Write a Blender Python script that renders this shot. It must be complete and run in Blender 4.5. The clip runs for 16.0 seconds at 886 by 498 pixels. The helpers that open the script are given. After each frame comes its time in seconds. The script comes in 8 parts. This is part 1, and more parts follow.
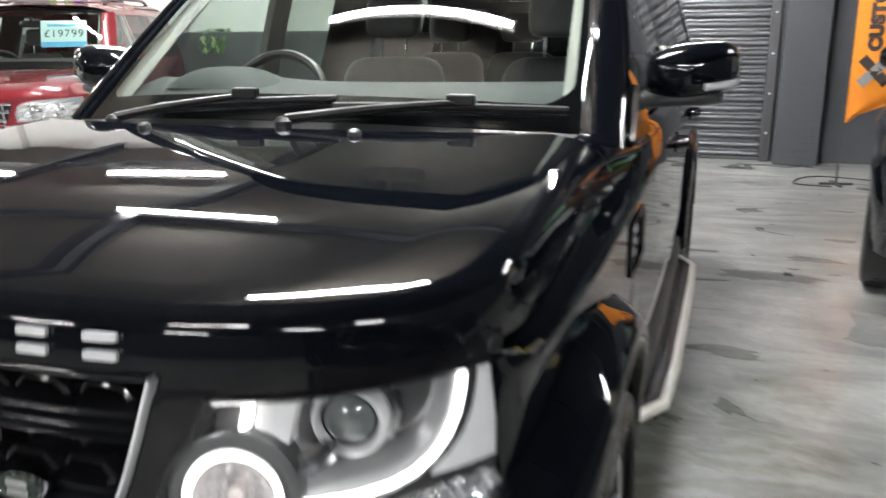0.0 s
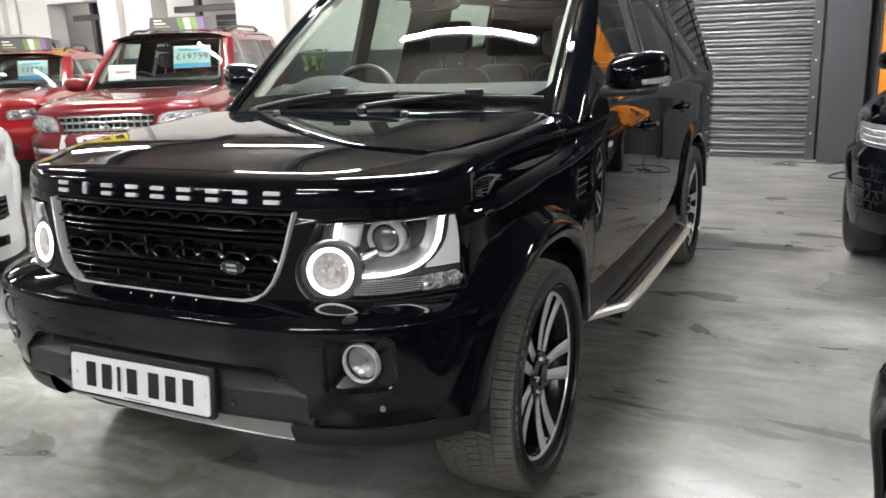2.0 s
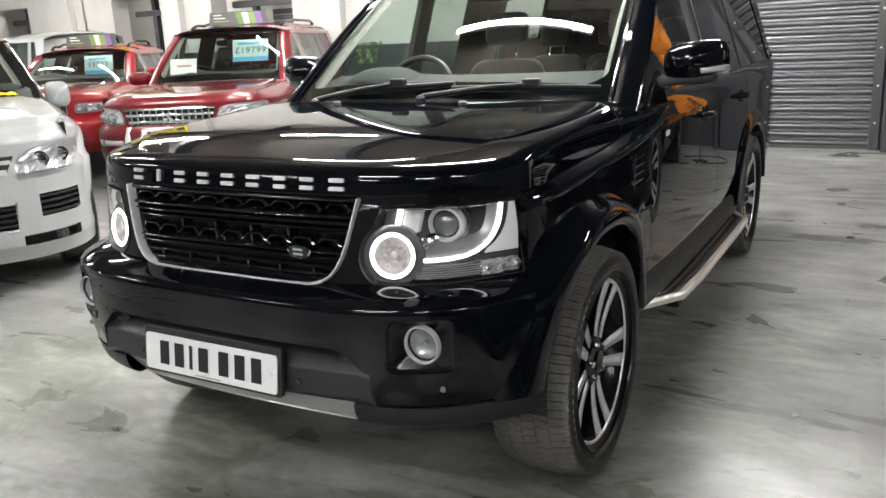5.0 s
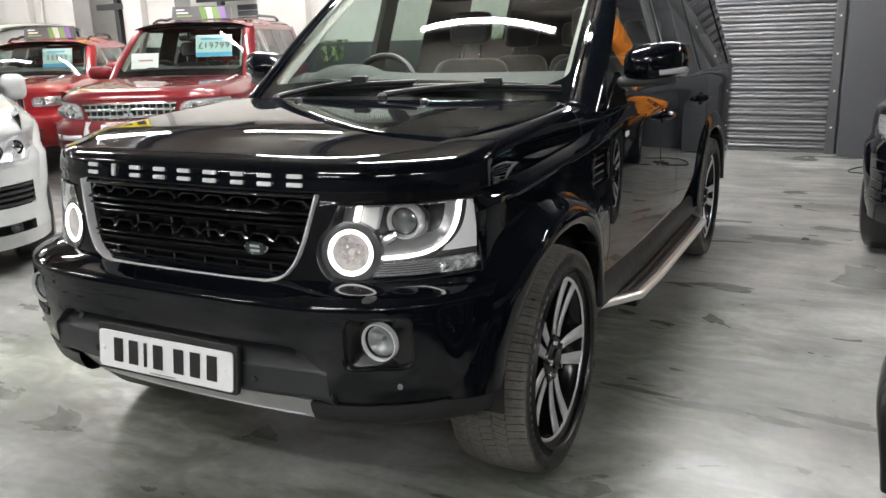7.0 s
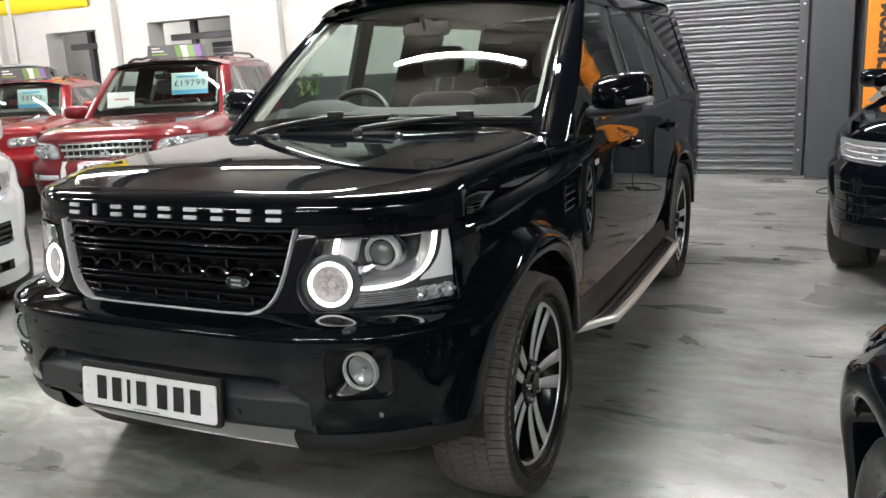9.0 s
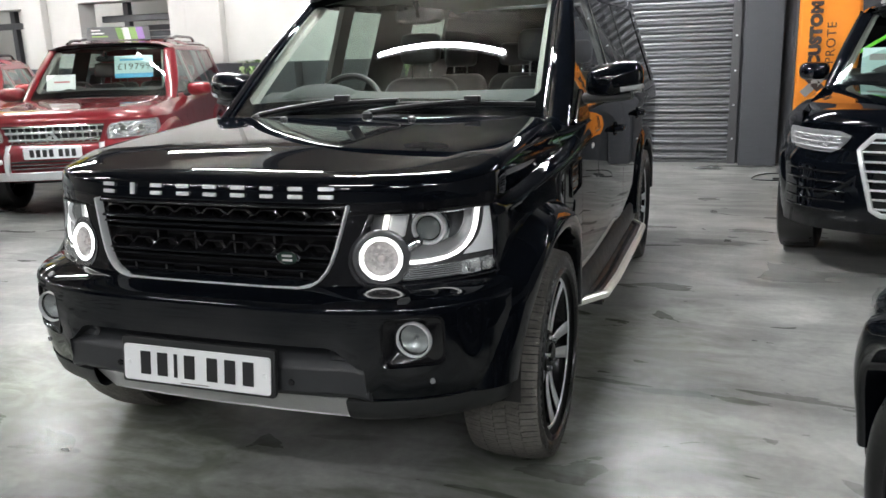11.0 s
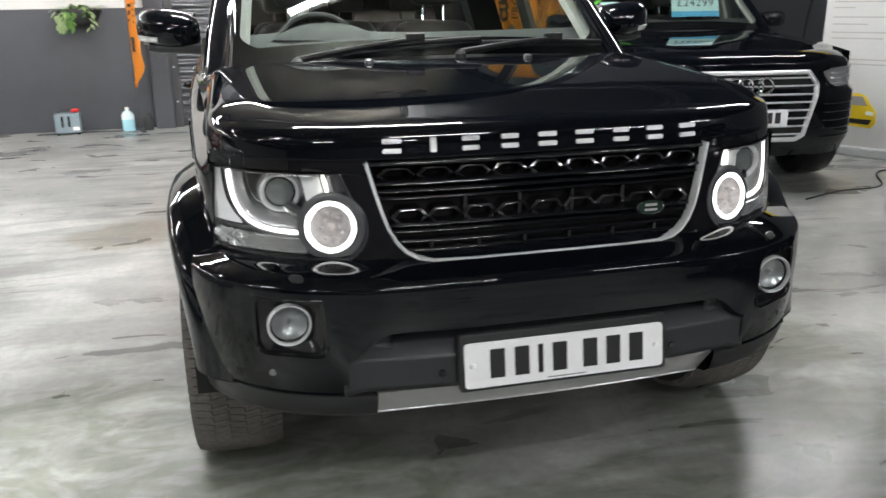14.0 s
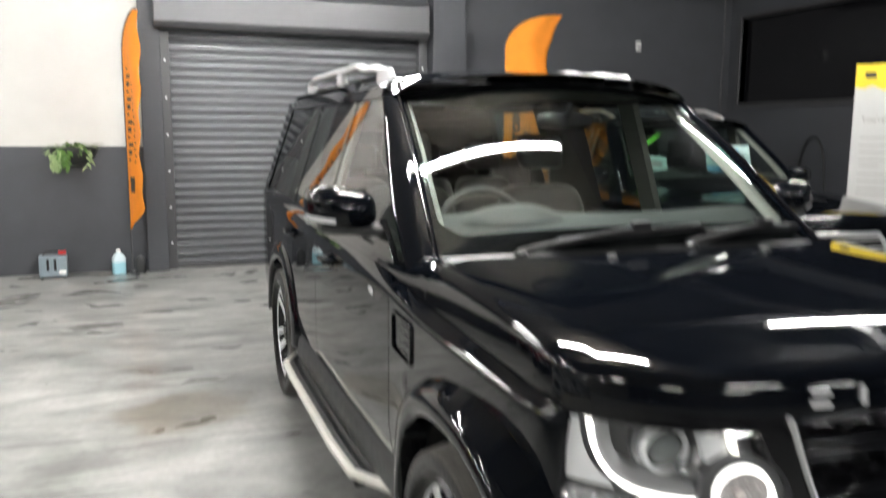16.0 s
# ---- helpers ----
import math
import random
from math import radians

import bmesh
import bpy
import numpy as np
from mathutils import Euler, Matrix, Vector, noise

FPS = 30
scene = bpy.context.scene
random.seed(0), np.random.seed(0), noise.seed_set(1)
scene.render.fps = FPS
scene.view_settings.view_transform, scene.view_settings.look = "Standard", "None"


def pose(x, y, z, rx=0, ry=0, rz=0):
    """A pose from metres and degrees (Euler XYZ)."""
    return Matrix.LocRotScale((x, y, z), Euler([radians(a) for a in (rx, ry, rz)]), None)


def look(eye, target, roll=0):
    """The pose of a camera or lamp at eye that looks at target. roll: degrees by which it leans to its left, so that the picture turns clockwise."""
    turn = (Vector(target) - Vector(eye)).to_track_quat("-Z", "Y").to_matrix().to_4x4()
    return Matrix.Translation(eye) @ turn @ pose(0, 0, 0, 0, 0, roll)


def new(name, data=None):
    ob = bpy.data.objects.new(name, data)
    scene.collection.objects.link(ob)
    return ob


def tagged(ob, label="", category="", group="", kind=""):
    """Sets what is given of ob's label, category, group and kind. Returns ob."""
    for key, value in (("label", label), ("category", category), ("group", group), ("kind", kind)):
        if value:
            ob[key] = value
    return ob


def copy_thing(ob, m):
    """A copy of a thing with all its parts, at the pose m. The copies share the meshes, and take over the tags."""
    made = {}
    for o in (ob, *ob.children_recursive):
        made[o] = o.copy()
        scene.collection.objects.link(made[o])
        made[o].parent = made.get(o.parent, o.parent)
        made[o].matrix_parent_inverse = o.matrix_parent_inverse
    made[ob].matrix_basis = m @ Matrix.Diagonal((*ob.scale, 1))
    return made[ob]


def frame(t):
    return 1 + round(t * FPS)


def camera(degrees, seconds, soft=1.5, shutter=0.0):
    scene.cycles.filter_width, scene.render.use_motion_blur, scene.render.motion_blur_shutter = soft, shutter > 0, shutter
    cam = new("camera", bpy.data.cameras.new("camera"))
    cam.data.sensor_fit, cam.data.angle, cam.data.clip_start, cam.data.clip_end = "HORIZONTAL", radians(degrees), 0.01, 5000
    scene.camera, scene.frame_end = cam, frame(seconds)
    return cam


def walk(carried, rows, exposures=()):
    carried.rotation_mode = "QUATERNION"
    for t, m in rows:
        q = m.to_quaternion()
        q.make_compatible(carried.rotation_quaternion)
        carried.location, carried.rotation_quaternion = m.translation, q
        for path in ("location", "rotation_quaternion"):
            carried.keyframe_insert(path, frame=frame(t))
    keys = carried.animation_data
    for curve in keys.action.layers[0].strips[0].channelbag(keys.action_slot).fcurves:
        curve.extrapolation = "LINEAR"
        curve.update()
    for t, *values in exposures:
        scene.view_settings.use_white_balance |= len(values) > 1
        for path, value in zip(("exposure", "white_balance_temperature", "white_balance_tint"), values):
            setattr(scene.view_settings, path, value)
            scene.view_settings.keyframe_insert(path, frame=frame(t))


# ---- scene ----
cam = camera(57.8, 16.0, shutter=0.5)
PATH = [
    (0, (1.076, -0.555, 1.424), (0.436, 1.262, 0.885), -0.8),
    (0.5, (1.307, -0.949, 1.414), (0.723, 0.882, 0.86), -0.1),
    (1, (1.379, -1.305, 1.401), (0.764, 0.516, 0.845), 0.2),
    (1.5, (1.575, -1.45, 1.422), (0.812, 0.322, 0.895), -1.1),
    (2, (1.697, -1.509, 1.435), (0.845, 0.23, 0.937), -2.2),
    (2.5, (1.693, -1.543, 1.43), (0.785, 0.173, 0.948), -2.9),
    (3, (1.686, -1.567, 1.426), (0.736, 0.128, 0.953), -3.2),
    (3.5, (1.681, -1.572, 1.426), (0.702, 0.104, 0.946), -3.1),
    (6, (1.717, -1.566, 1.434), (0.785, 0.122, 0.905), -2.0),
    (6.5, (1.719, -1.561, 1.425), (0.815, 0.144, 0.901), -1.8),
    (7, (1.721, -1.563, 1.425), (0.833, 0.153, 0.91), -1.8),
    (7.5, (1.737, -1.554, 1.421), (0.864, 0.174, 0.917), -1.9),
    (8, (1.741, -1.574, 1.433), (0.866, 0.16, 0.958), -2.3),
    (8.5, (1.759, -1.578, 1.438), (0.893, 0.168, 0.987), -2.7),
    (11, (1.48, -1.876, 1.445), (0.816, -0.052, 0.965), -2.0),
    (11.5, (1.106, -1.883, 1.399), (0.532, -0.039, 0.877), -1.8),
    (12, (0.723, -1.905, 1.397), (0.285, -0.035, 0.839), -1.6),
    (12.5, (0.364, -1.898, 1.416), (0.126, 0.003, 0.843), -1.1),
    (13, (-0.008, -1.772, 1.378), (-0.014, 0.143, 0.801), -0.9),
    (13.5, (-0.377, -1.729, 1.368), (-0.133, 0.169, 0.79), -0.7),
    (14, (-0.723, -1.705, 1.383), (-0.268, 0.151, 0.794), -0.9),
    (14.5, (-1.043, -1.615, 1.393), (-0.463, 0.205, 0.803), -1.3),
    (15, (-1.346, -1.581, 1.411), (-0.696, 0.22, 0.835), -1.6),
    (15.5, (-1.52, -1.386, 1.444), (-0.873, 0.435, 0.927), -2.6),
    (16, (-1.591, -1.017, 1.57), (-0.927, 0.847, 1.277), 0.4),
]
walk(cam, [(t, look(eye, target, roll)) for t, eye, target, roll in PATH], [(0.0, 0.38, 6350, 11.0), (1.5, 0.26, 6450, 11.0), (3.5, 0.17, 6500, 11.0), (8.5, 0.11, 6480, 11.0), (11.5, -0.06, 6250, 9.8), (13.0, -0.02, 6280, 11.0), (14.5, 0.0, 6420, 10.5), (15.5, -0.04, 6500, 10.3), (16.0, -0.14, 6520, 10.0)])

# ---------- light ----------
world = bpy.data.worlds.new("dim_hall")
world.use_nodes = True
scene.world = world
world.node_tree.nodes["Background"].inputs[0].default_value = (0.75, 0.85, 1.0, 1)
world.node_tree.nodes["Background"].inputs[1].default_value = 0.05

CEIL = 3.5          # height of the ceiling
WALL_Y = 8.45       # face of the back wall


# ---------- materials ----------
def mat_new(name, colour=(0.5, 0.5, 0.5), rough=0.5, metal=0.0, coat=0.0, spec=0.5, emit=0.0, emit_colour=None):
    m = bpy.data.materials.new(name)
    m.use_nodes = True
    b = m.node_tree.nodes["Principled BSDF"]
    b.inputs["Base Color"].default_value = (*colour, 1)
    b.inputs["Roughness"].default_value = rough
    b.inputs["Metallic"].default_value = metal
    b.inputs["Coat Weight"].default_value = coat
    b.inputs["Coat Roughness"].default_value = 0.02
    b.inputs["Specular IOR Level"].default_value = spec
    if emit:
        b.inputs["Emission Color"].default_value = (*(emit_colour or colour), 1)
        b.inputs["Emission Strength"].default_value = emit
    return m


def grain(m, scale=8.0, amount=0.25, rough=0.15, bump=0.1, detail=6, stretch=(1, 1, 1), distance=0.01):
    """Uneven colour, uneven gloss and fine relief, in metres of the object."""
    nt = m.node_tree
    n, l = nt.nodes, nt.links
    b = n["Principled BSDF"]
    co = n.new("ShaderNodeTexCoord")
    mp = n.new("ShaderNodeMapping")
    mp.inputs["Scale"].default_value = stretch
    l.new(co.outputs["Object"], mp.inputs[0])
    tex = n.new("ShaderNodeTexNoise")
    tex.inputs["Scale"].default_value = scale
    tex.inputs["Detail"].default_value = detail
    l.new(mp.outputs[0], tex.inputs[0])
    big = n.new("ShaderNodeTexNoise")
    big.inputs["Scale"].default_value = scale * 0.13
    big.inputs["Detail"].default_value = 3
    l.new(mp.outputs[0], big.inputs[0])
    mix = n.new("ShaderNodeMath")
    mix.operation = "ADD"
    l.new(tex.outputs[0], mix.inputs[0])
    l.new(big.outputs[0], mix.inputs[1])
    rng = n.new("ShaderNodeMapRange")
    rng.inputs[1].default_value, rng.inputs[2].default_value = 0.6, 1.4
    rng.inputs[3].default_value, rng.inputs[4].default_value = 1 - amount, 1 + amount
    l.new(mix.outputs[0], rng.inputs[0])
    hsv = n.new("ShaderNodeHueSaturation")
    hsv.inputs["Color"].default_value = b.inputs["Base Color"].default_value
    l.new(rng.outputs[0], hsv.inputs["Value"])
    l.new(hsv.outputs[0], b.inputs["Base Color"])
    base = b.inputs["Roughness"].default_value
    rr = n.new("ShaderNodeMapRange")
    rr.inputs[1].default_value, rr.inputs[2].default_value = 0.6, 1.4
    rr.inputs[3].default_value, rr.inputs[4].default_value = max(0.02, base - rough), min(1, base + rough)
    l.new(mix.outputs[0], rr.inputs[0])
    l.new(rr.outputs[0], b.inputs["Roughness"])
    if bump:
        bp = n.new("ShaderNodeBump")
        bp.inputs["Strength"].default_value = bump
        bp.inputs["Distance"].default_value = distance
        l.new(tex.outputs[0], bp.inputs["Height"])
        l.new(bp.outputs[0], b.inputs["Normal"])
    return m


def glass_mat(name, tint, gloss=1.0, mirror=0.055):
    """Thin tinted glass: clear, with a mirror gloss that grows at a grazing view."""
    m = bpy.data.materials.new(name)
    m.use_nodes = True
    n, l = m.node_tree.nodes, m.node_tree.links
    n.remove(n["Principled BSDF"])
    tr = n.new("ShaderNodeBsdfTransparent")
    tr.inputs[0].default_value = (*tint, 1)
    gl = n.new("ShaderNodeBsdfGlossy")
    gl.inputs["Roughness"].default_value = 0.01
    gl.inputs[0].default_value = (gloss, gloss, gloss, 1)
    lw = n.new("ShaderNodeLayerWeight")
    lw.inputs[0].default_value = 0.5
    pw = n.new("ShaderNodeMath")
    pw.operation = "POWER"
    pw.inputs[1].default_value = 5.0
    l.new(lw.outputs["Facing"], pw.inputs[0])
    fr = n.new("ShaderNodeMath")
    fr.operation = "MULTIPLY_ADD"
    fr.inputs[1].default_value, fr.inputs[2].default_value = 0.92, mirror
    l.new(pw.outputs[0], fr.inputs[0])
    mx = n.new("ShaderNodeMixShader")
    l.new(fr.outputs[0], mx.inputs[0])
    l.new(tr.outputs[0], mx.inputs[1])
    l.new(gl.outputs[0], mx.inputs[2])
    l.new(mx.outputs[0], n["Material Output"].inputs[0])
    return m


def paint(name, colour, flake=0.0):
    m = mat_new(name, colour, 0.35, 0.0, 1.0, 0.0 if max(colour) < 0.05 else 0.3)
    m.node_tree.nodes["Principled BSDF"].inputs["Metallic"].default_value = flake
    return grain(m, 60, 0.06, 0.04, 0.0)


BLACK_PAINT = paint("black_paint", (0.0026, 0.0034, 0.0052))
BLACK_PAINT.node_tree.nodes["Principled BSDF"].inputs["Coat IOR"].default_value = 1.43
RED_PAINT = paint("red_paint", (0.150, 0.0045, 0.010), 0.12)
RED_PAINT_B = paint("bright_red_paint", (0.27, 0.007, 0.011), 0.1)
WHITE_PAINT = paint("white_paint", (0.37, 0.385, 0.38))
PLASTIC = grain(mat_new("black_plastic", (0.016, 0.017, 0.018), 0.42), 220, 0.2, 0.1, 0.25, distance=0.001)
SATIN = grain(mat_new("satin_plastic", (0.020, 0.0215, 0.024), 0.48), 90, 0.15, 0.06, 0.05, distance=0.001)
GLOSS_BLACK = mat_new("gloss_black", (0.006, 0.006, 0.007), 0.08)
RUBBER = grain(mat_new("tyre_rubber", (0.009, 0.009, 0.0095), 0.34), 60, 0.2, 0.12, 0.3, distance=0.002)
TREAD = grain(mat_new("tyre_tread", (0.125, 0.118, 0.107), 0.8), 60, 0.45, 0.1, 0.3, distance=0.002)
CHROME = mat_new("chrome", (0.80, 0.81, 0.82), 0.10, 1.0)
SILVER = grain(mat_new("satin_silver", (0.72, 0.73, 0.74), 0.34, 0.5), 160, 0.06, 0.06, 0.0)
BRIGHT = mat_new("bright_silver", (0.82, 0.83, 0.84), 0.30, 0.45)
DARK_SILVER = grain(mat_new("brushed_grey", (0.30, 0.31, 0.32), 0.36, 0.85), 160, 0.1, 0.08, 0.0)
RIM_BLACK = mat_new("rim_black", (0.005, 0.005, 0.006), 0.22)
LAMP_INSIDE = mat_new("lamp_reflector", (0.74, 0.75, 0.77), 0.22, 0.3)
LAMP_BOWL = mat_new("lamp_bowl_chrome", (0.55, 0.56, 0.58), 0.16, 1.0)
LAMP_CRYSTAL = mat_new("lamp_crystal", (0.86, 0.87, 0.88), 0.14, 0.75)
RAIL = grain(mat_new("rail_silver", (0.50, 0.505, 0.51), 0.4, 0.5), 160, 0.06, 0.06, 0.0)
DRL = mat_new("running_light", (1, 1, 1), 0.4, emit=5.0, emit_colour=(1.0, 0.97, 0.92))
DRL_DIM = mat_new("running_light_dim", (0.9, 0.9, 0.9), 0.4, emit=3.0, emit_colour=(1.0, 0.95, 0.85))
CLEAR = glass_mat("clear_lens", (0.96, 0.97, 0.97))
SCREEN = glass_mat("windscreen_glass", (0.66, 0.745, 0.71), 1.0, 0.085)
TINTED = glass_mat("tinted_glass", (0.78, 0.87, 0.83))
SMOKED = glass_mat("smoked_glass", (0.46, 0.53, 0.49))
PRIVACY = glass_mat("privacy_glass", (0.12, 0.13, 0.13))
WIPER = grain(mat_new("wiper_black", (0.009, 0.009, 0.010), 0.38), 120, 0.15, 0.08, 0.1, distance=0.001)
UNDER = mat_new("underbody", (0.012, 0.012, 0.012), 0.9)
CREAM = grain(mat_new("cream_trim", (0.26, 0.258, 0.23), 0.8), 120, 0.06, 0.05, 0.1, distance=0.001)
LEATHER = grain(mat_new("dark_leather", (0.012, 0.0115, 0.0115), 0.5), 90, 0.2, 0.1, 0.2, distance=0.001)
DASH = grain(mat_new("dash_plastic", (0.025, 0.029, 0.027), 0.75), 200, 0.15, 0.05, 0.2, distance=0.001)
PLATE = grain(mat_new("plate_white", (0.80, 0.81, 0.82), 0.35), 50, 0.03, 0.03, 0.0)
INK = mat_new("plate_ink", (0.012, 0.012, 0.013), 0.5)
PAPER = grain(mat_new("paper", (0.78, 0.78, 0.76), 0.7), 30, 0.04, 0.03, 0.0)
CYAN = mat_new("sign_blue", (0.06, 0.30, 0.48), 0.5)
PALE = mat_new("sign_pale", (0.38, 0.54, 0.51), 0.5)
YELLOW = grain(mat_new("yellow_vinyl", (0.80, 0.58, 0.02), 0.45), 12, 0.06, 0.05, 0.0)
GREEN = mat_new("lime_tape", (0.20, 0.75, 0.05), 0.5)
ORANGE = grain(mat_new("orange_cloth", (0.85, 0.27, 0.02), 0.75), 9, 0.10, 0.05, 0.15, distance=0.01)
CLOTH_INK = mat_new("cloth_ink", (0.05, 0.035, 0.03), 0.8)
CLOTH_GREY = mat_new("cloth_grey", (0.28, 0.27, 0.26), 0.8)
WALL_WHITE = grain(mat_new("white_wall_paint", (0.515, 0.505, 0.48), 0.75), 3.5, 0.07, 0.08, 0.25, distance=0.01)
WALL_GREY = grain(mat_new("grey_wall_paint", (0.050, 0.053, 0.060), 0.6), 4.0, 0.2, 0.1, 0.25, distance=0.01)
STEEL_GREY = grain(mat_new("shutter_steel", (0.092, 0.094, 0.101), 0.30, 0.45), 5, 0.06, 0.015, 0.0, stretch=(1, 1, 6))
STEEL_DARK = grain(mat_new("dark_steel", (0.045, 0.045, 0.048), 0.45), 6, 0.2, 0.1, 0.1, distance=0.004)
CEIL_MAT = grain(mat_new("ceiling_board", (0.16, 0.145, 0.12), 0.85), 2.5, 0.12, 0.05, 0.1)
CEIL_DARK = grain(mat_new("dark_ceiling_paint", (0.045, 0.046, 0.05), 0.8), 2.5, 0.15, 0.05, 0.1)
LIGHT_MAIN = mat_new("bright_lamp_tube", (1, 1, 1), 0.5, emit=760.0, emit_colour=(1.0, 0.990, 0.965))
LIGHT = mat_new("lamp_tube", (1, 1, 1), 0.5, emit=205.0, emit_colour=(1.0, 0.990, 0.965))


def floor_material():
    """Polished, patched concrete: long streaks, cloudy sealed areas and scuffs."""
    m = mat_new("sealed_concrete", (0.2, 0.2, 0.2), 0.3)
    n, l = m.node_tree.nodes, m.node_tree.links
    b = n["Principled BSDF"]
    co = n.new("ShaderNodeTexCoord")

    def noise_node(scale, stretch, detail, rot=0.0, dist=0.0):
        mp = n.new("ShaderNodeMapping")
        mp.inputs["Scale"].default_value = stretch
        mp.inputs["Rotation"].default_value = (0, 0, radians(rot))
        l.new(co.outputs["Object"], mp.inputs[0])
        t = n.new("ShaderNodeTexNoise")
        t.inputs["Scale"].default_value = scale
        t.inputs["Detail"].default_value = detail
        t.inputs["Distortion"].default_value = dist
        l.new(mp.outputs[0], t.inputs[0])
        return t.outputs[0]

    def ranged(src, a, b, c, d):
        r = n.new("ShaderNodeMapRange")
        for k, v in enumerate((a, b, c, d)):
            r.inputs[k + 1].default_value = v
        l.new(src, r.inputs[0])
        return r.outputs[0]

    def times(a, b):
        q = n.new("ShaderNodeMath")
        q.operation = "MULTIPLY"
        l.new(a, q.inputs[0])
        l.new(b, q.inputs[1])
        return q.outputs[0]

    def blot(x, y, rx, ry, rough_edge):
        """1 inside a ragged spot on the floor, 0 outside."""
        mp = n.new("ShaderNodeMapping")
        mp.vector_type = "TEXTURE"
        mp.inputs["Location"].default_value = (x, y, 0)
        mp.inputs["Scale"].default_value = (rx, ry, 1)
        l.new(co.outputs["Object"], mp.inputs[0])
        ln = n.new("ShaderNodeVectorMath")
        ln.operation = "LENGTH"
        l.new(mp.outputs[0], ln.inputs[0])
        ad = n.new("ShaderNodeMath")
        ad.operation = "ADD"
        l.new(ln.outputs["Value"], ad.inputs[0])
        l.new(ranged(rough_edge, 0.3, 0.7, -0.5, 0.5), ad.inputs[1])
        return ranged(ad.outputs[0], 0.75, 1.0, 1.0, 0.0)

    cloud = noise_node(0.55, (1, 1.25, 1), 6, -12, 1.0)
    streak = noise_node(1.1, (0.7, 1.5, 1), 9, 14, 2.2)           # broad swirling mop marks
    wipe = noise_node(1.5, (0.45, 2.0, 1), 9, -9, 1.6)            # narrow smears, only here and there
    where = ranged(noise_node(0.5, (1, 1, 1), 2, 40, 0.5), 0.46, 0.60, 0.0, 1.0)
    mottle = noise_node(2.6, (1, 1.15, 1), 13, 20, 0.7)
    fine = noise_node(26, (1, 1, 1), 8)
    mid = noise_node(7, (0.8, 1.2, 1), 8, 12, 0.8)
    ramp = n.new("ShaderNodeValToRGB")
    e = ramp.color_ramp.elements
    e[0].position, e[0].color = 0.34, (0.200, 0.206, 0.196, 1)
    e[1].position, e[1].color = 0.64, (0.395, 0.396, 0.380, 1)
    mix = n.new("ShaderNodeMix")
    mix.inputs[0].default_value = 0.45
    l.new(cloud, mix.inputs[2])
    l.new(streak, mix.inputs[3])
    l.new(mix.outputs[0], ramp.inputs[0])
    value = times(ranged(fine, 0.3, 0.7, 0.90, 1.10), ranged(mottle, 0.34, 0.66, 0.80, 1.18))
    value = times(value, ranged(mid, 0.28, 0.38, 0.84, 1.0))
    smear = n.new("ShaderNodeMath")
    smear.operation = "MULTIPLY_ADD"
    smear.inputs[2].default_value = 1.0
    l.new(ranged(wipe, 0.38, 0.46, -0.26, 0.0), smear.inputs[0])
    l.new(where, smear.inputs[1])
    value = times(value, smear.outputs[0])
    worn = noise_node(1.3, (1, 1.4, 1), 13, 33, 0.8)              # edges of worn sealer
    value = times(value, ranged(worn, 0.49, 0.53, 0.90, 1.08))
    scuff = noise_node(2.0, (0.30, 2.6, 1), 10, -16, 1.8)         # crisp dark scuffs
    here = ranged(noise_node(0.7, (1, 1, 1), 2, 70, 0.4), 0.50, 0.60, 0.0, 1.0)
    dark = n.new("ShaderNodeMath")
    dark.operation = "MULTIPLY_ADD"
    dark.inputs[2].default_value = 1.0
    l.new(ranged(scuff, 0.605, 0.64, 0.0, -0.42), dark.inputs[0])
    l.new(here, dark.inputs[1])
    value = times(value, dark.outputs[0])
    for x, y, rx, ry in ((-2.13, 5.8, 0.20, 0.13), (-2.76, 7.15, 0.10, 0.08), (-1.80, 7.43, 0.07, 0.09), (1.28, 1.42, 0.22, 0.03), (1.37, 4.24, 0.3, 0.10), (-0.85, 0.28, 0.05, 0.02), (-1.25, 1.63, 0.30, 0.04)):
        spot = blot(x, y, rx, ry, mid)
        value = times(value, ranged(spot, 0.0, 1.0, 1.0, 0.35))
    hsv = n.new("ShaderNodeHueSaturation")
    l.new(ramp.outputs[0], hsv.inputs["Color"])
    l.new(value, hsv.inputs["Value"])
    brown = n.new("ShaderNodeMix")
    brown.data_type = "RGBA"
    brown.blend_type = "MULTIPLY"
    brown.inputs[7].default_value = (0.78, 0.66, 0.50, 1)
    l.new(ranged(blot(-1.5, 3.55, 0.42, 0.34, streak), 0, 1, 0, 0.5), brown.inputs[0])
    l.new(hsv.outputs[0], brown.inputs[6])
    # olive tint: a damp stain on the left, painted shade by the car
    damp_and_shade = n.new("ShaderNodeMix")
    damp_and_shade.data_type = "RGBA"
    damp_and_shade.blend_type = "MULTIPLY"
    damp_and_shade.inputs[7].default_value = (0.53, 0.56, 0.475, 1)
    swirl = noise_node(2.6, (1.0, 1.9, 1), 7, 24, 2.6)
    wet_and_shade = blot(-1.45, 0.45, 1.35, 0.85, cloud)
    # car's shade and reflection painted beside the sill; in front, mixed with damp
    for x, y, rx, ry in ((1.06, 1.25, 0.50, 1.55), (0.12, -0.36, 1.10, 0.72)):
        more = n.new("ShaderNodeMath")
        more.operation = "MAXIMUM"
        l.new(wet_and_shade, more.inputs[0])
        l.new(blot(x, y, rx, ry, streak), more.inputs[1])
        wet_and_shade = more.outputs[0]
    l.new(times(wet_and_shade, ranged(swirl, 0.38, 0.58, 0.35, 1.0)), damp_and_shade.inputs[0])
    l.new(brown.outputs[2], damp_and_shade.inputs[6])
    l.new(damp_and_shade.outputs[2], b.inputs["Base Color"])
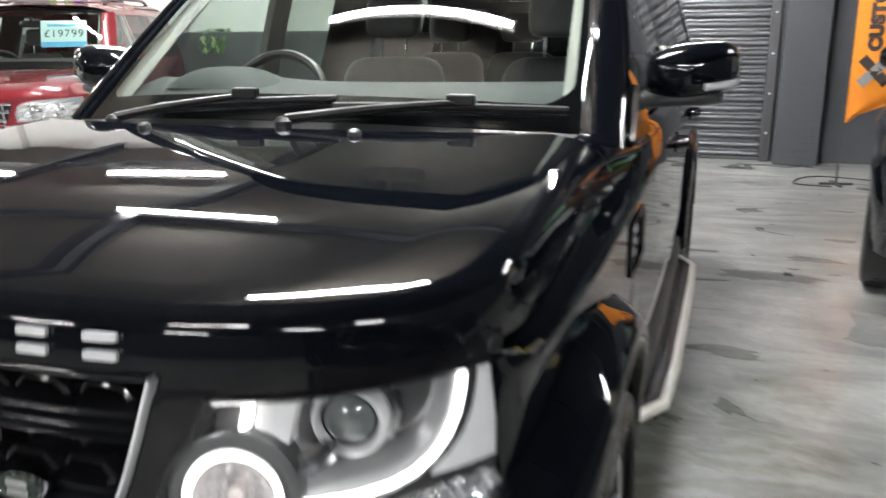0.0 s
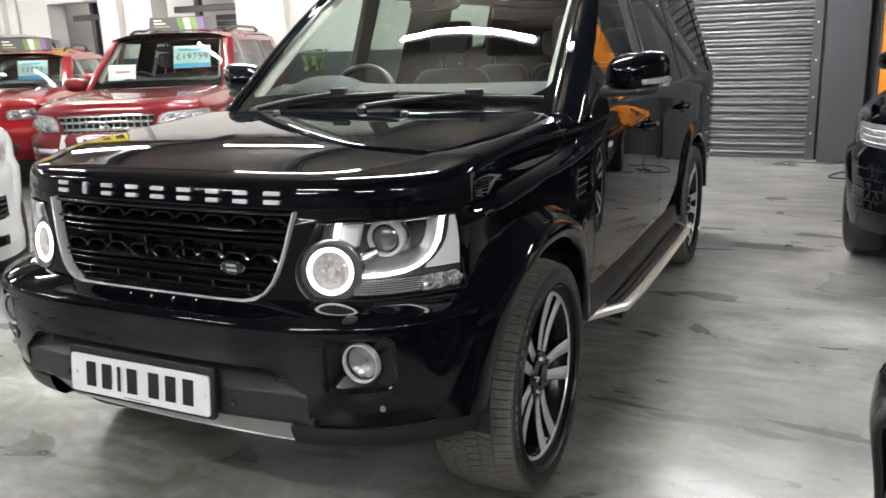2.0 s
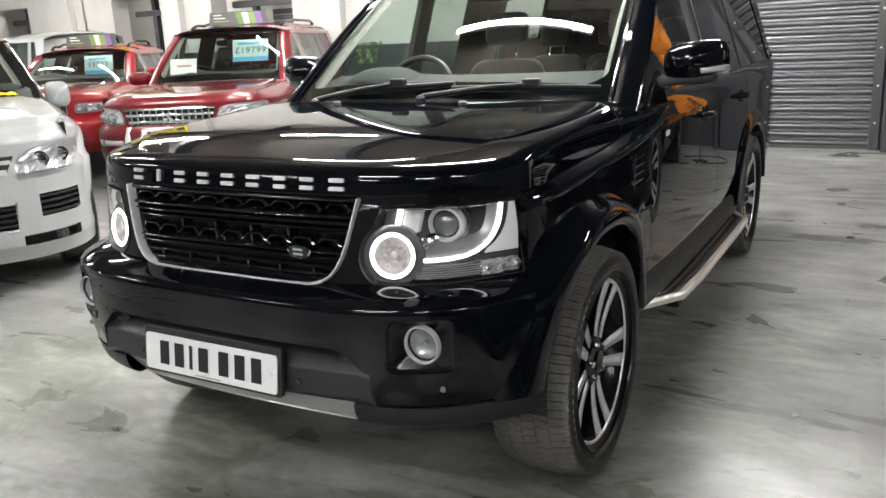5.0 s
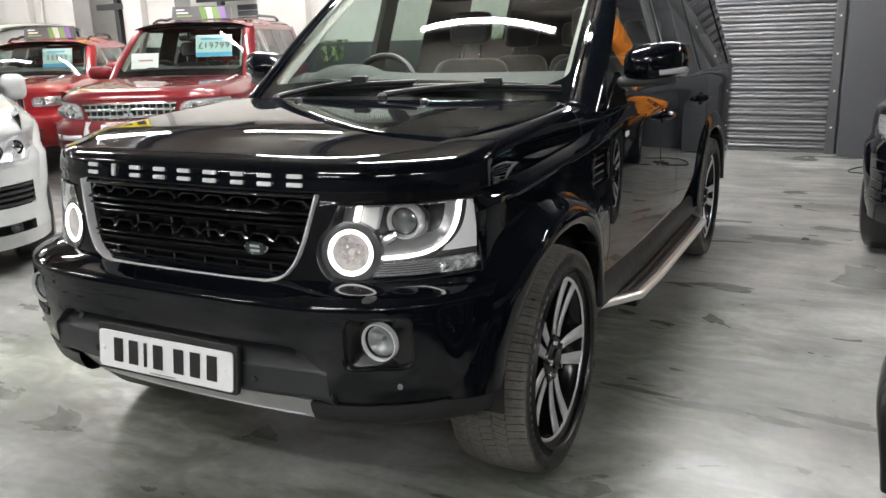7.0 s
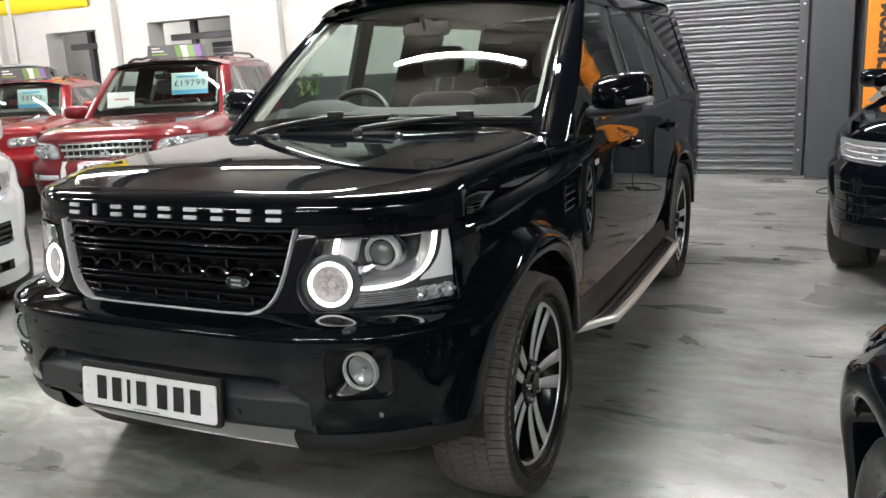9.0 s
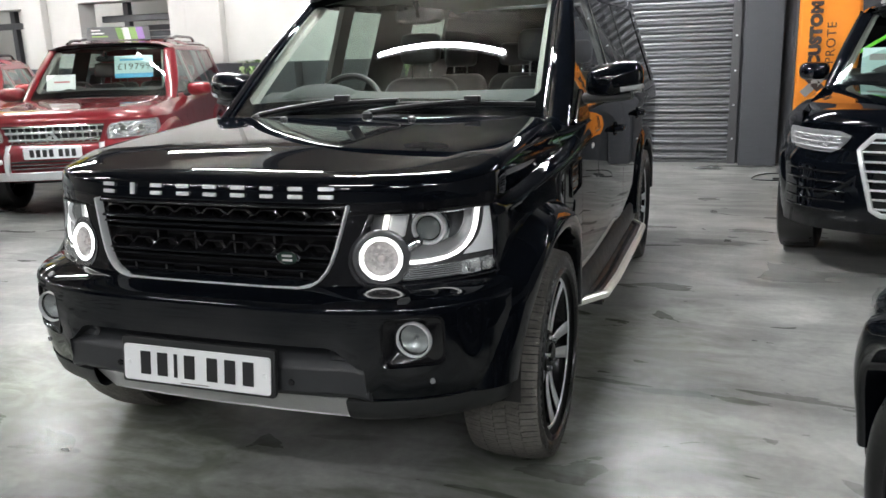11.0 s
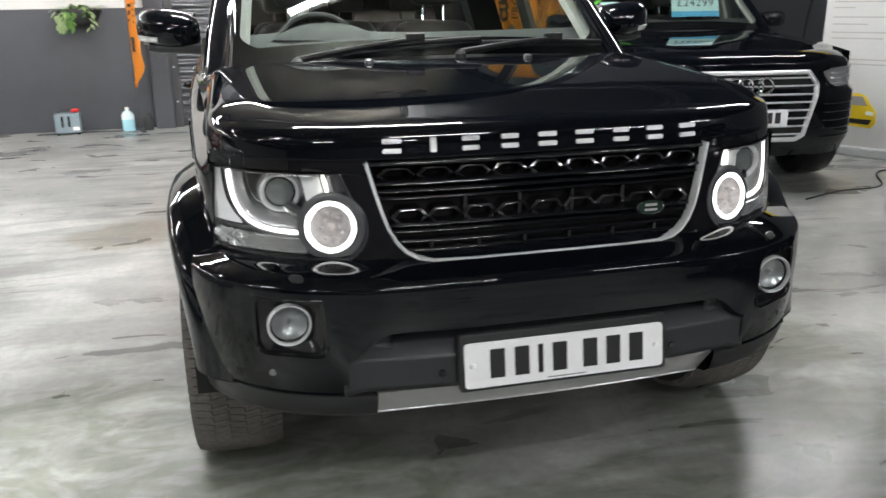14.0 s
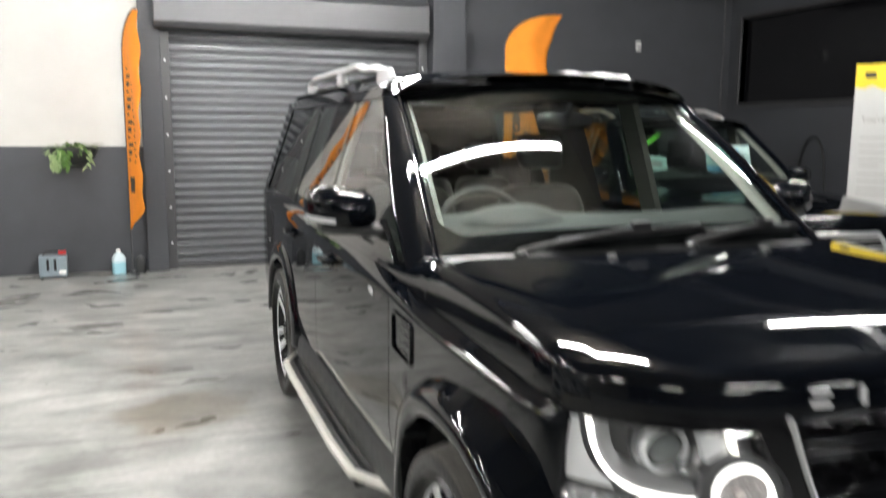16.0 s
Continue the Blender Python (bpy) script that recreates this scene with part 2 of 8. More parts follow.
    l.new(times(ranged(streak, 0.36, 0.62, 0.29, 0.45), ranged(worn, 0.48, 0.54, 0.88, 1.12)), b.inputs["Roughness"])
    b.inputs["Coat Weight"].default_value = 0.16
    b.inputs["Specular IOR Level"].default_value = 0.65
    l.new(ranged(wipe, 0.38, 0.60, 0.18, 0.34), b.inputs["Coat Roughness"])
    bp = n.new("ShaderNodeBump")
    bp.inputs["Strength"].default_value = 0.12
    bp.inputs["Distance"].default_value = 0.006
    l.new(fine, bp.inputs["Height"])
    l.new(bp.outputs[0], b.inputs["Normal"])
    return m


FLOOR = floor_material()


# ---------- mesh helpers ----------
class Geo:
    """Collects points and faces of one part."""

    def __init__(self):
        self.v, self.f = [], []

    def grid(self, pts, close_u=False, close_v=False, skip=None, flip=False):
        rows, cols = len(pts), len(pts[0])
        o = len(self.v)
        for r in pts:
            self.v.extend([tuple(p) for p in r])
        for i in range(rows - (0 if close_u else 1)):
            for j in range(cols - (0 if close_v else 1)):
                if skip and skip(i, j):
                    continue
                a, b = o + i * cols + j, o + i * cols + (j + 1) % cols
                c, d = o + ((i + 1) % rows) * cols + (j + 1) % cols, o + ((i + 1) % rows) * cols + j
                self.f.append((a, d, c, b) if flip else (a, b, c, d))
        return self

    def box(self, x0, x1, y0, y1, z0, z1, m=None):
        o = len(self.v)
        c = [(x, y, z) for z in (z0, z1) for y in (y0, y1) for x in (x0, x1)]
        self.v.extend([tuple(m @ Vector(p)) if m else p for p in c])
        for q in ((0, 2, 3, 1), (4, 5, 7, 6), (0, 1, 5, 4), (1, 3, 7, 5), (3, 2, 6, 7), (2, 0, 4, 6)):
            self.f.append(tuple(o + k for k in q))
        return self

    def tube(self, path, radius, n=8, closed=False, squash=1.0):
        path = [Vector(p) for p in path]
        rings = []
        for i, p in enumerate(path):
            a = path[i - 1] if (i or closed) else p
            b = path[(i + 1) % len(path)] if (i + 1 < len(path) or closed) else p
            t = (b - a).normalized()
            side = t.cross(Vector((0, 0, 1)))
            side = side.normalized() if side.length > 0.05 else t.cross(Vector((0, 1, 0))).normalized()
            up = side.cross(t)
            r = radius[i] if isinstance(radius, (list, tuple)) else radius
            rings.append([p + r * (math.cos(k * math.tau / n) * side + squash * math.sin(k * math.tau / n) * up) for k in range(n)])
        self.grid(rings, close_u=closed, close_v=True)
        if not closed:
            for ring, back in ((0, False), (len(path) - 1, True)):
                o = len(self.v) - len(path) * n + ring * n
                self.f.append(tuple(o + k for k in (range(n - 1, -1, -1) if back else range(n)))[::-1])
        return self

    def prism(self, outline, place, depth):
        """outline: (a, b) points; place(a, b, d) gives the point at depth d."""
        o, n = len(self.v), len(outline)
        for d in (0, depth):
            self.v.extend([tuple(place(a, b, d)) for a, b in outline])
        self.f.append(tuple(range(o, o + n)))
        self.f.append(tuple(range(o + 2 * n - 1, o + n - 1, -1)))
        for k in range(n):
            self.f.append((o + k, o + n + k, o + n + (k + 1) % n, o + (k + 1) % n))
        return self

    def lathe(self, profile, centre, axis="x", n=40, closed=False):
        """profile: (offset along the axis, radius)."""
        c = Vector(centre)
        rows = []
        for off, r in profile:
            row = []
            for k in range(n):
                a = k * math.tau / n
                p = {"x": (off, r * math.cos(a), r * math.sin(a)), "y": (r * math.cos(a), off, r * math.sin(a)), "z": (r * math.cos(a), r * math.sin(a), off)}[axis]
                row.append(c + Vector(p))
            rows.append(row)
        return self.grid(rows, close_u=closed, close_v=True)

    def mirrored(self):
        g = Geo()
        g.v = [(-x, y, z) for x, y, z in self.v]
        g.f = [tuple(reversed(f)) for f in self.f]
        return g

    def both(self):
        g = self.mirrored()
        o = len(self.v)
        self.v.extend(g.v)
        self.f.extend(tuple(o + k for k in f) for f in g.f)
        return self

    def moved(self, m):
        g = Geo()
        g.v = [tuple(m @ Vector(p)) for p in self.v]
        g.f = list(self.f)
        return g

    def part(self, name, material, parent=None, label="", smooth=40, bevel=0.0, thick=0.0, segs=2):
        me = bpy.data.meshes.new(name)
        me.from_pydata([tuple(p) for p in self.v], [], self.f)
        bm = bmesh.new()
        bm.from_mesh(me)
        bmesh.ops.recalc_face_normals(bm, faces=bm.faces)
        bm.to_mesh(me)
        bm.free()
        me.materials.append(material)
        if smooth:
            for p in me.polygons:
                p.use_smooth = True
            me.set_sharp_from_angle(angle=radians(smooth))
        ob = new(name, me)
        if thick:
            s = ob.modifiers.new("thick", "SOLIDIFY")
            s.thickness, s.offset = thick, -1
        if bevel:
            b = ob.modifiers.new("edge", "BEVEL")
            b.width, b.segments, b.limit_method, b.angle_limit = bevel, segs, "ANGLE", radians(35)
        if parent:
            ob.parent = parent
        if label:
            ob["label"] = label
        return ob


def thing(name, m, label, category, group="", kind=""):
    ob = new(name)
    ob.empty_display_size = 0.2
    ob.matrix_world = m
    return tagged(ob, label, category, group, kind)


def lerp(a, b, t):
    return a + (b - a) * t


def step(a, b, x):
    t = min(1, max(0, (x - a) / (b - a)))
    return t * t * (3 - 2 * t)


def through_points(knots, x):
    """Smooth curve through (x, value) knots."""
    if x <= knots[0][0]:
        return knots[0][1]
    if x >= knots[-1][0]:
        return knots[-1][1]
    for i in range(len(knots) - 1):
        if x <= knots[i + 1][0]:
            break
    def slope(k):
        if k <= 0 or k >= len(knots) - 1:
            j = 0 if k <= 0 else len(knots) - 2
            return (knots[j + 1][1] - knots[j][1]) / (knots[j + 1][0] - knots[j][0])
        return (knots[k + 1][1] - knots[k - 1][1]) / (knots[k + 1][0] - knots[k - 1][0])
    (x0, v0), (x1, v1) = knots[i], knots[i + 1]
    h = x1 - x0
    t = (x - x0) / h
    return (2 * t**3 - 3 * t**2 + 1) * v0 + (t**3 - 2 * t**2 + t) * h * slope(i) + (-2 * t**3 + 3 * t**2) * v1 + (t**3 - t**2) * h * slope(i + 1)


def spread(a, b, n):
    return [a + (b - a) * i / (n - 1) for i in range(n)]

# ---------- the hall ----------
def block(name, x0, x1, y0, y1, z0, z1, material, label="", category="", bevel=0.0):
    ob = Geo().box(x0, x1, y0, y1, z0, z1).part(name, material, smooth=0, bevel=bevel)
    return tagged(ob, label, category, "", "structure")


XL, XR, YB = -16.0, 6.0, -10.0
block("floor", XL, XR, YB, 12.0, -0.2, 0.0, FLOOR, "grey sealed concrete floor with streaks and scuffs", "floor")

# back wall: white above a grey dado, three openings on the white side, a shutter doorway
SPLIT = -1.72        # east of this the wall is grey to the top
OPEN = [(-14.1, -12.85, 0.9, 2.33), (-10.5, -9.28, 0.9, 2.31), (-8.15, -6.48, 0.9, 2.34)]
DADO = 1.37
gw, gg = Geo(), Geo()
edges = [XL]
for a, b, lo, hi in OPEN:
    gw.box(edges[-1], a, WALL_Y, WALL_Y + 0.35, DADO, CEIL)
    gw.box(a, b, WALL_Y, WALL_Y + 0.35, hi, CEIL)
    edges.append(b)
gw.box(edges[-1], SPLIT, WALL_Y, WALL_Y + 0.35, DADO, CEIL)
tagged(gw.part("wall_north", WALL_WHITE, smooth=0), "white painted brick wall above a grey dado", "wall", "", "structure")
low = [XL]
for a, b, lo, hi in OPEN:
    gg.box(low[-1], a, WALL_Y - 0.002, WALL_Y + 0.35, 0, DADO)
    gg.box(a, b, WALL_Y - 0.002, WALL_Y + 0.35, 0, lo)
    low.append(b)
gg.box(low[-1], SPLIT, WALL_Y - 0.002, WALL_Y + 0.35, 0, DADO)
gg.box(SPLIT, -1.48, WALL_Y - 0.01, WALL_Y + 0.35, 0, CEIL)
gg.box(-1.48, 1.5, WALL_Y, WALL_Y + 0.35, 3.0, CEIL)
gg.box(1.5, XR, WALL_Y, WALL_Y + 0.35, 0, CEIL)
tagged(gg.part("wall_north_lower", WALL_GREY, smooth=0), "dark grey painted brick wall", "wall", "", "structure")
block("dado_step", -6.6, -4.3, WALL_Y - 0.22, WALL_Y - 0.004, 0, DADO - 0.003, WALL_GREY, "grey painted step in the lower wall", "wall", 0.01)
block("pier_shutter_west", -1.72, -1.5, WALL_Y - 0.16, WALL_Y - 0.012, 0, CEIL, WALL_GREY, "grey painted brick pier beside the shutter", "pier", 0.01)
block("pier_shutter_east", 1.56, 1.98, WALL_Y - 0.22, WALL_Y - 0.003, 0, CEIL, WALL_GREY, "grey painted brick pier beside the shutter", "pier", 0.01)
for i, (a, b) in enumerate([(-12.1, -11.5), (-9.15, -8.75), (-6.1, -5.5)]):
    block(f"pilaster_{i + 1}", a, b, WALL_Y - 0.14, WALL_Y - 0.003, DADO + 0.004, CEIL, WALL_WHITE, "white painted pilaster on the wall", "pilaster", 0.01)
block("wall_west", XL - 0.3, XL, YB, 12.0, 0, CEIL, WALL_WHITE, "white painted side wall", "wall")
block("wall_south", XL, XR, YB - 0.3, YB, 0, CEIL, WALL_GREY, "dark grey painted wall", "wall")
block("wall_yard", XL, -6.2, 11.2, 11.4, 0, CEIL, WALL_WHITE, "pale wall of the space behind the openings", "wall")
block("ceiling", XL - 0.3, 0.9, YB - 0.3, 12.3, CEIL, CEIL + 0.15, CEIL_MAT, "cream boarded ceiling", "ceiling")
block("ceiling_east", 0.9, XR + 0.3, YB - 0.3, 12.3, CEIL, CEIL + 0.15, CEIL_DARK, "dark grey painted ceiling", "ceiling")

# east wall with a dark closed hatch
ge = Geo()
ge.box(XR, XR + 0.3, YB, 5.2, 0, CEIL).box(XR, XR + 0.3, 5.2, 8.2, 0, 1.95).box(XR, XR + 0.3, 5.2, 8.2, 3.1, CEIL).box(XR, XR + 0.3, 8.2, WALL_Y, 0, CEIL)
tagged(ge.part("wall_east", WALL_GREY, smooth=0), "dark grey painted wall with a closed hatch", "wall", "", "structure")
hatch = thing("window_1", Matrix(), "dark closed hatch in the grey wall", "hatch", "", "structure")
Geo().box(XR + 0.08, XR + 0.14, 5.2, 8.2, 1.95, 3.1).part("panel", GLOSS_BLACK, hatch, smooth=0)
for z0, z1, y0, y1 in ((1.90, 1.96, 5.14, 8.26), (3.09, 3.15, 5.14, 8.26), (1.96, 3.09, 5.14, 5.2), (1.96, 3.09, 8.2, 8.26)):
    Geo().box(XR - 0.03, XR + 0.1, y0, y1, z0, z1).part("window_frame", STEEL_DARK, hatch, smooth=0, bevel=0.006)

# posts and roller doors seen through the wall openings
for i, (a, b, lo, hi) in enumerate(OPEN):
    w = thing(f"window_{i + 2}", Matrix(), "deep opening in the white wall with a dark steel post", "opening", "", "structure")
    Geo().box(a + 0.42, a + 0.52, 8.95, 9.05, 0, CEIL - 0.01).part("post", STEEL_DARK, w, smooth=0, bevel=0.01)
    Geo().box(a + 0.005, b - 0.005, 8.93, 9.03, hi - 0.28, hi - 0.18).part("rail", STEEL_DARK, w, smooth=0, bevel=0.01)
    g = Geo()
    k = 0.5
    while k < 2.0:
        g.box(a + 0.55, b + 0.8, 9.3, 9.34, k, k + 0.085)
        k += 0.095
    g.part("roller", STEEL_GREY, w, smooth=0)
pipe = Geo().tube([(-11.25, WALL_Y - 0.05, 0.01), (-11.25, WALL_Y - 0.05, CEIL - 0.01)], 0.032, 10).part("wall_pipe", WALL_WHITE)
tagged(pipe, "white painted pipe on the wall", "pipe", "", "structure")

# roller shutter
BOX_GREY = grain(mat_new("shutter_box", (0.062, 0.063, 0.067), 0.45, 0.2), 5, 0.1, 0.06, 0.03)
shutter = thing("door_1", Matrix.Translation((0, WALL_Y + 0.05, 0)), "closed dark grey steel roller shutter", "shutter", "", "structure")
prof = [(0.006, 0.0), (0.004, 0.004), (-0.020, 0.006), (-0.036, 0.014), (-0.044, 0.030), (-0.042, 0.044), (-0.032, 0.056), (-0.014, 0.064), (0.004, 0.066), (0.006, 0.070), (0.006, 0.0945)]
slat_pts = [[(x, y, z) for y, z in prof] for x in (-1.46, 1.48)]
slat = Geo().grid(slat_pts).part("slat", STEEL_GREY, shutter, smooth=60)
slat.location.z = 0.03
for i in range(1, 28):
    s = slat.copy()
    scene.collection.objects.link(s)
    s.location.z = 0.03 + 0.0945 * i
Geo().box(-1.46, 1.48, 0.01, 0.02, 0, 3).part("backing", STEEL_DARK, shutter, smooth=0)
Geo().box(-1.46, 1.48, -0.045, 0.0, 0.0, 0.035).part("bottom_bar", STEEL_DARK, shutter, smooth=0, bevel=0.006)
for s in (-1, 1):
    g = Geo().box(-0.05, 0.05, -0.12, 0.0, 0, 2.68).part("guide", STEEL_DARK, shutter, smooth=0, bevel=0.008)
    g.location = (s * 1.47 + 0.01, 0, 0)
    for k in range(6):
        b = Geo().lathe([(-0.008, 0.0), (-0.008, 0.012), (0, 0.012)], (0, 0, 0), "y", 8).part("bolt", SILVER, g)
        b.location = (0, -0.12, 0.3 + 0.4 * k)
ring = [(-0.02, 2.62), (-0.34, 2.62), (-0.40, 2.68), (-0.40, 2.98), (-0.34, 3.04), (-0.02, 3.04)]
Geo().prism([(a, b) for a, b in ring], lambda a, b, d: (-1.56 + d, a, b), 3.04).part("hood_box", BOX_GREY, shutter, smooth=30, bevel=0.01)

# ceiling beams and light battens
for i, x in enumerate((-14, -10.5, -7, -3.5, 0.9, 4.2)):
    g = Geo().box(x - 0.09, x + 0.09, YB, WALL_Y, CEIL - 0.02, CEIL - 0.002).box(x - 0.012, x + 0.012, YB, WALL_Y, CEIL - 0.13, CEIL - 0.02).box(x - 0.09, x + 0.09, YB, WALL_Y, CEIL - 0.15, CEIL - 0.13)
    tagged(g.part(f"beam_{i + 1}", STEEL_DARK, smooth=0), "dark steel ceiling beam", "beam", "", "structure")
for i, y in enumerate((-6.2, -3.4, -0.6, 1.5, 4.4, 7.2)):
    g = Geo().box(XL, XR, y - 0.05, y + 0.05, CEIL - 0.10, CEIL - 0.003)
    tagged(g.part(f"purlin_{i + 1}", STEEL_DARK, smooth=0), "dark steel ceiling purlin", "purlin", "", "structure")


def light_batten():
    t = thing("ceiling_light", Matrix(), "long white tube light hung under the ceiling, out of view", "light", "ceiling lights")
    Geo().box(-0.80, 0.80, -0.05, 0.05, 0.0, 0.05).part("housing", WALL_WHITE, t, smooth=0, bevel=0.008)
    Geo().lathe([(-0.77, 0.0), (-0.77, 0.028), (0.77, 0.028), (0.77, 0.0)], (0, 0, -0.02), "x", 10).part("tube", LIGHT, t, "glowing white tube")
    for x in (-0.6, 0.6):
        Geo().tube([(x, 0, 0.05), (x, 0, CEIL - 3.345)], 0.004, 6).part("wire", STEEL_DARK, t)
    return t


LIGHT_Z = 3.34
lamp0 = light_batten()
# some follow tubes mirrored in the car; the others are unseen fill, added
spots = [(-0.2, 2.2), (-4.8, 2.2), (-8.4, 2.2), (-0.95, 6.3), (0.75, 6.3), (-4.6, 6.3), (-7.6, 6.3), (-9.7, 5.8), (-11.5, 5.0), 
         (0.18, -2.9), (-4.9, -1.4), (-8.4, -1.4), (-2.9, 4.4), (-11.0, 10.2), (-4.3, -5.2), (3.2, -4.6), (5.0, -3.0), (-0.6, -6.6), (-12.0, 0.5), (4.0, 3.9)]
lamp0.matrix_world = Matrix.Translation((*spots[0], LIGHT_Z))
for x, y in spots[1:]:
    copy_thing(lamp0, Matrix.Translation((x, y, LIGHT_Z)))

# painted bricks of the two piers
def brick_course(parent_name, x0, x1, y, z1, length=0.215, height=0.065, joint=0.010):
    pier = bpy.data.objects[parent_name]
    mesh = None
    z, row = 0.012, 0
    while z + height < z1:
        x = x0 - (length / 2 if row % 2 else 0)
        while x < x1 - 0.02:
            a, b = max(x, x0), min(x + length, x1)
            if b - a > 0.03:
                if mesh is None:
                    mesh = Geo().box(-0.5, 0.5, -0.004, 0.001, -height / 2, height / 2).part("brick", WALL_GREY, pier, smooth=0)
                    ob = mesh
                else:
                    ob = bpy.data.objects.new("brick", mesh.data)
                    scene.collection.objects.link(ob)
                    ob.parent = pier
                rnd = random.Random(int(x * 1000) + row * 7)
                ob.matrix_basis = Matrix.Translation((0.5 * (a + b), y - rnd.uniform(0, 0.0025), z + height / 2)) @ Matrix.Diagonal((b - a, 1, 1, 1))
            x += length + joint
        z += height + joint
        row += 1


brick_course("pier_shutter_east", 1.572, 1.968, WALL_Y - 0.2205, 3.2)
brick_course("pier_shutter_west", -1.71, -1.51, WALL_Y - 0.1605, 3.2)

# the strip over the middle car is a stronger one
for part_ in lamp0.children:
    if part_.name.startswith("tube"):
        part_.data = part_.data.copy()
        part_.data.materials[0] = LIGHT_MAIN

# ---------- cars: shared shapes ----------
class Car:
    """A car's form: nose at y = 0 facing -y, the ground at z = 0. Plan and heights in metres."""

    def __init__(self, W=0.935, L=4.83, yf=0.80, yr=3.685, R=0.378, y0b=0.02, ycb=0.62, y0u=0.12, ycu=0.90, zb0=0.73, zb1=0.78, power=4.0,
                 sill=0.40, hoodW=0.79, wing=0.825, hood=None, hood_rear=1.06, hood_rear_z=1.186, drop=0.03, flat=0.55,
                 ws0=(0.76, 1.215, 1.39, 1.20, 1.165), ws1=(0.665, 2.03, 2.13, 1.762, 1.705),
                 roof_z=1.80, roof_rear=None, roofW=0.69, belt0=1.125, belt1=1.145, sideW=0.905, arch=0.445, flare=0.025,
                 pillars=(2.46, 3.36), tail_slope=0.12, rise=0.03, flare_width=0.125):
        self.flare_width = flare_width
        self.W, self.L, self.yf, self.yr, self.R = W, L, yf, yr, R
        self.y0b, self.ycb, self.y0u, self.ycu = y0b, ycb, y0u, ycu
        self.zb0, self.zb1, self.power = zb0, zb1, power
        self.sill, self.hoodW, self.wing = sill, hoodW, wing
        self.hood = hood or [(0.0, 1.010), (-0.005, 1.022), (-0.001, 1.055), (0.010, 1.083), (0.020, 1.095), (0.038, 1.103), (0.10, 1.112)]
        self.hood_rear, self.hood_rear_z = hood_rear, hood_rear_z
        self.drop, self.flat = drop, flat
        self.ws0, self.ws1 = ws0, ws1   # half width, y middle, y side, z middle, z side
        self.roof_z, self.roof_rear, self.roofW = roof_z, roof_rear or L - 0.21, roofW
        self.belt0, self.belt1 = belt0, belt1
        self.sideW = min(sideW, W - 0.03)
        self.arch, self.flare, self.pillars = arch, flare, pillars
        self.tail_slope, self.rise = tail_slope, rise

    def plan(self, z):
        t = step(self.zb0, self.zb1, z)
        return lerp(self.y0b, self.y0u, t), lerp(self.ycb, self.ycu, t)

    def nose(self, x, z):
        """y of the front face at x, z."""
        y0, yc = self.plan(z)
        u = min(0.9999, abs(x) / self.W)
        return yc - (yc - y0) * math.sqrt(1 - u**self.power)

    def half(self, y, z):
        """Half width of the body at y, z."""
        y0, yc = self.plan(z)
        w = self.W
        if y < yc:
            w *= max(0, 1 - (max(0, yc - y) / (yc - y0)) ** 2) ** (1 / self.power)
        e = self.L - 0.55
        if y > e:
            w *= max(0.0, 1 - ((y - e) / 0.56) ** 4) ** 0.25
        lower = step(0.62, self.sill, z) * 0.03
        return w - lower

    def hood_point(self, x, s):
        """s: 0 at the lip, 1..n-1 along the rolled front edge, then on to the rear edge."""
        n = len(self.hood)
        if s <= n - 1:
            k = min(n - 2, int(s))
            dy, z = (lerp(self.hood[k][j], self.hood[k + 1][j], s - k) for j in (0, 1))
            y = self.nose(x, 1.05) + dy
        else:
            t = s - (n - 1)
            ya = self.nose(x, 1.05) + self.hood[-1][0]
            y = lerp(ya, self.hood_rear + 0.16 * (abs(x) / self.hoodW) ** 2, t)
            z = self.hood_z(y)
        lift = min(1, max(0, (z - self.hood[0][1]) / (self.hood[-1][1] - self.hood[0][1])))
        u = max(0, (abs(x) - self.flat) / (self.hoodW - self.flat))
        z -= lift * (self.drop * u**2 + 0.010 * (x / self.hoodW) ** 2)
        z -= (1 - lift) * 0.02 * u**2
        back = step(0.45, 0.9, y)
        z += lift * back * 0.007 * step(0.34, 0.50, abs(x)) * (1 - u * u)
        return Vector((x, y, z))

    def hood_z(self, y):
        a, b = self.nose(0, 1.05) + self.hood[-1][0], self.hood_rear
        return through_points([(a, self.hood[-1][1]), (lerp(a, b, 0.35), lerp(self.hood[-1][1], self.hood_rear_z, 0.48)), (b, self.hood_rear_z), (b + 0.4, self.hood_rear_z + 0.02)], y)

    def top(self, y):
        """Height of the side panel's upper edge."""
        ya = self.ws0[2]
        if y < ya - 0.2:
            return self.hood_z(y) - self.drop - 0.012
        front = self.hood_z(ya - 0.2) - self.drop - 0.012
        return through_points([(ya - 0.5, front - 0.012), (ya - 0.2, front), (ya + 0.02, lerp(front, self.belt0, 0.45)), (ya + 0.3, self.belt0), (ya + 1.3, lerp(self.belt0, self.belt1, 0.5)), (ya + 2.6, self.belt1)], y)

    def edge_x(self, y):
        """Half width at the side panel's upper edge."""
        ya = self.ws0[2]
        return through_points([(ya - 1.0, self.hoodW), (ya - 0.25, self.hoodW + 0.008), (ya, lerp(self.hoodW, self.sideW, 0.30)), (ya + 0.28, lerp(self.hoodW, self.sideW, 0.78)), (ya + 0.6, self.sideW), (ya + 2, self.sideW)], y)

    def side(self, y, z):
        """The body side's point at y, z."""
        zt = self.top(y)
        w = self.half(y, z)
        inset = max(0.0, w - self.edge_x(y))
        deep = lerp(0.105, 0.07, step(self.ws0[2] - 0.2, self.ws0[2] + 0.6, y))
        t = max(0, (z - (zt - deep)) / deep)
        return Vector((w - inset * t**1.25, y, z))

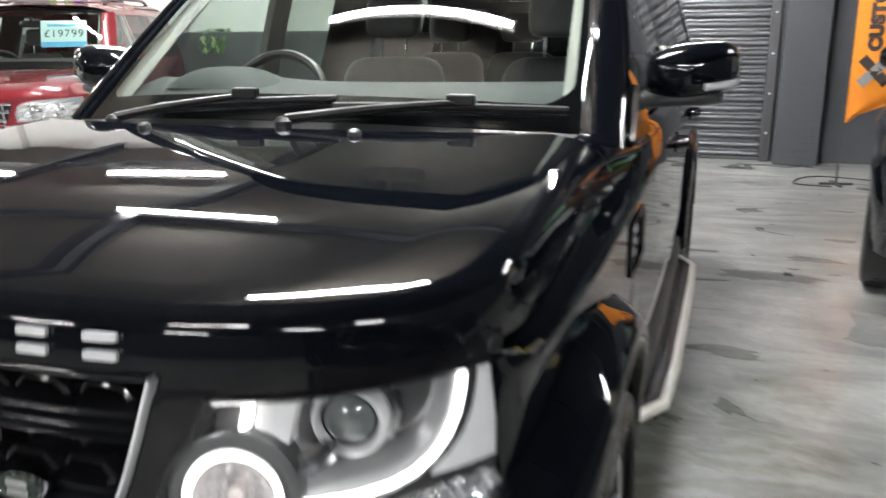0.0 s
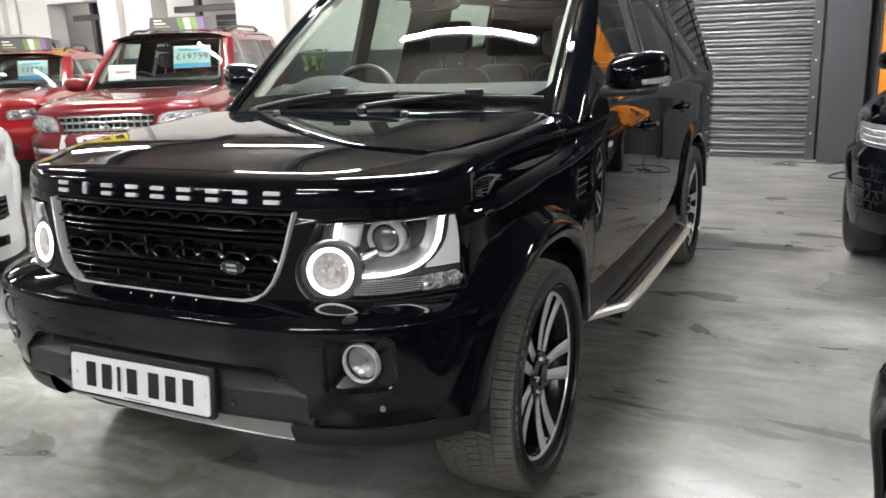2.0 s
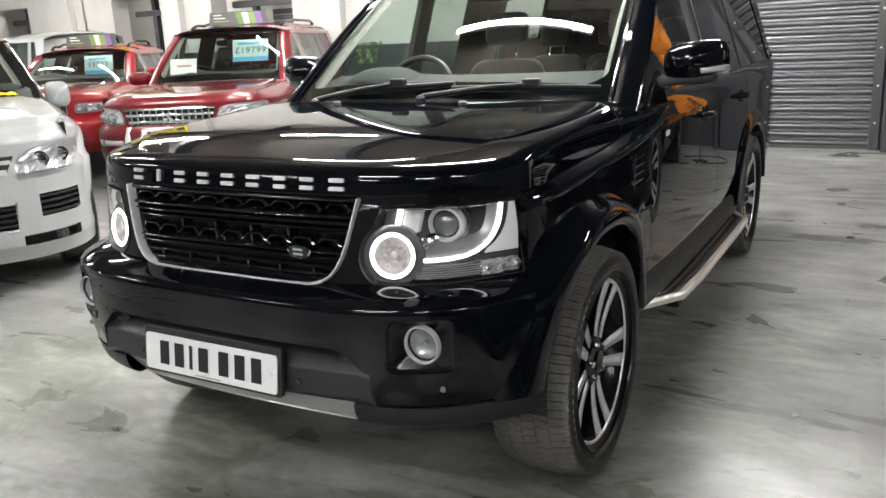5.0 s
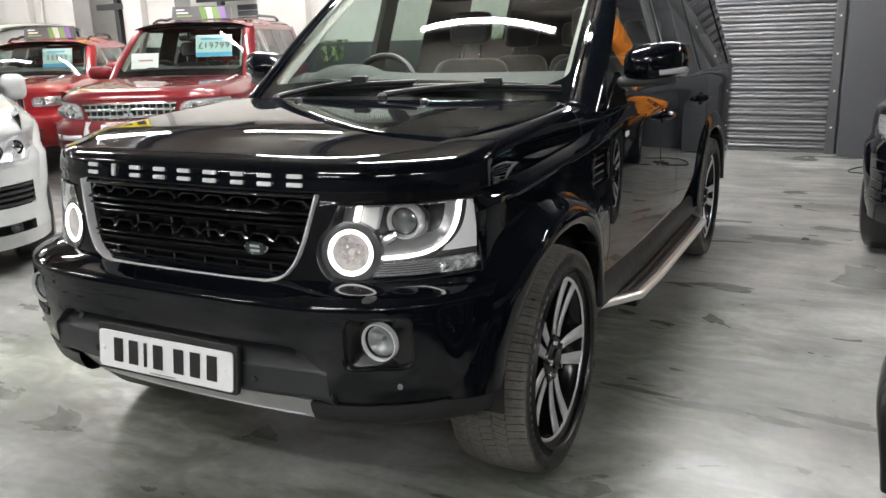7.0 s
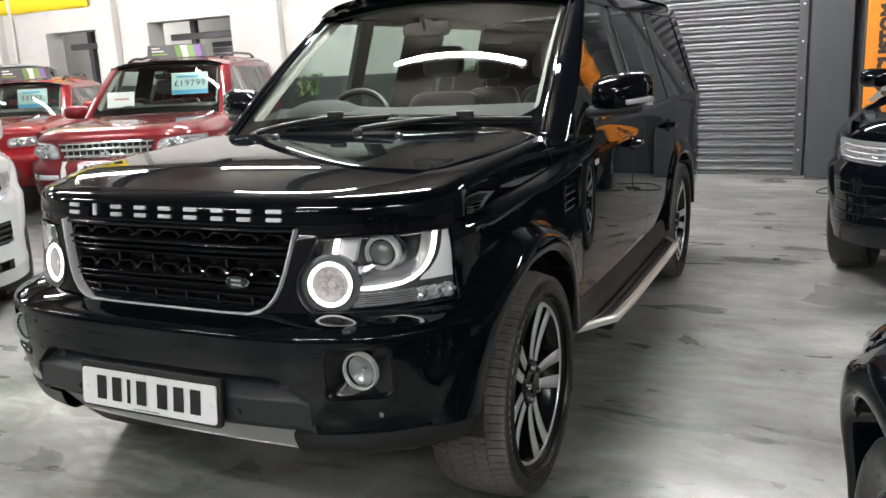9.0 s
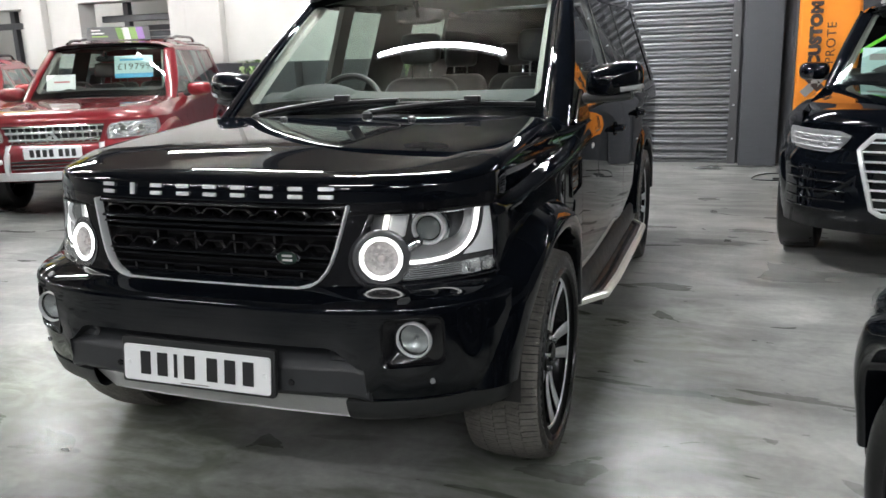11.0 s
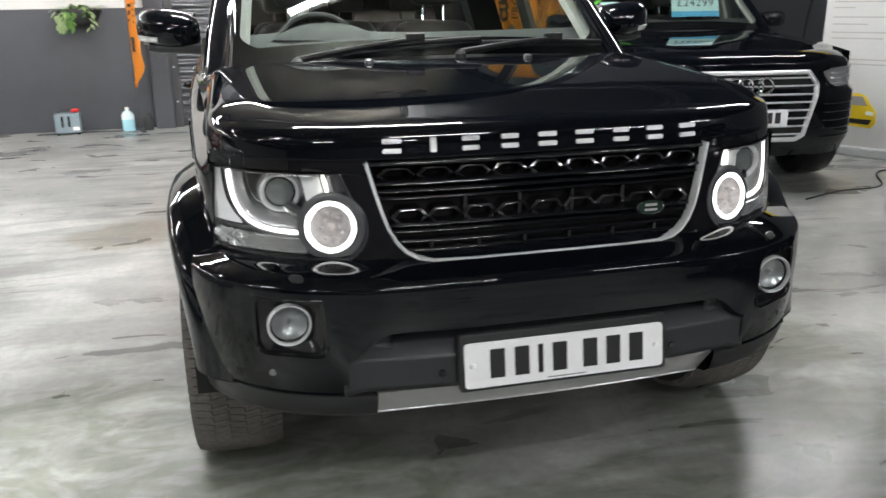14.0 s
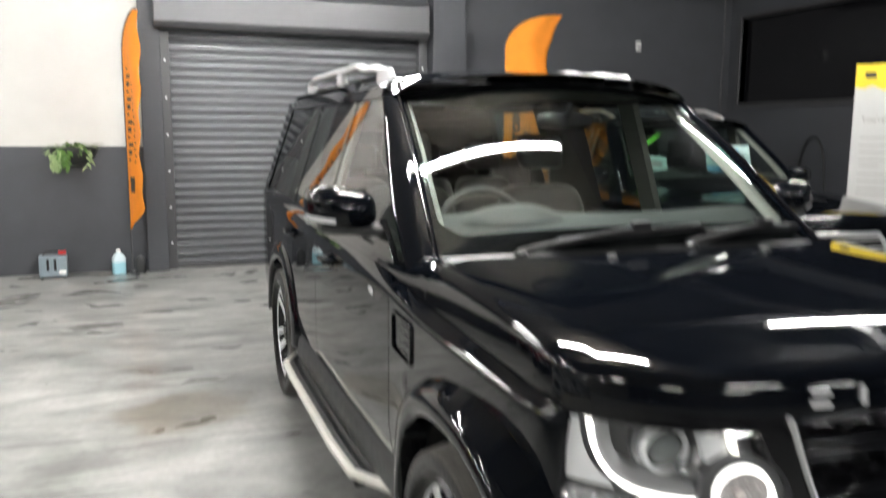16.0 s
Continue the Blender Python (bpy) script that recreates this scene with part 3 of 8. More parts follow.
    def arch_z(self, y, yc):
        d = abs(y - yc) / self.arch
        return self.R + self.arch * max(0, 1 - d**2.4) ** (1 / 2.4) if d < 1 else 0

    def low(self, y):
        z = self.sill + (0.06 if y < self.yf - self.arch else 0.0)
        for yc in (self.yf, self.yr):
            if abs(y - yc) < self.arch:
                z = max(z, self.arch_z(y, yc))
        return z

    def pane(self, y, z):
        """The glass plane of the side windows."""
        zt = self.roof_z - 0.06
        b = self.top(y)
        return Vector((lerp(self.edge_x(y) - 0.012, self.roofW + 0.015, (z - b) / (zt - b)), y, z))

    def screen(self, u, v):
        """Windscreen: u across from -1 to 1, v up from 0 to 1."""
        (w0, ym0, ys0, zm0, zs0), (w1, ym1, ys1, zm1, zs1) = self.ws0, self.ws1
        w = lerp(w0, w1, v)
        return Vector((u * w, lerp(lerp(ym0, ys0, u * u), lerp(ym1, ys1, u * u), v), lerp(lerp(zm0, zs0, u * u), lerp(zm1, zs1, u * u), v) + 0.018 * math.sin(math.pi * v)))

    def roof(self, u, y):
        rear = step(self.roof_rear - 0.25, self.roof_rear, y)
        z = self.roof_z + 0.035 * (1 - u * u) + self.rise * step(2.85, 3.05, y) - 0.05 * abs(u) ** 8 - 0.05 * rear
        front = step(self.ws1[1] + 0.35, self.ws1[1] - 0.05, y)
        z -= front * 0.035
        return Vector((u * self.roofW, y, z))


class BoxCar(Car):
    """A car with a lid-like bonnet: flat top, upright front and flanks, one crease all round."""

    rake = 0.15         # how far the upper face leans back, per metre of height

    def nose(self, x, z):
        return Car.nose(self, x, z) + self.rake * (z - 0.87) * step(self.zb0, self.zb1, z)

    def rim(self, n_front=26, n_corner=9, n_side=16):
        """The crease from the middle of the front round to the rear corner, as plan points."""
        xa = 0.72
        pts = [Vector((x, self.nose(x, 1.05))) for x in spread(0, xa, n_front)]
        a, b, e = pts[-1], Vector((0.818, 0.392)), Vector((0.816, 0.54))
        pts += [(1 - t) ** 2 * a + 2 * t * (1 - t) * b + t * t * e for t in spread(0, 1, n_corner)[1:]]
        pts += [Vector((self.crease_x(y), y)) for y in spread(0.54, 1.215, n_side)[1:]]
        return pts

    def half(self, y, z):
        low = Car.half(self, y, 0.6)
        tail = low / self.W if y > 2.5 else 1.0
        up = Car.half(self, y, 0.9) if y < 0.43 else through_points([(0.43, 0.8353), (0.50, 0.852), (0.62, 0.866), (1.0, 0.889), (1.35, 0.905), (1.8, 0.920), (2.3, 0.926), (5.0, 0.926)], y)
        low = lerp(low, up, step(1.10, 1.38, y))
        w = lerp(low, up, step(self.zb0, self.zb1, z))
        return w * tail - step(0.62, self.sill, z) * 0.03

    def side(self, y, z):
        zt = self.top(y)
        w = self.half(y, z)
        inset = max(0.0, w - self.edge_x(y))
        deep = lerp(0.032, 0.07, step(1.2, 2.0, y))
        t = max(0, (z - (zt - deep)) / deep)
        return Vector((w - inset * t**1.6, y, z))

    def crease_x(self, y):
        return lerp(0.816, self.edge_x(y) - 0.004, step(1.26, 1.66, y))

    def crease_z(self, y):
        return lerp(self.hood_z(y) - 0.040, self.top(y) + 0.008, step(1.26, 1.66, y))

    def top(self, y):
        line = 1.000 + 0.072 * (y - 0.45)
        return lerp(line, lerp(self.belt0, self.belt1, min(1, max(0, (y - 1.7) / 2))), step(1.10, 1.85, y))

    def edge_x(self, y):
        return lerp(0.824 + 0.032 * (y - 0.475), self.sideW, step(1.0, 2.1, y))

    def crown(self, x, y):
        """Height of the bonnet's top."""
        z = self.hood_z(y) - 0.014 * (x / self.hoodW) ** 2
        return z + 0.002 * step(0.40, 1.0, y) * step(0.24, 0.56, abs(x))

    def flank(self, y, crease):
        """Section of the bonnet's flank at y: inward offset from the crease and height."""
        out = max(0.004, self.edge_x(y) - crease)
        zs, zc = self.top(y) + 0.005, self.crease_z(y)
        h = zc - zs
        return [(-out, zs), (-out * 0.92, zs + 0.25 * h), (-out * 0.72, zs + 0.52 * h), (-out * 0.42, zs + 0.76 * h), (-0.001, zs + 0.93 * h), (0.014, zc + 0.009), (0.040, zc + 0.021), (0.10, None)]

    def lid(self):
        n_f, n_c = 26, 13
        half_ = self.rim(n_f, n_c)
        n = len(half_)
        front = [(-0.003, 1.026), (-0.003, 1.034), (0.0, 1.050), (0.003, 1.068), (0.008, 1.084), (0.018, 1.0955), (0.043, 1.1035), (0.10, None)]
        cols = []
        for i, p in enumerate(half_):
            a, b = half_[max(0, i - 1)], half_[min(n - 1, i + 1)]
            t = (b - a).normalized()
            inward = Vector((-t.y, t.x))
            if i == 0:
                inward = Vector((0, 1))
            w = step(n_f - 1, n_f + n_c - 1, i)
            y = max(p.y, 0.40)
            prof = [(lerp(d0, d1, w), None if z0 is None else lerp(z0, z1, w)) for (d0, z0), (d1, z1) in zip(front, self.flank(y, p.x if w == 1 else 0.816))]
            col = []
            lip = p + inward * (prof[0][0] + 0.035)
            col.append(Vector((lip.x, lip.y, prof[0][1] + 0.006)))
            for d, z in prof:
                q = p + inward * d
                col.append(Vector((q.x, q.y, self.crown(q.x, q.y) if z is None else z)))
            # on over the top to a line along the middle
            u = i / (n - 1)
            q = p + inward * prof[-1][0]
            rear = self.hood_rear
            goal = Vector((0, through_points([(0.0, 0.45), (0.5, 0.52), (0.62, 0.60), (1.0, rear)], u)))
            bend = step(0.62, 1.0, u)
            for k in spread(0, 1, 20)[1:]:
                x = lerp(q.x, goal.x, k)
                yy = lerp(q.y, goal.y, k)
                if i == n - 1:
                    yy = rear + (q.y - rear) * (x / q.x) ** 2
                elif bend > 0:
                    yy = lerp(yy, goal.y + (q.y - goal.y) * (x / max(1e-6, q.x)) ** 2, bend)
                col.append(Vector((x, yy, self.crown(x, yy))))
            cols.append(col)
        return Geo().grid(cols).both()


def columns(c, y0, y1):
    """Stations along the side, closer together round the wheel arches."""
    ys = set()
    n = max(3, int((y1 - y0) / 0.06))
    for y in spread(y0, y1, n):
        ys.add(round(y, 4))
    for yc in (c.yf, c.yr):
        for k in range(-18, 19):
            y = yc + c.arch * math.sin(k / 18 * math.pi / 2)
            if y0 < y < y1:
                ys.add(round(y, 4))
    return sorted(ys)


def side_panel(c, y0, y1, rows=22):
    out = []
    for y in columns(c, y0, y1):
        a, b = c.low(y), c.top(y)
        line = []
        for k in range(rows):
            t = k / (rows - 1)
            t = 1 - (1 - t) ** 2.4
            line.append(c.side(y, lerp(a, b, t)))
        inner = line[0] + Vector((-0.05, 0, 0))
        out.append([inner] + line + [line[-1] + Vector((-0.03, 0, -0.012))])
    return Geo().grid(out)


def wheel(R, width, rim_r, spokes, twin=True, name="wheel", parent=None, at=(0, 0, 0), side=1, face=SILVER, detail=True, turn=0.0):
    """A road wheel about its axle along x; the face looks to +x."""
    w = new(name)
    w.parent = parent
    w.matrix_basis = Matrix.Translation(at) @ Matrix.Diagonal((side, 1, 1, 1))
    h = width / 2
    prof = [(-h * 0.72, rim_r), (-h * 0.92, rim_r + 0.03), (-h, lerp(rim_r, R, 0.5)), (-h * 0.97, R - 0.03), (-h * 0.86, R - 0.010), (-h * 0.5, R - 0.006), (h * 0.5, R - 0.006), (h * 0.86, R - 0.010), (h * 0.97, R - 0.03), (h, lerp(rim_r, R, 0.5)), (h * 0.93, rim_r + 0.03), (h * 0.80, rim_r + 0.006), (h * 0.72, rim_r)]
    g = Geo().lathe(prof, (0, 0, 0), "x", 72)
    body_g, g = g, Geo()
    if detail:
        n = 168
        for lane, (a, b) in enumerate(((-0.985, -0.535), (-0.515, -0.185), (-0.165, 0.165), (0.185, 0.515), (0.535, 0.985))):
            for k in range(n):
                edge = lane in (0, 4)
                a0 = (k + 0.5 * (lane % 2)) * math.tau / n
                a1 = a0 + math.tau / n * (0.92 if k % 2 else (0.70 if edge else 0.76))
                skew = (0.10 if edge else 0.65) * math.tau / n * (1 if lane % 2 else -1)
                jog = 0.006 * (1 if k % 2 else -1)
                pts = []
                for r in (R - 0.016, R):
                    for x, s_ in (((a + jog) * h if not edge or a > 0 else a * h, 0), ((b + jog) * h if not edge or a < 0 else b * h, skew)):
                        rr = r - (0.014 if edge and abs(x) > 0.9 * h else 0)
                        for t in (a0 + s_, a1 + s_):
                            pts.append((x, rr * math.cos(t), rr * math.sin(t)))
                o = len(g.v)
                g.v.extend(pts)
                for q in ((4, 5, 7, 6), (0, 1, 5, 4), (2, 6, 7, 3), (0, 4, 6, 2), (1, 3, 7, 5)):
                    g.f.append(tuple(o + i for i in q))
        for k in range(66):
            t = (k + 0.33) * math.tau / 66
            o = len(body_g.v)
            for r, x in ((R - 0.022, h * 0.985), (R - 0.055, h * 1.012)):
                for d in (-0.022, 0.022):
                    body_g.v.append((x + 0.003, r * math.cos(t + d), r * math.sin(t + d)))
            body_g.f.append((o, o + 1, o + 3, o + 2))
        for r_, w_ in ((R - 0.075, 0.006), (rim_r + 0.022, 0.004)):
            body_g.lathe([(h * 0.97, r_ - w_), (h * 1.035, r_), (h * 0.97, r_ + w_)], (0, 0, 0), "x", 60)
    body_g.part("tyre", RUBBER, w, "black rubber tyre with blocky tread", 30)
    if detail:
        tagged(g.part("tread", TREAD, w, smooth=30), "dusty rubber tread blocks", "", "", "stuff")
    rim = Geo().lathe([(-h * 0.7, rim_r - 0.004), (-h * 0.3, rim_r - 0.03), (h * 0.4, rim_r - 0.03), (h * 0.70, rim_r - 0.012), (h * 0.80, rim_r + 0.004)], (0, 0, 0), "x", 60)
    rim.lathe([(h * 0.05, 0.0), (h * 0.05, rim_r - 0.03)], (0, 0, 0), "x", 60)
    rim = rim.part("rim", RIM_BLACK, w, "black alloy rim")
    Geo().lathe([(h * 0.80, rim_r - 0.009), (h * 0.84, rim_r - 0.006), (h * 0.84, rim_r + 0.001), (h * 0.80, rim_r + 0.004)], (0, 0, 0), "x", 72).part("rim_lip", face, rim, "bright machined rim edge")
    Geo().lathe([(h * 0.04, 0.0), (h * 0.09, 0.16), (h * 0.09, 0.17), (h * 0.0, 0.17)], (0, 0, 0), "x", 48).part("brake_disc", DARK_SILVER, w, "grey steel brake disc")

    def beam(a0, a1, w0, w1, lift):
        """One spoke from the hub out to the rim."""
        gg = Geo()
        rs = spread(0.040, rim_r - 0.008, 7)
        rows = []
        cc, ss = math.cos(a0), math.sin(a0)
        for i, r in enumerate(rs):
            t = i / (len(rs) - 1)
            ww = lerp(w0, w1, t)
            off = lerp(0.35 * a1, a1, t)
            x = lerp(h * 0.64, h * 0.80, t**0.8) - 0.010 * math.sin(math.pi * t)
            rows.append([(x - lift, r * cc - (off + s * ww) * ss, r * ss + (off + s * ww) * cc) for s in (-1, 1)])
        back = [[(x - 0.05, y, z) for x, y, z in row] for row in rows]
        gg.grid([[b[0], f[0], f[1], b[1]] for f, b in zip(rows, back)])
        return gg, rows

    for k in range(spokes):
        a = k * math.tau / spokes + math.pi / 2 + turn
        for d in ((-1, 1) if twin else (0,)):
            gg, rows = beam(a, d * 0.050 if twin else 0.0, 0.013 if twin else 0.026, 0.024 if twin else 0.034, 0.004)
            sp = gg.part("spoke", RIM_BLACK, w, "black alloy spoke with a bright face", 35)
            Geo().grid([[(x + 0.0055, y, z) for x, y, z in r] for r in rows[1:]]).part("spoke_face", face, sp, smooth=50, thick=0.003)
    Geo().lathe([(h * 0.60, 0.075), (h * 0.70, 0.070), (h * 0.74, 0.045), (h * 0.74, 0.036)], (0, 0, 0), "x", 30).part("hub", RIM_BLACK, w)
    Geo().lathe([(h * 0.72, 0.036), (h * 0.80, 0.034), (h * 0.83, 0.020), (h * 0.83, 0.0)], (0, 0, 0), "x", 24).part("centre_cap", GLOSS_BLACK, w)
    for k in range(5):
        a = k * math.tau / 5 + math.pi / 2 + math.pi / 5 + turn
        Geo().lathe([(h * 0.66, 0.011), (h * 0.80, 0.010), (h * 0.82, 0.0)], (0, 0.056 * math.cos(a), 0.056 * math.sin(a)), "x", 6).part("wheel_nut", CHROME, w)
    return w


def shell(c, car, body, screen=SCREEN, side_glass=TINTED, rear_glass=PRIVACY, arches=None, trim=None, seats=True, pillar=None):
    """Hood, sides, roof, glass and underside of a car."""
    W = c.hoodW
    n = len(c.hood) - 1
    ss = [k / 2 for k in range(2 * n + 1)] + [n + t for t in spread(0.05, 1, 20)]
    xs = [W * math.sin(k / 20 * math.pi / 2) for k in range(-20, 21)]
    xs = sorted(set([round(x, 4) for x in xs] + [s * v for s in (-1, 1) for v in (0.36, 0.39, 0.415, 0.44, 0.47)]))
    lip = [[c.hood_point(x, 0) + Vector((0, 0.03, 0.006)) for x in xs]]
    boxy = isinstance(c, BoxCar)
    if boxy:
        c.lid().part("bonnet", body, car, smooth=60)
    else:
        Geo().grid(lip + [[c.hood_point(x, s) for x in xs] for s in ss]).part("bonnet", body, car)
    cuts = [c.nose(c.wing, 0.9), c.ws0[2] + 0.03, c.pillars[0], c.pillars[1], c.L - 0.02]
    names = ("wing", "door", "rear_door", "rear_wing")
    for s in (1, -1):
        for k, nm in enumerate(names):
            g = side_panel(c, cuts[k] + (0.003 if k else 0), cuts[k + 1] - 0.003)
            if k == 0 and boxy:
                # the wing's shoulder between bonnet and windscreen pillar
                rows = []
                for y in spread(1.222, 1.64, 12):
                    prof = [p for p in c.flank(y, c.crease_x(y))[:-1]]
                    rows.append([Vector((c.crease_x(y) - d, y, z)) for d, z in prof] + [Vector((c.crease_x(y) - 0.06, y, prof[-1][1] - 0.004))])
                g.grid(rows)
                g.grid([[c.side(y, lerp(0.978, c.top(y), t)) for t in spread(0, 1, 8)] for y in spread(0.385, cuts[0], 4)])
            elif k == 0:
                ya_, yb_ = c.nose(c.hoodW, 0.9), cuts[0]
                zl = c.hood[0][1] - 0.024
                g.grid([[c.side(y, lerp(zl, c.top(y), t)) for t in spread(0, 1, 12)] for y in spread(ya_, yb_, 5)])
            (g if s > 0 else g.mirrored()).part(nm, body, car, smooth=50)
        # dark skin behind the gaps
        g = Geo().grid([[c.side(y, z) + Vector((-0.02, 0, 0)) for z in spread(c.low(y), c.top(y) - 0.01, 8)] for y in columns(c, cuts[0] + 0.05, cuts[-1] - 0.05)])
        (g if s > 0 else g.mirrored()).part("inner_skin", UNDER, car)
    # wheel arch flares
    for s in (1, -1):
        for yc in (c.yf, c.yr):
            path = []
            for k in range(-20, 21):
                a = k / 20 * math.pi * 0.5
                ca, sa = math.cos(a), math.sin(a)
                e = 2 / 2.4
                for_y = (1 if sa >= 0 else -1) * abs(sa) ** e
                path.append((for_y, abs(ca) ** e))
            rows = []
            wide = c.flare_width
            prof = [(-0.012, -0.07), (-0.012, 0.45), (-0.009, 0.75), (0.0, 0.90), (0.12, 0.98), (0.28, 1.0), (0.46, 0.95), (0.62, 0.80), (0.78, 0.50), (0.90, 0.22), (1.0, 0.0)]
            for fy, fz in path:
                row = []
                for k, f in prof:
                    ww = wide * (1 + 0.55 * step(0.55, 0.05, fz) if fy < 0 else 1.0)
                    r = c.arch + (k * ww if k > 0 else k)
                    y, z = yc + r * fy, c.R + r * fz
                    z = max(z, 0.462 if boxy and yc == c.yf and fy < 0 else c.sill + 0.02)
                    yy = min(max(y, 0.12), c.L - 0.1)
                    body_x = c.side(yy, min(z, c.top(yy) - 0.03)).x
                    wide_x = max(body_x, c.half(yy, 0.6)) if boxy else body_x
                    if f < 0:
                        x = wide_x + f
                    else:
                        x = lerp(body_x - 0.006, wide_x + c.flare, f)
                    row.append(Vector((x, y, z)))
                rows.append(row)
            g = Geo().grid(rows)
            (g if s > 0 else g.mirrored()).part("wheel_arch", arches or body, car, smooth=50)
            liner = Geo().grid([[(c.W - 0.03 - 0.34 * t, yc + (c.arch - 0.005) * fy, c.R + (c.arch - 0.005) * fz) for t in (0, 0.5, 1)] for fy, fz in path])
            (liner if s > 0 else liner.mirrored()).part("arch_liner", UNDER, car)
    # underside and bulkheads
    u = Geo().box(-c.W + 0.38, c.W - 0.38, 0.35, c.L - 0.2, c.sill - 0.06, c.sill + 0.02)
    u.box(-c.W + 0.06, c.W - 0.06, c.yf + c.arch, c.yr - c.arch, c.sill - 0.05, c.sill + 0.03)
    u.box(-c.W + 0.36, c.W - 0.36, 0.35, c.ws0[1] - 0.08, c.sill, 0.92)
    u.part("underbody", UNDER, car, smooth=0)
    # roof, pillars, glass
    ys = spread(c.ws1[1] - 0.02, c.roof_rear, 30)
    Geo().grid([[c.roof(u, y) + Vector((0, 0.10 * u * u * step(c.ws1[1] + 0.4, c.ws1[1], y), 0)) for u in [math.sin(k / 14 * math.pi / 2) for k in range(-14, 15)]] for y in ys]).part("roof", body, car)
    us = spread(-1, 1, 25)
    Geo().grid([[c.screen(u, v) for u in us] for v in spread(0, 1, 14)]).part("windscreen", screen, car, "clear green-tinted windscreen").visible_shadow = False
    # frit band round the screen
    fr = Geo()
    for v0, v1 in ((-0.02, 0.098), (0.955, 1.03) if boxy else (0.972, 1.004)):
        fr.grid([[c.screen(u, v) + Vector((0, 0.006, -0.004)) for u in us] for v in (v0, v1)])
    for s in (-1, 1):
        fr.grid([[c.screen(s * u, v) + Vector((0, 0.006, -0.004)) for u in (0.955, 1.02)] for v in spread(0, 1, 14)])
    for s in (-1, 1):
        fr.grid([[c.screen(s * lerp(0.955, 0.955 - 0.09 * (1 - k) ** 2, 1), lerp(0.098, 0.19, k)) + Vector((0, 0.006, -0.004)), c.screen(s * 0.96, lerp(0.098, 0.19, k)) + Vector((0, 0.006, -0.004))] for k in spread(0, 1, 7)])
    fr.part("screen_border", GLOSS_BLACK, car)
    yA = lambda z: lerp(c.ws0[2] + 0.03, c.ws1[2] + 0.06, (z - c.ws0[4]) / (c.roof_z - 0.06 - c.ws0[4]))
    ztop = c.roof_z - 0.055
    for s in (1, -1):
        # A pillar: from the screen's edge round to the door glass
        rows = []
        for v in spread(-0.06, 1.0, 16):
            e = c.screen(1.0, v)
            z = e.z
            y1 = max(yA(z) + 0.035, e.y + 0.05)
            p = c.pane(y1, max(z, c.top(y1)))
            q = Vector((p.x + 0.004, y1, z))
            m1 = e.lerp(q, 0.3) + Vector((0.022, -0.008, 0.006))
            m2 = e.lerp(q, 0.7) + Vector((0.018, 0.0, 0.004))
            rows.append([e + Vector((-0.02, 0.0, 0.0)), e + Vector((0.002, -0.012, 0.006)), m1, m2, q, q + Vector((-0.03, 0.01, 0))])
        g = Geo().grid(rows)
        (g if s > 0 else g.mirrored()).part("a_pillar", pillar or body, car, smooth=60)
        # inner trim of the A pillar
        g = Geo().grid([[c.screen(0.905, v) + Vector((0, 0.06, -0.03)), c.screen(0.93, v) + Vector((0, 0.035, -0.022)), c.screen(0.985, v) + Vector((0, 0.03, -0.015)), c.screen(0.985, v) + Vector((0.0, 0.13, -0.02))] for v in spread(0.07, 1, 10)])
        (g if s > 0 else g.mirrored()).part("pillar_trim", CREAM if trim is None else trim, car, "cream pillar trim")
        # side windows between the pillars
        bounds = [None, c.pillars[0], c.pillars[1] + 0.02, c.roof_rear - 0.02]
        for k in range(3):
            y1 = bounds[k + 1] - 0.035
            rows = []
            for t in spread(0, 1, 8):
                z = lerp(c.belt1 + 0.03, ztop - 0.05, t)
                y0 = yA(z) + 0.06 if k == 0 else bounds[k] + 0.035
                yy1 = y1 - (c.tail_slope * t if k == 2 else 0)
                rows.append([c.pane(y, max(z, c.top(y) + 0.006)) + Vector((-0.004, 0, 0)) for y in spread(y0, yy1, 6)])
            g = Geo().grid(rows)
            ob = (g if s > 0 else g.mirrored()).part("side_window", side_glass if k == 0 else rear_glass, car, "dark side window")
            ob.visible_shadow = False
        # pillars and frames as one surround per window line
        g = Geo()
        for yb in bounds[1:3]:
            g.grid([[c.pane(yb + d, z) + Vector((0.003 if abs(d) < 0.04 else -0.01, 0, 0)) for d in (-0.045, -0.04, 0.04, 0.045)] for z in spread(c.belt1 - 0.01, ztop, 6)])
        g.grid([[c.pane(c.roof_rear + d, z) + Vector((0.002 if abs(d) < 0.3 else -0.02, 0.0, 0)) for d in (-0.10 - c.tail_slope * t, 0.0, 0.02)] for t, z in [(t, lerp(c.belt1 - 0.01, ztop, t)) for t in spread(0, 1, 6)]])
        ys2 = spread(c.ws0[2] + 0.10, c.roof_rear, 24)
        g.grid([[c.pane(y, c.top(y) + dz) + Vector((dx, 0, 0)) for dx, dz in ((0.008, -0.012), (0.006, 0.016), (-0.006, 0.036))] for y in ys2])
        ys3 = spread(c.ws1[2] + 0.06, c.roof_rear, 20)
        g.grid([[c.pane(y, ztop - 0.055), c.pane(y, ztop - 0.05) + Vector((0.006, 0, 0)), c.pane(y, ztop) + Vector((0.004, 0, 0)), c.roof(0.99, y) + Vector((0.0, 0, -0.012)), c.roof(0.93, y)] for y in ys3])
        (g if s > 0 else g.mirrored()).part("window_frame", body, car, smooth=50)
    # tail
    rows = []
    for z in spread(c.sill, ztop, 18):
        yb = c.L - 0.04 - (0.10 + c.tail_slope) * step(c.belt1, ztop, z) - 0.0
        w = min(c.half(c.L - 0.16, z), c.sideW) if z < c.belt1 else c.pane(c.roof_rear - 0.05, z).x
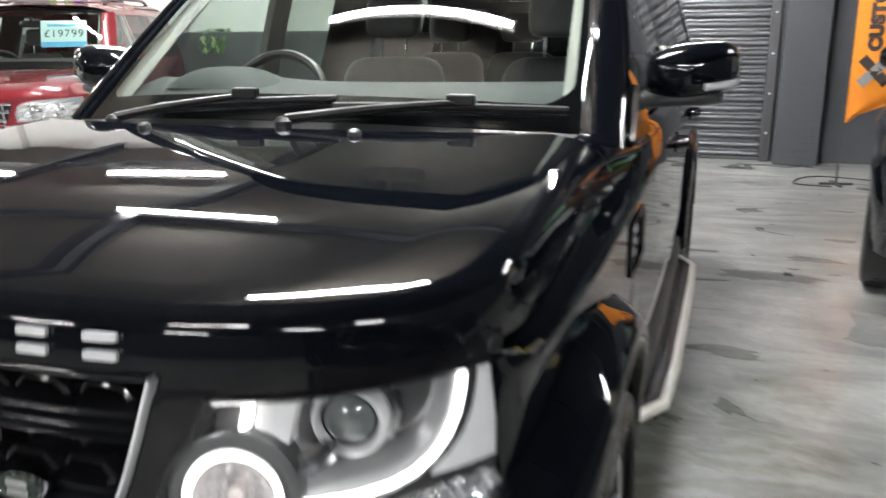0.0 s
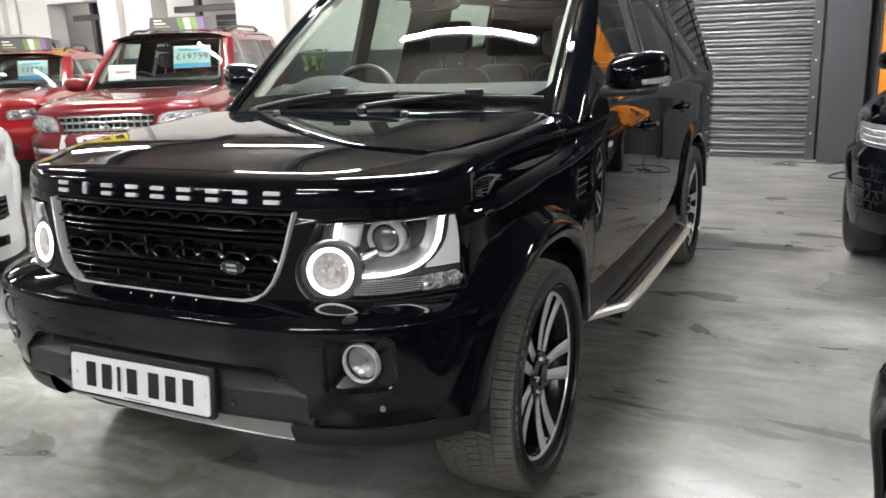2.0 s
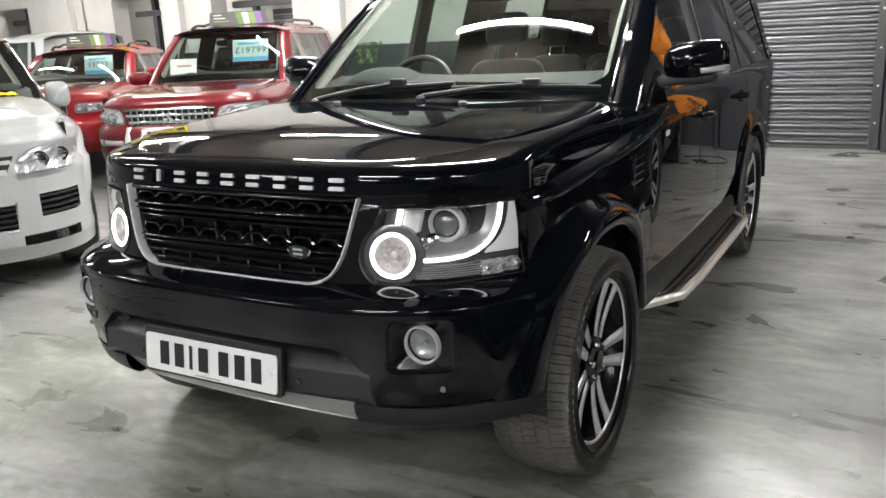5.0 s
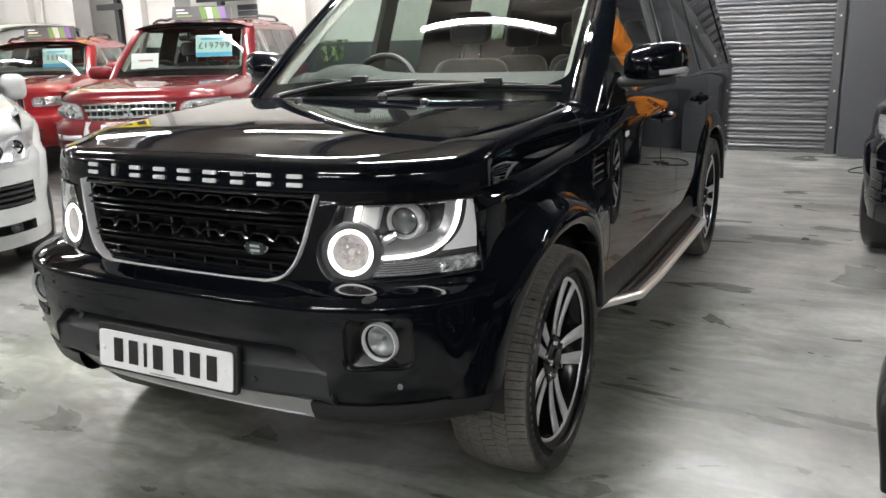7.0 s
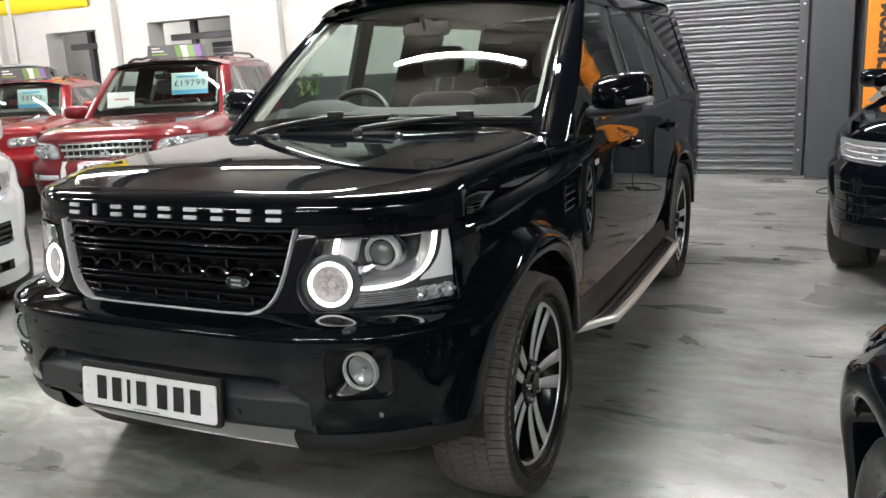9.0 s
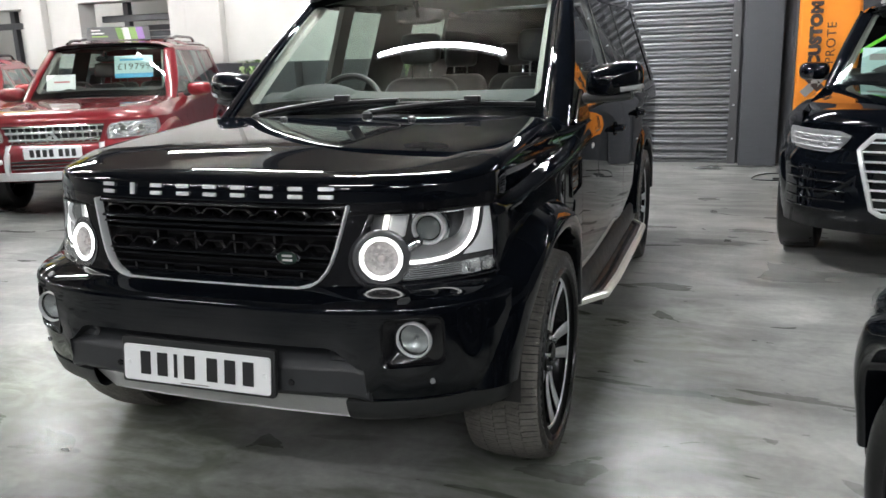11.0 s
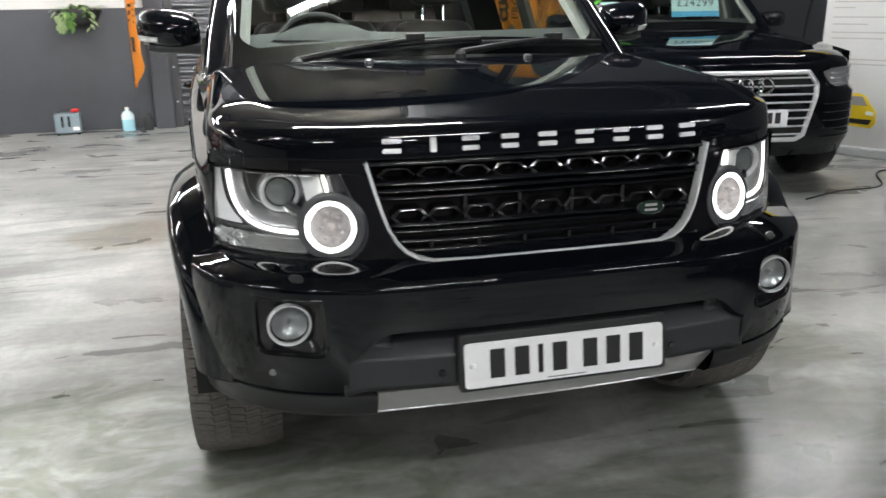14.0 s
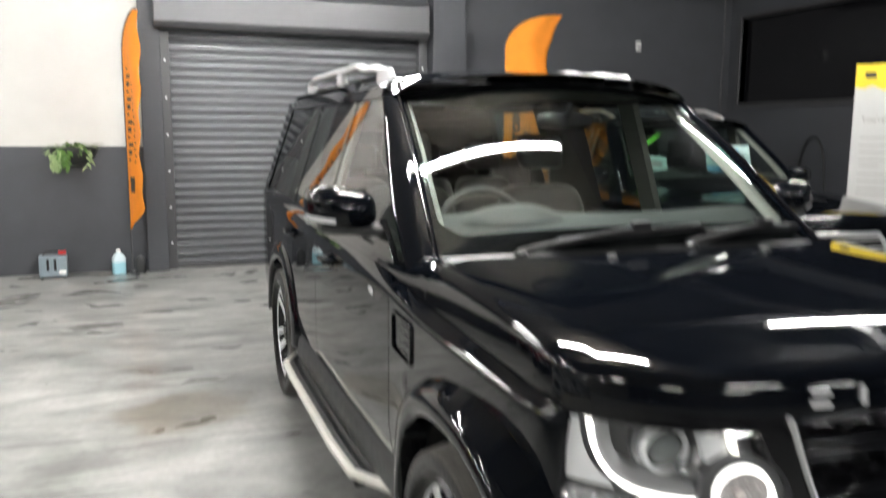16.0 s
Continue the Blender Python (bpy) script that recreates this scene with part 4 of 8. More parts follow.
        rows.append([Vector((u * w, yb - 0.10 * abs(u) ** 4, z)) for u in spread(-1, 1, 15)])
    Geo().grid(rows).part("tailgate", body, car)
    if seats:
        cabin(c, car)


def cabin(c, car):
    """Dashboard, wheel, seats, lining and mirror."""
    zd = c.ws0[4] - 0.01
    rows = []
    for y, z in ((c.ws0[1] + 0.03, zd - 0.01), (c.ws0[1] + 0.16, zd + 0.060), (c.ws0[1] + 0.42, zd + 0.110), (c.ws0[1] + 0.55, zd + 0.070), (c.ws0[1] + 0.58, zd - 0.20), (c.ws0[1] + 0.50, zd - 0.5)):
        rows.append([Vector((u * (c.ws0[0] - 0.015), y + 0.13 * u * u, z + 0.02 * math.exp(-((u + 0.5) / 0.25) ** 2) * (1 if z > zd - 0.1 else 0))) for u in spread(-1, 1, 21)])
    Geo().grid(rows).part("dashboard", DASH, car)
    hump = Geo().grid([[Vector((-0.38 + 0.21 * math.cos(a) * k, c.ws0[1] + 0.40 - 0.14 * math.sin(a) * k * 1.0, zd + 0.095 + 0.060 * (1 - k**2.5))) for a in spread(0, math.tau, 25)] for k in (0.05, 0.35, 0.6, 0.8, 0.92, 1.0)])
    hump.part("instrument_cowl", DASH, car)
    sx, sy, sz = -0.38, c.ws0[1] + 0.66, zd + 0.005
    tilt = radians(24)
    ring = [(sx + 0.19 * math.cos(a), sy + 0.19 * math.sin(a) * math.sin(tilt), sz + 0.19 * math.sin(a) * math.cos(tilt)) for a in [k / 32 * math.tau for k in range(32)]]
    sw = Geo().tube(ring, 0.016, 8, closed=True).part("steering_wheel", LEATHER, car, "black leather steering wheel")
    g = Geo()
    for a in (0.1, math.pi - 0.1, -math.pi / 2):
        g.tube([(sx, sy - 0.02, sz - 0.01), (sx + 0.185 * math.cos(a), sy + 0.185 * math.sin(a) * math.sin(tilt), sz + 0.185 * math.sin(a) * math.cos(tilt))], [0.03, 0.016], 8)
    g.lathe([(-0.03, 0.02), (-0.03, 0.06), (0.02, 0.075), (0.05, 0.05)], (sx, sy, sz), "y", 16)
    g.part("wheel_spokes", PLASTIC, sw)
    def cushion(x0, x1, y0, y1, z0, z1, lean, mat, name, parent, nx=8, nz=8):
        """A rounded, padded block; lean moves the top back."""
        g = Geo()
        pts = []
        for j in range(13):
            t = math.pi * j / 12
            rr = max(0.02, math.sin(t) ** 0.35)
            z = lerp(z0, z1, 0.5 - 0.5 * math.copysign(abs(math.cos(t)) ** 0.5, math.cos(t)))
            row = []
            for k in range(24):
                a = k / 24 * math.tau
                cx, cy = math.cos(a), math.sin(a)
                sx_ = math.copysign(abs(cx) ** 0.45, cx)
                sy_ = math.copysign(abs(cy) ** 0.6, cy)
                f = (z - z0) / max(1e-6, z1 - z0)
                row.append((lerp(x0, x1, 0.5 + 0.5 * sx_ * rr), lerp(y0, y1, 0.5 + 0.5 * sy_ * rr) + lean * f, z))
            pts.append(row)
        return g.grid(pts, close_v=True).part(name, mat, parent)
    yS = c.ws0[1] + 1.10
    for x in (-0.38, 0.38):
        seat = cushion(x - 0.25, x + 0.25, yS, yS + 0.5, 0.55, 0.78, 0, LEATHER, "seat", car)
        cushion(x - 0.25, x + 0.25, yS + 0.42, yS + 0.58, 0.70, zd + 0.13, 0.14, LEATHER, "backrest", seat)
        cushion(x - 0.13, x + 0.13, yS + 0.57, yS + 0.68, zd + 0.21, zd + 0.40, 0.03, LEATHER, "headrest", seat)
        for d in (-0.06, 0.06):
            Geo().tube([(x + d, yS + 0.62, zd + 0.08), (x + d, yS + 0.64, zd + 0.24)], 0.007, 8).part("headrest_post", CHROME, seat)
    bench = cushion(-0.66, 0.66, yS + 0.95, yS + 1.45, 0.55, 0.78, 0, LEATHER, "rear_seat", car)
    for x in (-0.42, 0.0, 0.42):
        cushion(x - 0.205, x + 0.205, yS + 1.35, yS + 1.50, 0.70, zd + 0.12, 0.12, LEATHER, "backrest", bench)
        cushion(x - 0.12, x + 0.12, yS + 1.50, yS + 1.60, zd + 0.17, zd + 0.33, 0.02, LEATHER, "headrest", bench)
        for d in (-0.05, 0.05):
            Geo().tube([(x + d, yS + 1.53, zd + 0.06), (x + d, yS + 1.55, zd + 0.2)], 0.007, 8).part("headrest_post", CHROME, bench)
    for s in (1, -1):
        for yb, half_w in ((c.pillars[0], 0.085), (c.pillars[1], 0.30)):
            g = Geo().grid([[c.pane(yb + d, z) + Vector((-o, 0, 0)) for d, o in ((-half_w, 0.012), (-half_w * 0.8, 0.035), (half_w * 0.8, 0.035), (half_w, 0.012))] for z in spread(c.belt1 - 0.02, c.roof_z - 0.09, 6)])
            (g if s > 0 else g.mirrored()).part("pillar_lining", CREAM if half_w < 0.2 else DASH, car, "inner pillar lining")
        g = Geo().grid([[c.pane(y, c.belt1 + z) + Vector((-0.07, 0, 0)) for y in spread(c.pillars[1] + 0.28, c.roof_rear - 0.05, 8)] for z in (-0.05, 0.12, 0.235)])
        (g if s > 0 else g.mirrored()).part("load_lining", LEATHER, car, "dark side of the load space")
    # lining and floor
    ys = spread(c.ws1[1] + 0.06, c.roof_rear - 0.05, 10)
    Geo().grid([[c.roof(u, y) + Vector((0, 0.03, -0.05)) for u in spread(-0.95, 0.95, 9)] for y in ys]).part("headlining", CREAM, car, "cream roof lining")
    Geo().box(-0.80, 0.80, c.ws0[1] + 0.3, c.L - 0.35, c.sill + 0.03, c.sill + 0.08).part("cabin_floor", UNDER, car, smooth=0)
    m = Geo()
    x0, ym, zm = 0.0, c.ws1[1] - 0.06, c.roof_z - 0.19
    m.grid([[(x0 + 0.125 * math.copysign(abs(math.cos(a)) ** 0.5, math.cos(a)) * k, ym + d, zm + 0.036 * math.copysign(abs(math.sin(a)) ** 0.6, math.sin(a)) * k) for a in [j / 20 * math.tau for j in range(20)]] for d, k in ((-0.03, 0.01), (-0.03, 0.7), (-0.012, 1.0), (0.004, 1.0), (0.004, 0.01))], close_v=True)
    m.tube([(0, ym - 0.02, zm), (0, ym - 0.05, zm + 0.07)], 0.014, 8)
    m.part("rear_view_mirror", RIM_BLACK, car, "black rear-view mirror")

# ---------- the black off-road car in the middle ----------
def rounded(pts, r, n=5):
    """Round the corners of a polygon."""
    out = []
    for i, p in enumerate(pts):
        p = Vector(p).to_2d()
        a, b = Vector(pts[i - 1]).to_2d(), Vector(pts[(i + 1) % len(pts)]).to_2d()
        ra = min(r, (a - p).length * 0.45, (b - p).length * 0.45)
        s, e = p + (a - p).normalized() * ra, p + (b - p).normalized() * ra
        for k in range(n + 1):
            t = k / n
            out.append(tuple((1 - t) ** 2 * s + 2 * t * (1 - t) * p + t * t * e))
    return out


def round_lamp(c, car, name, x, z, r, depth, label, ring=CHROME, lens=True, bulb=LAMP_BOWL):
    """A round lamp facing forward: ring, bowl, bulb and lens."""
    y = c.nose(x, z) + depth
    root = Geo().lathe([(0.006, r * 0.87), (-0.004, r * 0.89), (-0.008, r * 0.92), (-0.008, r * 0.96), (-0.004, r), (0.01, r)], (x, y, z), "y", 36).part(name, ring, car, label)
    Geo().lathe([(0.002, r * 0.88), (0.010, r * 0.85), (0.011, r * 0.80)], (x, y, z), "y", 30).part("well", GLOSS_BLACK, root)
    Geo().lathe([(0.010, r * 0.81), (0.018, r * 0.66), (0.028, r * 0.35), (0.031, 0.0)], (x, y, z), "y", 30).part("reflector", bulb, root, "bright lamp bowl")
    Geo().lathe([(0.04, r * 0.13), (0.020, r * 0.13), (0.014, r * 0.08), (0.013, 0.0)], (x, y, z), "y", 16).part("bulb", LAMP_BOWL, root)
    if lens:
        Geo().lathe([(-0.006, r * 0.82), (-0.010, r * 0.5), (-0.012, 0.0)], (x, y, z), "y", 30).part("lens", CLEAR, root, "clear lens").visible_shadow = False
    return root


C = BoxCar(pillars=(2.60, 3.42), wing=0.812, flare=0.022, flare_width=0.10, hood_rear=1.135, hood_rear_z=1.19)
suv = thing("off_road_car", Matrix(), "glossy black off-road car with lit ring lamps on the floor", "car")
shell(C, suv, BLACK_PAINT, rear_glass=SMOKED)

# bumper: upper band all across, cheeks beside the lower grille
FACE = [(0.466, 0.020), (0.49, 0.0105), (0.52, 0.003), (0.55, -0.002), (0.60, -0.0065), (0.655, -0.009), (0.69, -0.009), (0.72, -0.0065)]
SHELF = [(0.731, 0.0), (0.741, 0.012), (0.748, 0.035), (0.7525, 0.07), (0.756, 0.12), (0.7625, 0.225), (0.769, 0.35), (0.775, 0.495), (0.7805, 0.65), (0.7855, 0.82), (0.790, 1.0)]
SHELF_MID = SHELF[:5] + [(0.759, 0.19), (0.762, 0.28), (0.7655, 0.40), (0.770, 0.55), (0.776, 0.72), (0.783, 0.88), (0.790, 1.0)]


def along(knots, z):
    for (z0, v0), (z1, v1) in zip(knots, knots[1:]):
        if z <= z1:
            return lerp(v0, v1, max(0.0, (z - z0) / (z1 - z0)))
    return knots[-1][1]


def bumper_y(x, z):
    """Upright face, a tight crease, then a shelf that runs back to the lamps."""
    base = C.nose(x, 0.70)
    back = lerp(along(SHELF_MID, z), along(SHELF, z), step(0.34, 0.45, abs(x)))
    return base + along(FACE, z) + back * (C.nose(x, 0.80) - base + 0.012)


FOG_RING = mat_new("fog_ring", (0.82, 0.83, 0.84), 0.25, 0.5)
FOG_BOWL = mat_new("fog_bowl", (0.30, 0.315, 0.32), 0.16, 0.6)
FOG_X0, FOG_X1, FOG_Z0, FOG_Z1 = 0.575, 0.742, 0.575, 0.722
MOUTH = 0.635
xs = sorted(set([round(v, 4) for v in spread(0, 0.40, 7)] + [0.425, 0.45, 0.47, 0.49, 0.51, 0.53, FOG_X0, 0.62, 0.66, 0.70, FOG_X1] + [round(C.W * math.sin(a), 4) for a in spread(0.96, math.pi / 2 - 0.14, 12)]))
xs = [x for x in xs if x < 0.875] + [0.884]
zs = [0.466, 0.472, 0.49, 0.52, 0.55, FOG_Z0, 0.60, MOUTH, 0.655, 0.675, 0.69, 0.705, FOG_Z1, 0.731, 0.736, 0.741, 0.745, 0.748, 0.7505, 0.7525, 0.7545, 0.756, 0.759, 0.7625, 0.766, 0.769, 0.772, 0.775, 0.778, 0.7805, 0.783, 0.7855, 0.788, 0.790]


def cut(i, j):
    x, z = 0.5 * (xs[j] + xs[j + 1]), 0.5 * (zs[i] + zs[i + 1])
    if FOG_X0 < x < FOG_X1 and FOG_Z0 < z < FOG_Z1:
        return True
    return z < MOUTH and x < 0.53


def drawn_in(x, z):
    """The bumper's top edge draws in towards the lamp at the corners."""
    return x - 0.048 * max(0.0, (z - 0.758) / 0.032) * step(0.68, 0.884, x)


def bent(x, z):
    """Rounds the upper corners of the opening for the lower panel."""
    fall = 0.065 * step(0.41, 0.53, x) ** 1.5 * step(0.575, 0.53, x)
    return z - fall * step(0.70, MOUTH, z) * step(0.50, 0.56, z)


g = Geo().grid([[Vector((drawn_in(x, z), bumper_y(x, z), bent(x, z))) for x in xs] for z in zs], skip=cut).both()
bumper = g.part("front_bumper", BLACK_PAINT, suv, smooth=50)
for s in (1, -1):
    pocket = Geo()
    ring_a = rounded([(FOG_X0, FOG_Z0), (FOG_X1, FOG_Z0), (FOG_X1, FOG_Z1), (FOG_X0, FOG_Z1)], 0.03)
    hole = [p for p in ((FOG_X0, FOG_Z0), (FOG_X1, FOG_Z0), (FOG_X1, FOG_Z1), (FOG_X0, FOG_Z1)) for _ in range(6)]
    Geo().grid([[Vector((s * x, bumper_y(x, z) - 0.0005, z)) for x, z in hole], [Vector((s * x, bumper_y(x, z) - 0.001, z)) for x, z in ring_a]], close_v=True).part("pocket_corner", BLACK_PAINT, bumper, smooth=0)
    rim_line = [math.atan2(z - 0.65, x - 0.658) for x, z in ring_a]
    rows = [[Vector((s * lerp(x, 0.658, k), bumper_y(lerp(x, 0.658, k), lerp(z, 0.65, k)) + d, lerp(z, 0.65, k))) for x, z in ring_a] for k, d in ((0.0, -0.0015), (0.03, -0.001), (0.07, 0.003), (0.09, 0.012), (0.14, 0.014))]
    rows.append([Vector((s * (0.658 + 0.050 * math.cos(a)), C.nose(0.658, 0.65) + 0.024, 0.65 + 0.050 * math.sin(a))) for a in rim_line])
    pocket.grid(rows, close_v=True).part("fog_lamp_pocket", RIM_BLACK, bumper, "satin black lamp pocket", smooth=35)
    round_lamp(C, suv, "fog_lamp", s * 0.658, 0.650, 0.053, 0.013, "round fog lamp with a chrome ring", FOG_RING, bulb=FOG_BOWL)
    lip = [p for p in ring_a if p[1] < 0.64]
    lip = sorted(lip, key=lambda p: math.atan2(p[1] - 0.65, p[0] - 0.658))
    Geo().tube([(s * x, bumper_y(x, z) - 0.002, z) for x, z in lip], 0.003, 6).part("pocket_lip", BLACK_PAINT, bumper, "glossy lower lip of the pocket")
    for x, z in ((0.705, 0.525),):
        y = bumper_y(x, z)
        Geo().lathe([(0.0, 0.009), (-0.003, 0.008), (-0.004, 0.0)], (s * x, y - 0.001, z), "y", 14).part("parking_sensor", DARK_SILVER, bumper)
    rows = []
    for k in (-1, -0.5, 0.0, 0.5, 1):
        row = []
        for u in spread(-1, 1, 11):
            x, z = 0.635 + 0.017 * u, 0.764 + 0.0055 * k * (1 - abs(u) ** 3) ** 0.5
            row.append(Vector((s * x, bumper_y(x, z) - 0.004, z + 0.003)))
        rows.append(row)
    Geo().grid(rows).part("washer_cover", SATIN, bumper, "small headlamp washer cover", thick=0.006)

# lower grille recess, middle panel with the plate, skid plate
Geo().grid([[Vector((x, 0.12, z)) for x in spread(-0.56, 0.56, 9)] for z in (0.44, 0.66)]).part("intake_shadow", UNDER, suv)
top = Geo().grid([[Vector((x, bumper_y(x, MOUTH) + d, bent(abs(x), MOUTH) + z)) for x in spread(-0.53, 0.53, 41)] for d, z in ((0.0, 0.0), (0.012, -0.004), (0.09, -0.02))])
top.part("intake_lip", PLASTIC, suv)
panel = Geo()
prow = []
for y, z in ((0.10, 0.622), (0.045, 0.600), (0.020, 0.580), (0.006, 0.565), (0.004, 0.492), (0.018, 0.476), (0.06, 0.471)):
    prow.append([Vector((x, y + 0.16 * x * x, z - 0.012 * step(0.50, 0.54, abs(x)))) for x in spread(-0.54, 0.54, 25)])
panel.grid(prow)
for end in (0, -1):
    panel.f.append(tuple(k * 25 + (24 if end else 0) for k in range(7)))
low_panel = panel.part("lower_panel", SATIN, suv, "satin grey-black lower bumper panel", smooth=28, bevel=0.004)
for s in (-1, 1):
    Geo().grid([[Vector((s * x, y + 0.14 * x * x, z)) for x in spread(0.42, 0.53, 6)] for y, z in ((0.035, 0.625), (0.045, 0.60), (0.03, 0.588))]).part("intake_block", SATIN, suv, thick=0.004)
    Geo().lathe([(0, 0.010), (-0.004, 0.009), (-0.004, 0.0)], (s * 0.307, 0.017, 0.522), "y", 12).part("parking_sensor", GLOSS_BLACK, low_panel)
plate = thing("number_plate", Matrix(), "white number plate with dark bars on the bumper", "number plate")
outline = rounded([(-0.26, 0.4905), (0.26, 0.4905), (0.26, 0.6015), (-0.26, 0.6015)], 0.012)
tiltm = lambda x, z: -0.012 - 0.13 * (0.6015 - z) + 0.03 * x * x
Geo().prism(outline, lambda a, b, d: (a, tiltm(a, b) + d, b), 0.004).part("plate_sheet", PLATE, plate, smooth=0)
for k, (x, w) in enumerate(((-0.178, 0.037), (-0.116, 0.037), (-0.068, 0.012), (-0.018, 0.037), (0.062, 0.037), (0.124, 0.037), (0.186, 0.037))):
    Geo().box(x - w / 2, x + w / 2, -0.0012, 0, 0.512, 0.584).part("bar", INK, plate, smooth=0).matrix_basis = Matrix.Translation((0, tiltm(x, 0.548) - 0.0003, 0)) @ Matrix.Translation((0, 0, 0.548)) @ pose(0, 0, 0, -7.4) @ Matrix.Translation((0, 0, -0.548))
Geo().box(-0.05, 0.05, -0.001, 0, 0.4965, 0.4995).part("small_print", CLOTH_GREY, plate, smooth=0).matrix_basis = Matrix.Translation((0, tiltm(0, 0.498) - 0.0006, 0))
for x in (-0.24, 0.24):
    Geo().lathe([(0, 0.008), (-0.003, 0.006), (-0.004, 0)], (x, tiltm(x, 0.55), 0.546), "y", 12).part("screw_cap", PLATE, plate)
Geo().prism(rounded([(-0.272, 0.480), (0.272, 0.480), (0.272, 0.622), (-0.272, 0.622)], 0.012), lambda a, b, d: (a, tiltm(a, b) + 0.0055 + d, b), 0.016).part("plate_plinth", PLASTIC, suv, "black plate holder", smooth=30, bevel=0.003)
SKID = grain(mat_new("skid_metal", (0.74, 0.74, 0.75), 0.40, 0.55), 160, 0.08, 0.08, 0.0)
rows = []
for y, z, w in ((0.060, 0.472, 0.462), (0.046, 0.466, 0.464), (0.050, 0.460, 0.465), (0.112, 0.384, 0.466), (0.122, 0.376, 0.466), (0.24, 0.368, 0.466)):
    rows.append([Vector((x, y + 0.14 * x * x, z - 0.03 * x * x)) for x in spread(-w, w, 21)])
skid = Geo().grid(rows).part("skid_plate", SKID, suv, "brushed grey skid plate under the bumper", smooth=30)
Geo().tube([p + Vector((0, -0.002, 0.003)) for p in rows[4]], 0.0045, 6).part("skid_edge", BRIGHT, skid, "bright folded lower edge")
low = Geo().grid([[Vector((x, C.nose(x, 0.4) + dy, z)) for x in spread(0.46, 0.884, 22)] for dy, z in ((0.05, 0.470), (0.024, 0.467), (0.018, 0.462), (0.022, 0.440), (0.036, 0.408), (0.062, 0.388), (0.3, 0.372))]).both()
low.grid([[Vector((x, 0.11 + 0.14 * x * x + dy, z)) for x in spread(-0.47, 0.47, 21)] for dy, z in ((0.03, 0.43), (0.06, 0.40), (0.25, 0.372))])
low.part("chin", PLASTIC, suv, "satin black plastic chin")
for s in (1, -1):
    Geo().tube([(s * x, bumper_y(x, 0.467) - 0.001, 0.468) for x in spread(0.53, 0.884, 24)], 0.0035, 6).part("bumper_edge", BLACK_PAINT, bumper, "rolled glossy lower edge")

# upper face: black panels, grille and its bright frame
GR = [(1.021, 0.452), (0.95, 0.434), (0.90, 0.420), (0.86, 0.406), (0.83, 0.390), (0.805, 0.368), (0.789, 0.340), (0.781, 0.30)]
def grille_w(z):
    return through_points(sorted([(z_, x_) for z_, x_ in GR]), z)
def lamp_inner(z):
    """Inner edge of the headlamp: it follows the ring below, then runs up at a slant."""
    if z < 0.935:
        return 0.541 - math.sqrt(max(0.0, 0.088**2 - (z - 0.866) ** 2))
    return lerp(0.486, 0.512, (z - 0.935) / 0.061)


LAMP_TOP = 0.996
for s in (1, -1):
    rows = []
    for z in spread(0.765, 1.032, 34):
        a = grille_w(min(1.02, max(z, 0.781))) if z >= 0.781 else 0.0
        b = lamp_inner(z) if 0.785 < z < LAMP_TOP else 0.815
        rows.append([Vector((s * x, C.nose(x, z) + (0.002 if z < LAMP_TOP else 0.006), z)) for x in spread(a, max(a + 0.01, b), 20)])
    Geo().grid(rows).part("face_panel", GLOSS_BLACK, suv, "gloss black panel beside the grille")
Geo().grid([[Vector((x, C.nose(x, z) + d, z)) for x in spread(-0.832, 0.832, 41)] for d, z in ((0.020, 0.797), (0.010, 0.786))]).part("bumper_shelf", BLACK_PAINT, suv)
back = Geo().grid([[Vector((x, C.nose(x, z) + 0.075, z)) for x in spread(-0.46, 0.46, 15)] for z in (0.76, 1.02)])
grille = back.part("grille", UNDER, suv, "black honeycomb grille in a bright frame")
GRILLE_BLACK = grain(mat_new("grille_black", (0.008, 0.0085, 0.010), 0.09), 120, 0.15, 0.02, 0.0)


def bar(z0, z1, depth0, depth1, mat=GRILLE_BLACK, name="grille_bar", inset=0.006):
    w = grille_w(0.5 * (z0 + z1)) - inset
    xs_ = spread(-w, w, 25)
    h = z1 - z0
    prof = ((depth1, z0), (depth0 + 0.003, z0), (depth0, z0 + 0.25 * h), (depth0 + 0.0005, z0 + 0.5 * h), (depth0 + 0.003, z0 + 0.78 * h), (depth0 + 0.008, z0 + 0.94 * h), (depth0 + 0.014, z1), (depth1, z1))
    rows = [[Vector((x, C.nose(x, z) + d, z)) for x in xs_] for d, z in prof]
    return Geo().grid(rows).part(name, mat, grille, smooth=60)
bar(1.008, 1.024, 0.006, 0.05)
bar(0.962, 0.972, 0.006, 0.05)
bar(0.944, 0.952, 0.010, 0.05)
bar(0.926, 0.932, 0.018, 0.05)
bar(0.862, 0.869, 0.010, 0.05)
bar(0.847, 0.853, 0.012, 0.05)
bar(0.822, 0.828, 0.014, 0.05)
bar(0.800, 0.806, 0.016, 0.05)
def hex_cell(x, z, w, h, y):
    g = Geo()
    o = [(-w, 0), (-w * 0.55, h), (w * 0.55, h), (w, 0), (w * 0.55, -h), (-w * 0.55, -h)]
    rows = []
    for k, d in ((1.0, 0.05), (1.0, 0.0), (0.80, -0.003), (0.74, 0.012), (0.74, 0.05)):
        rows.append([(x + a * k, y + d, z + b * (k if k == 1 else k * 0.95)) for a, b in o])
    return g.grid(rows, close_v=True)
for z, h in ((0.986, 0.017), (0.886, 0.020)):
    w = grille_w(z) - 0.02
    n = 9
    for k in range(n):
        x = lerp(-w + 0.045, w - 0.045, k / (n - 1))
        hex_cell(x, z, 0.047, h, C.nose(x, z) + 0.016).part("grille_cell", GLOSS_BLACK, grille, smooth=30)
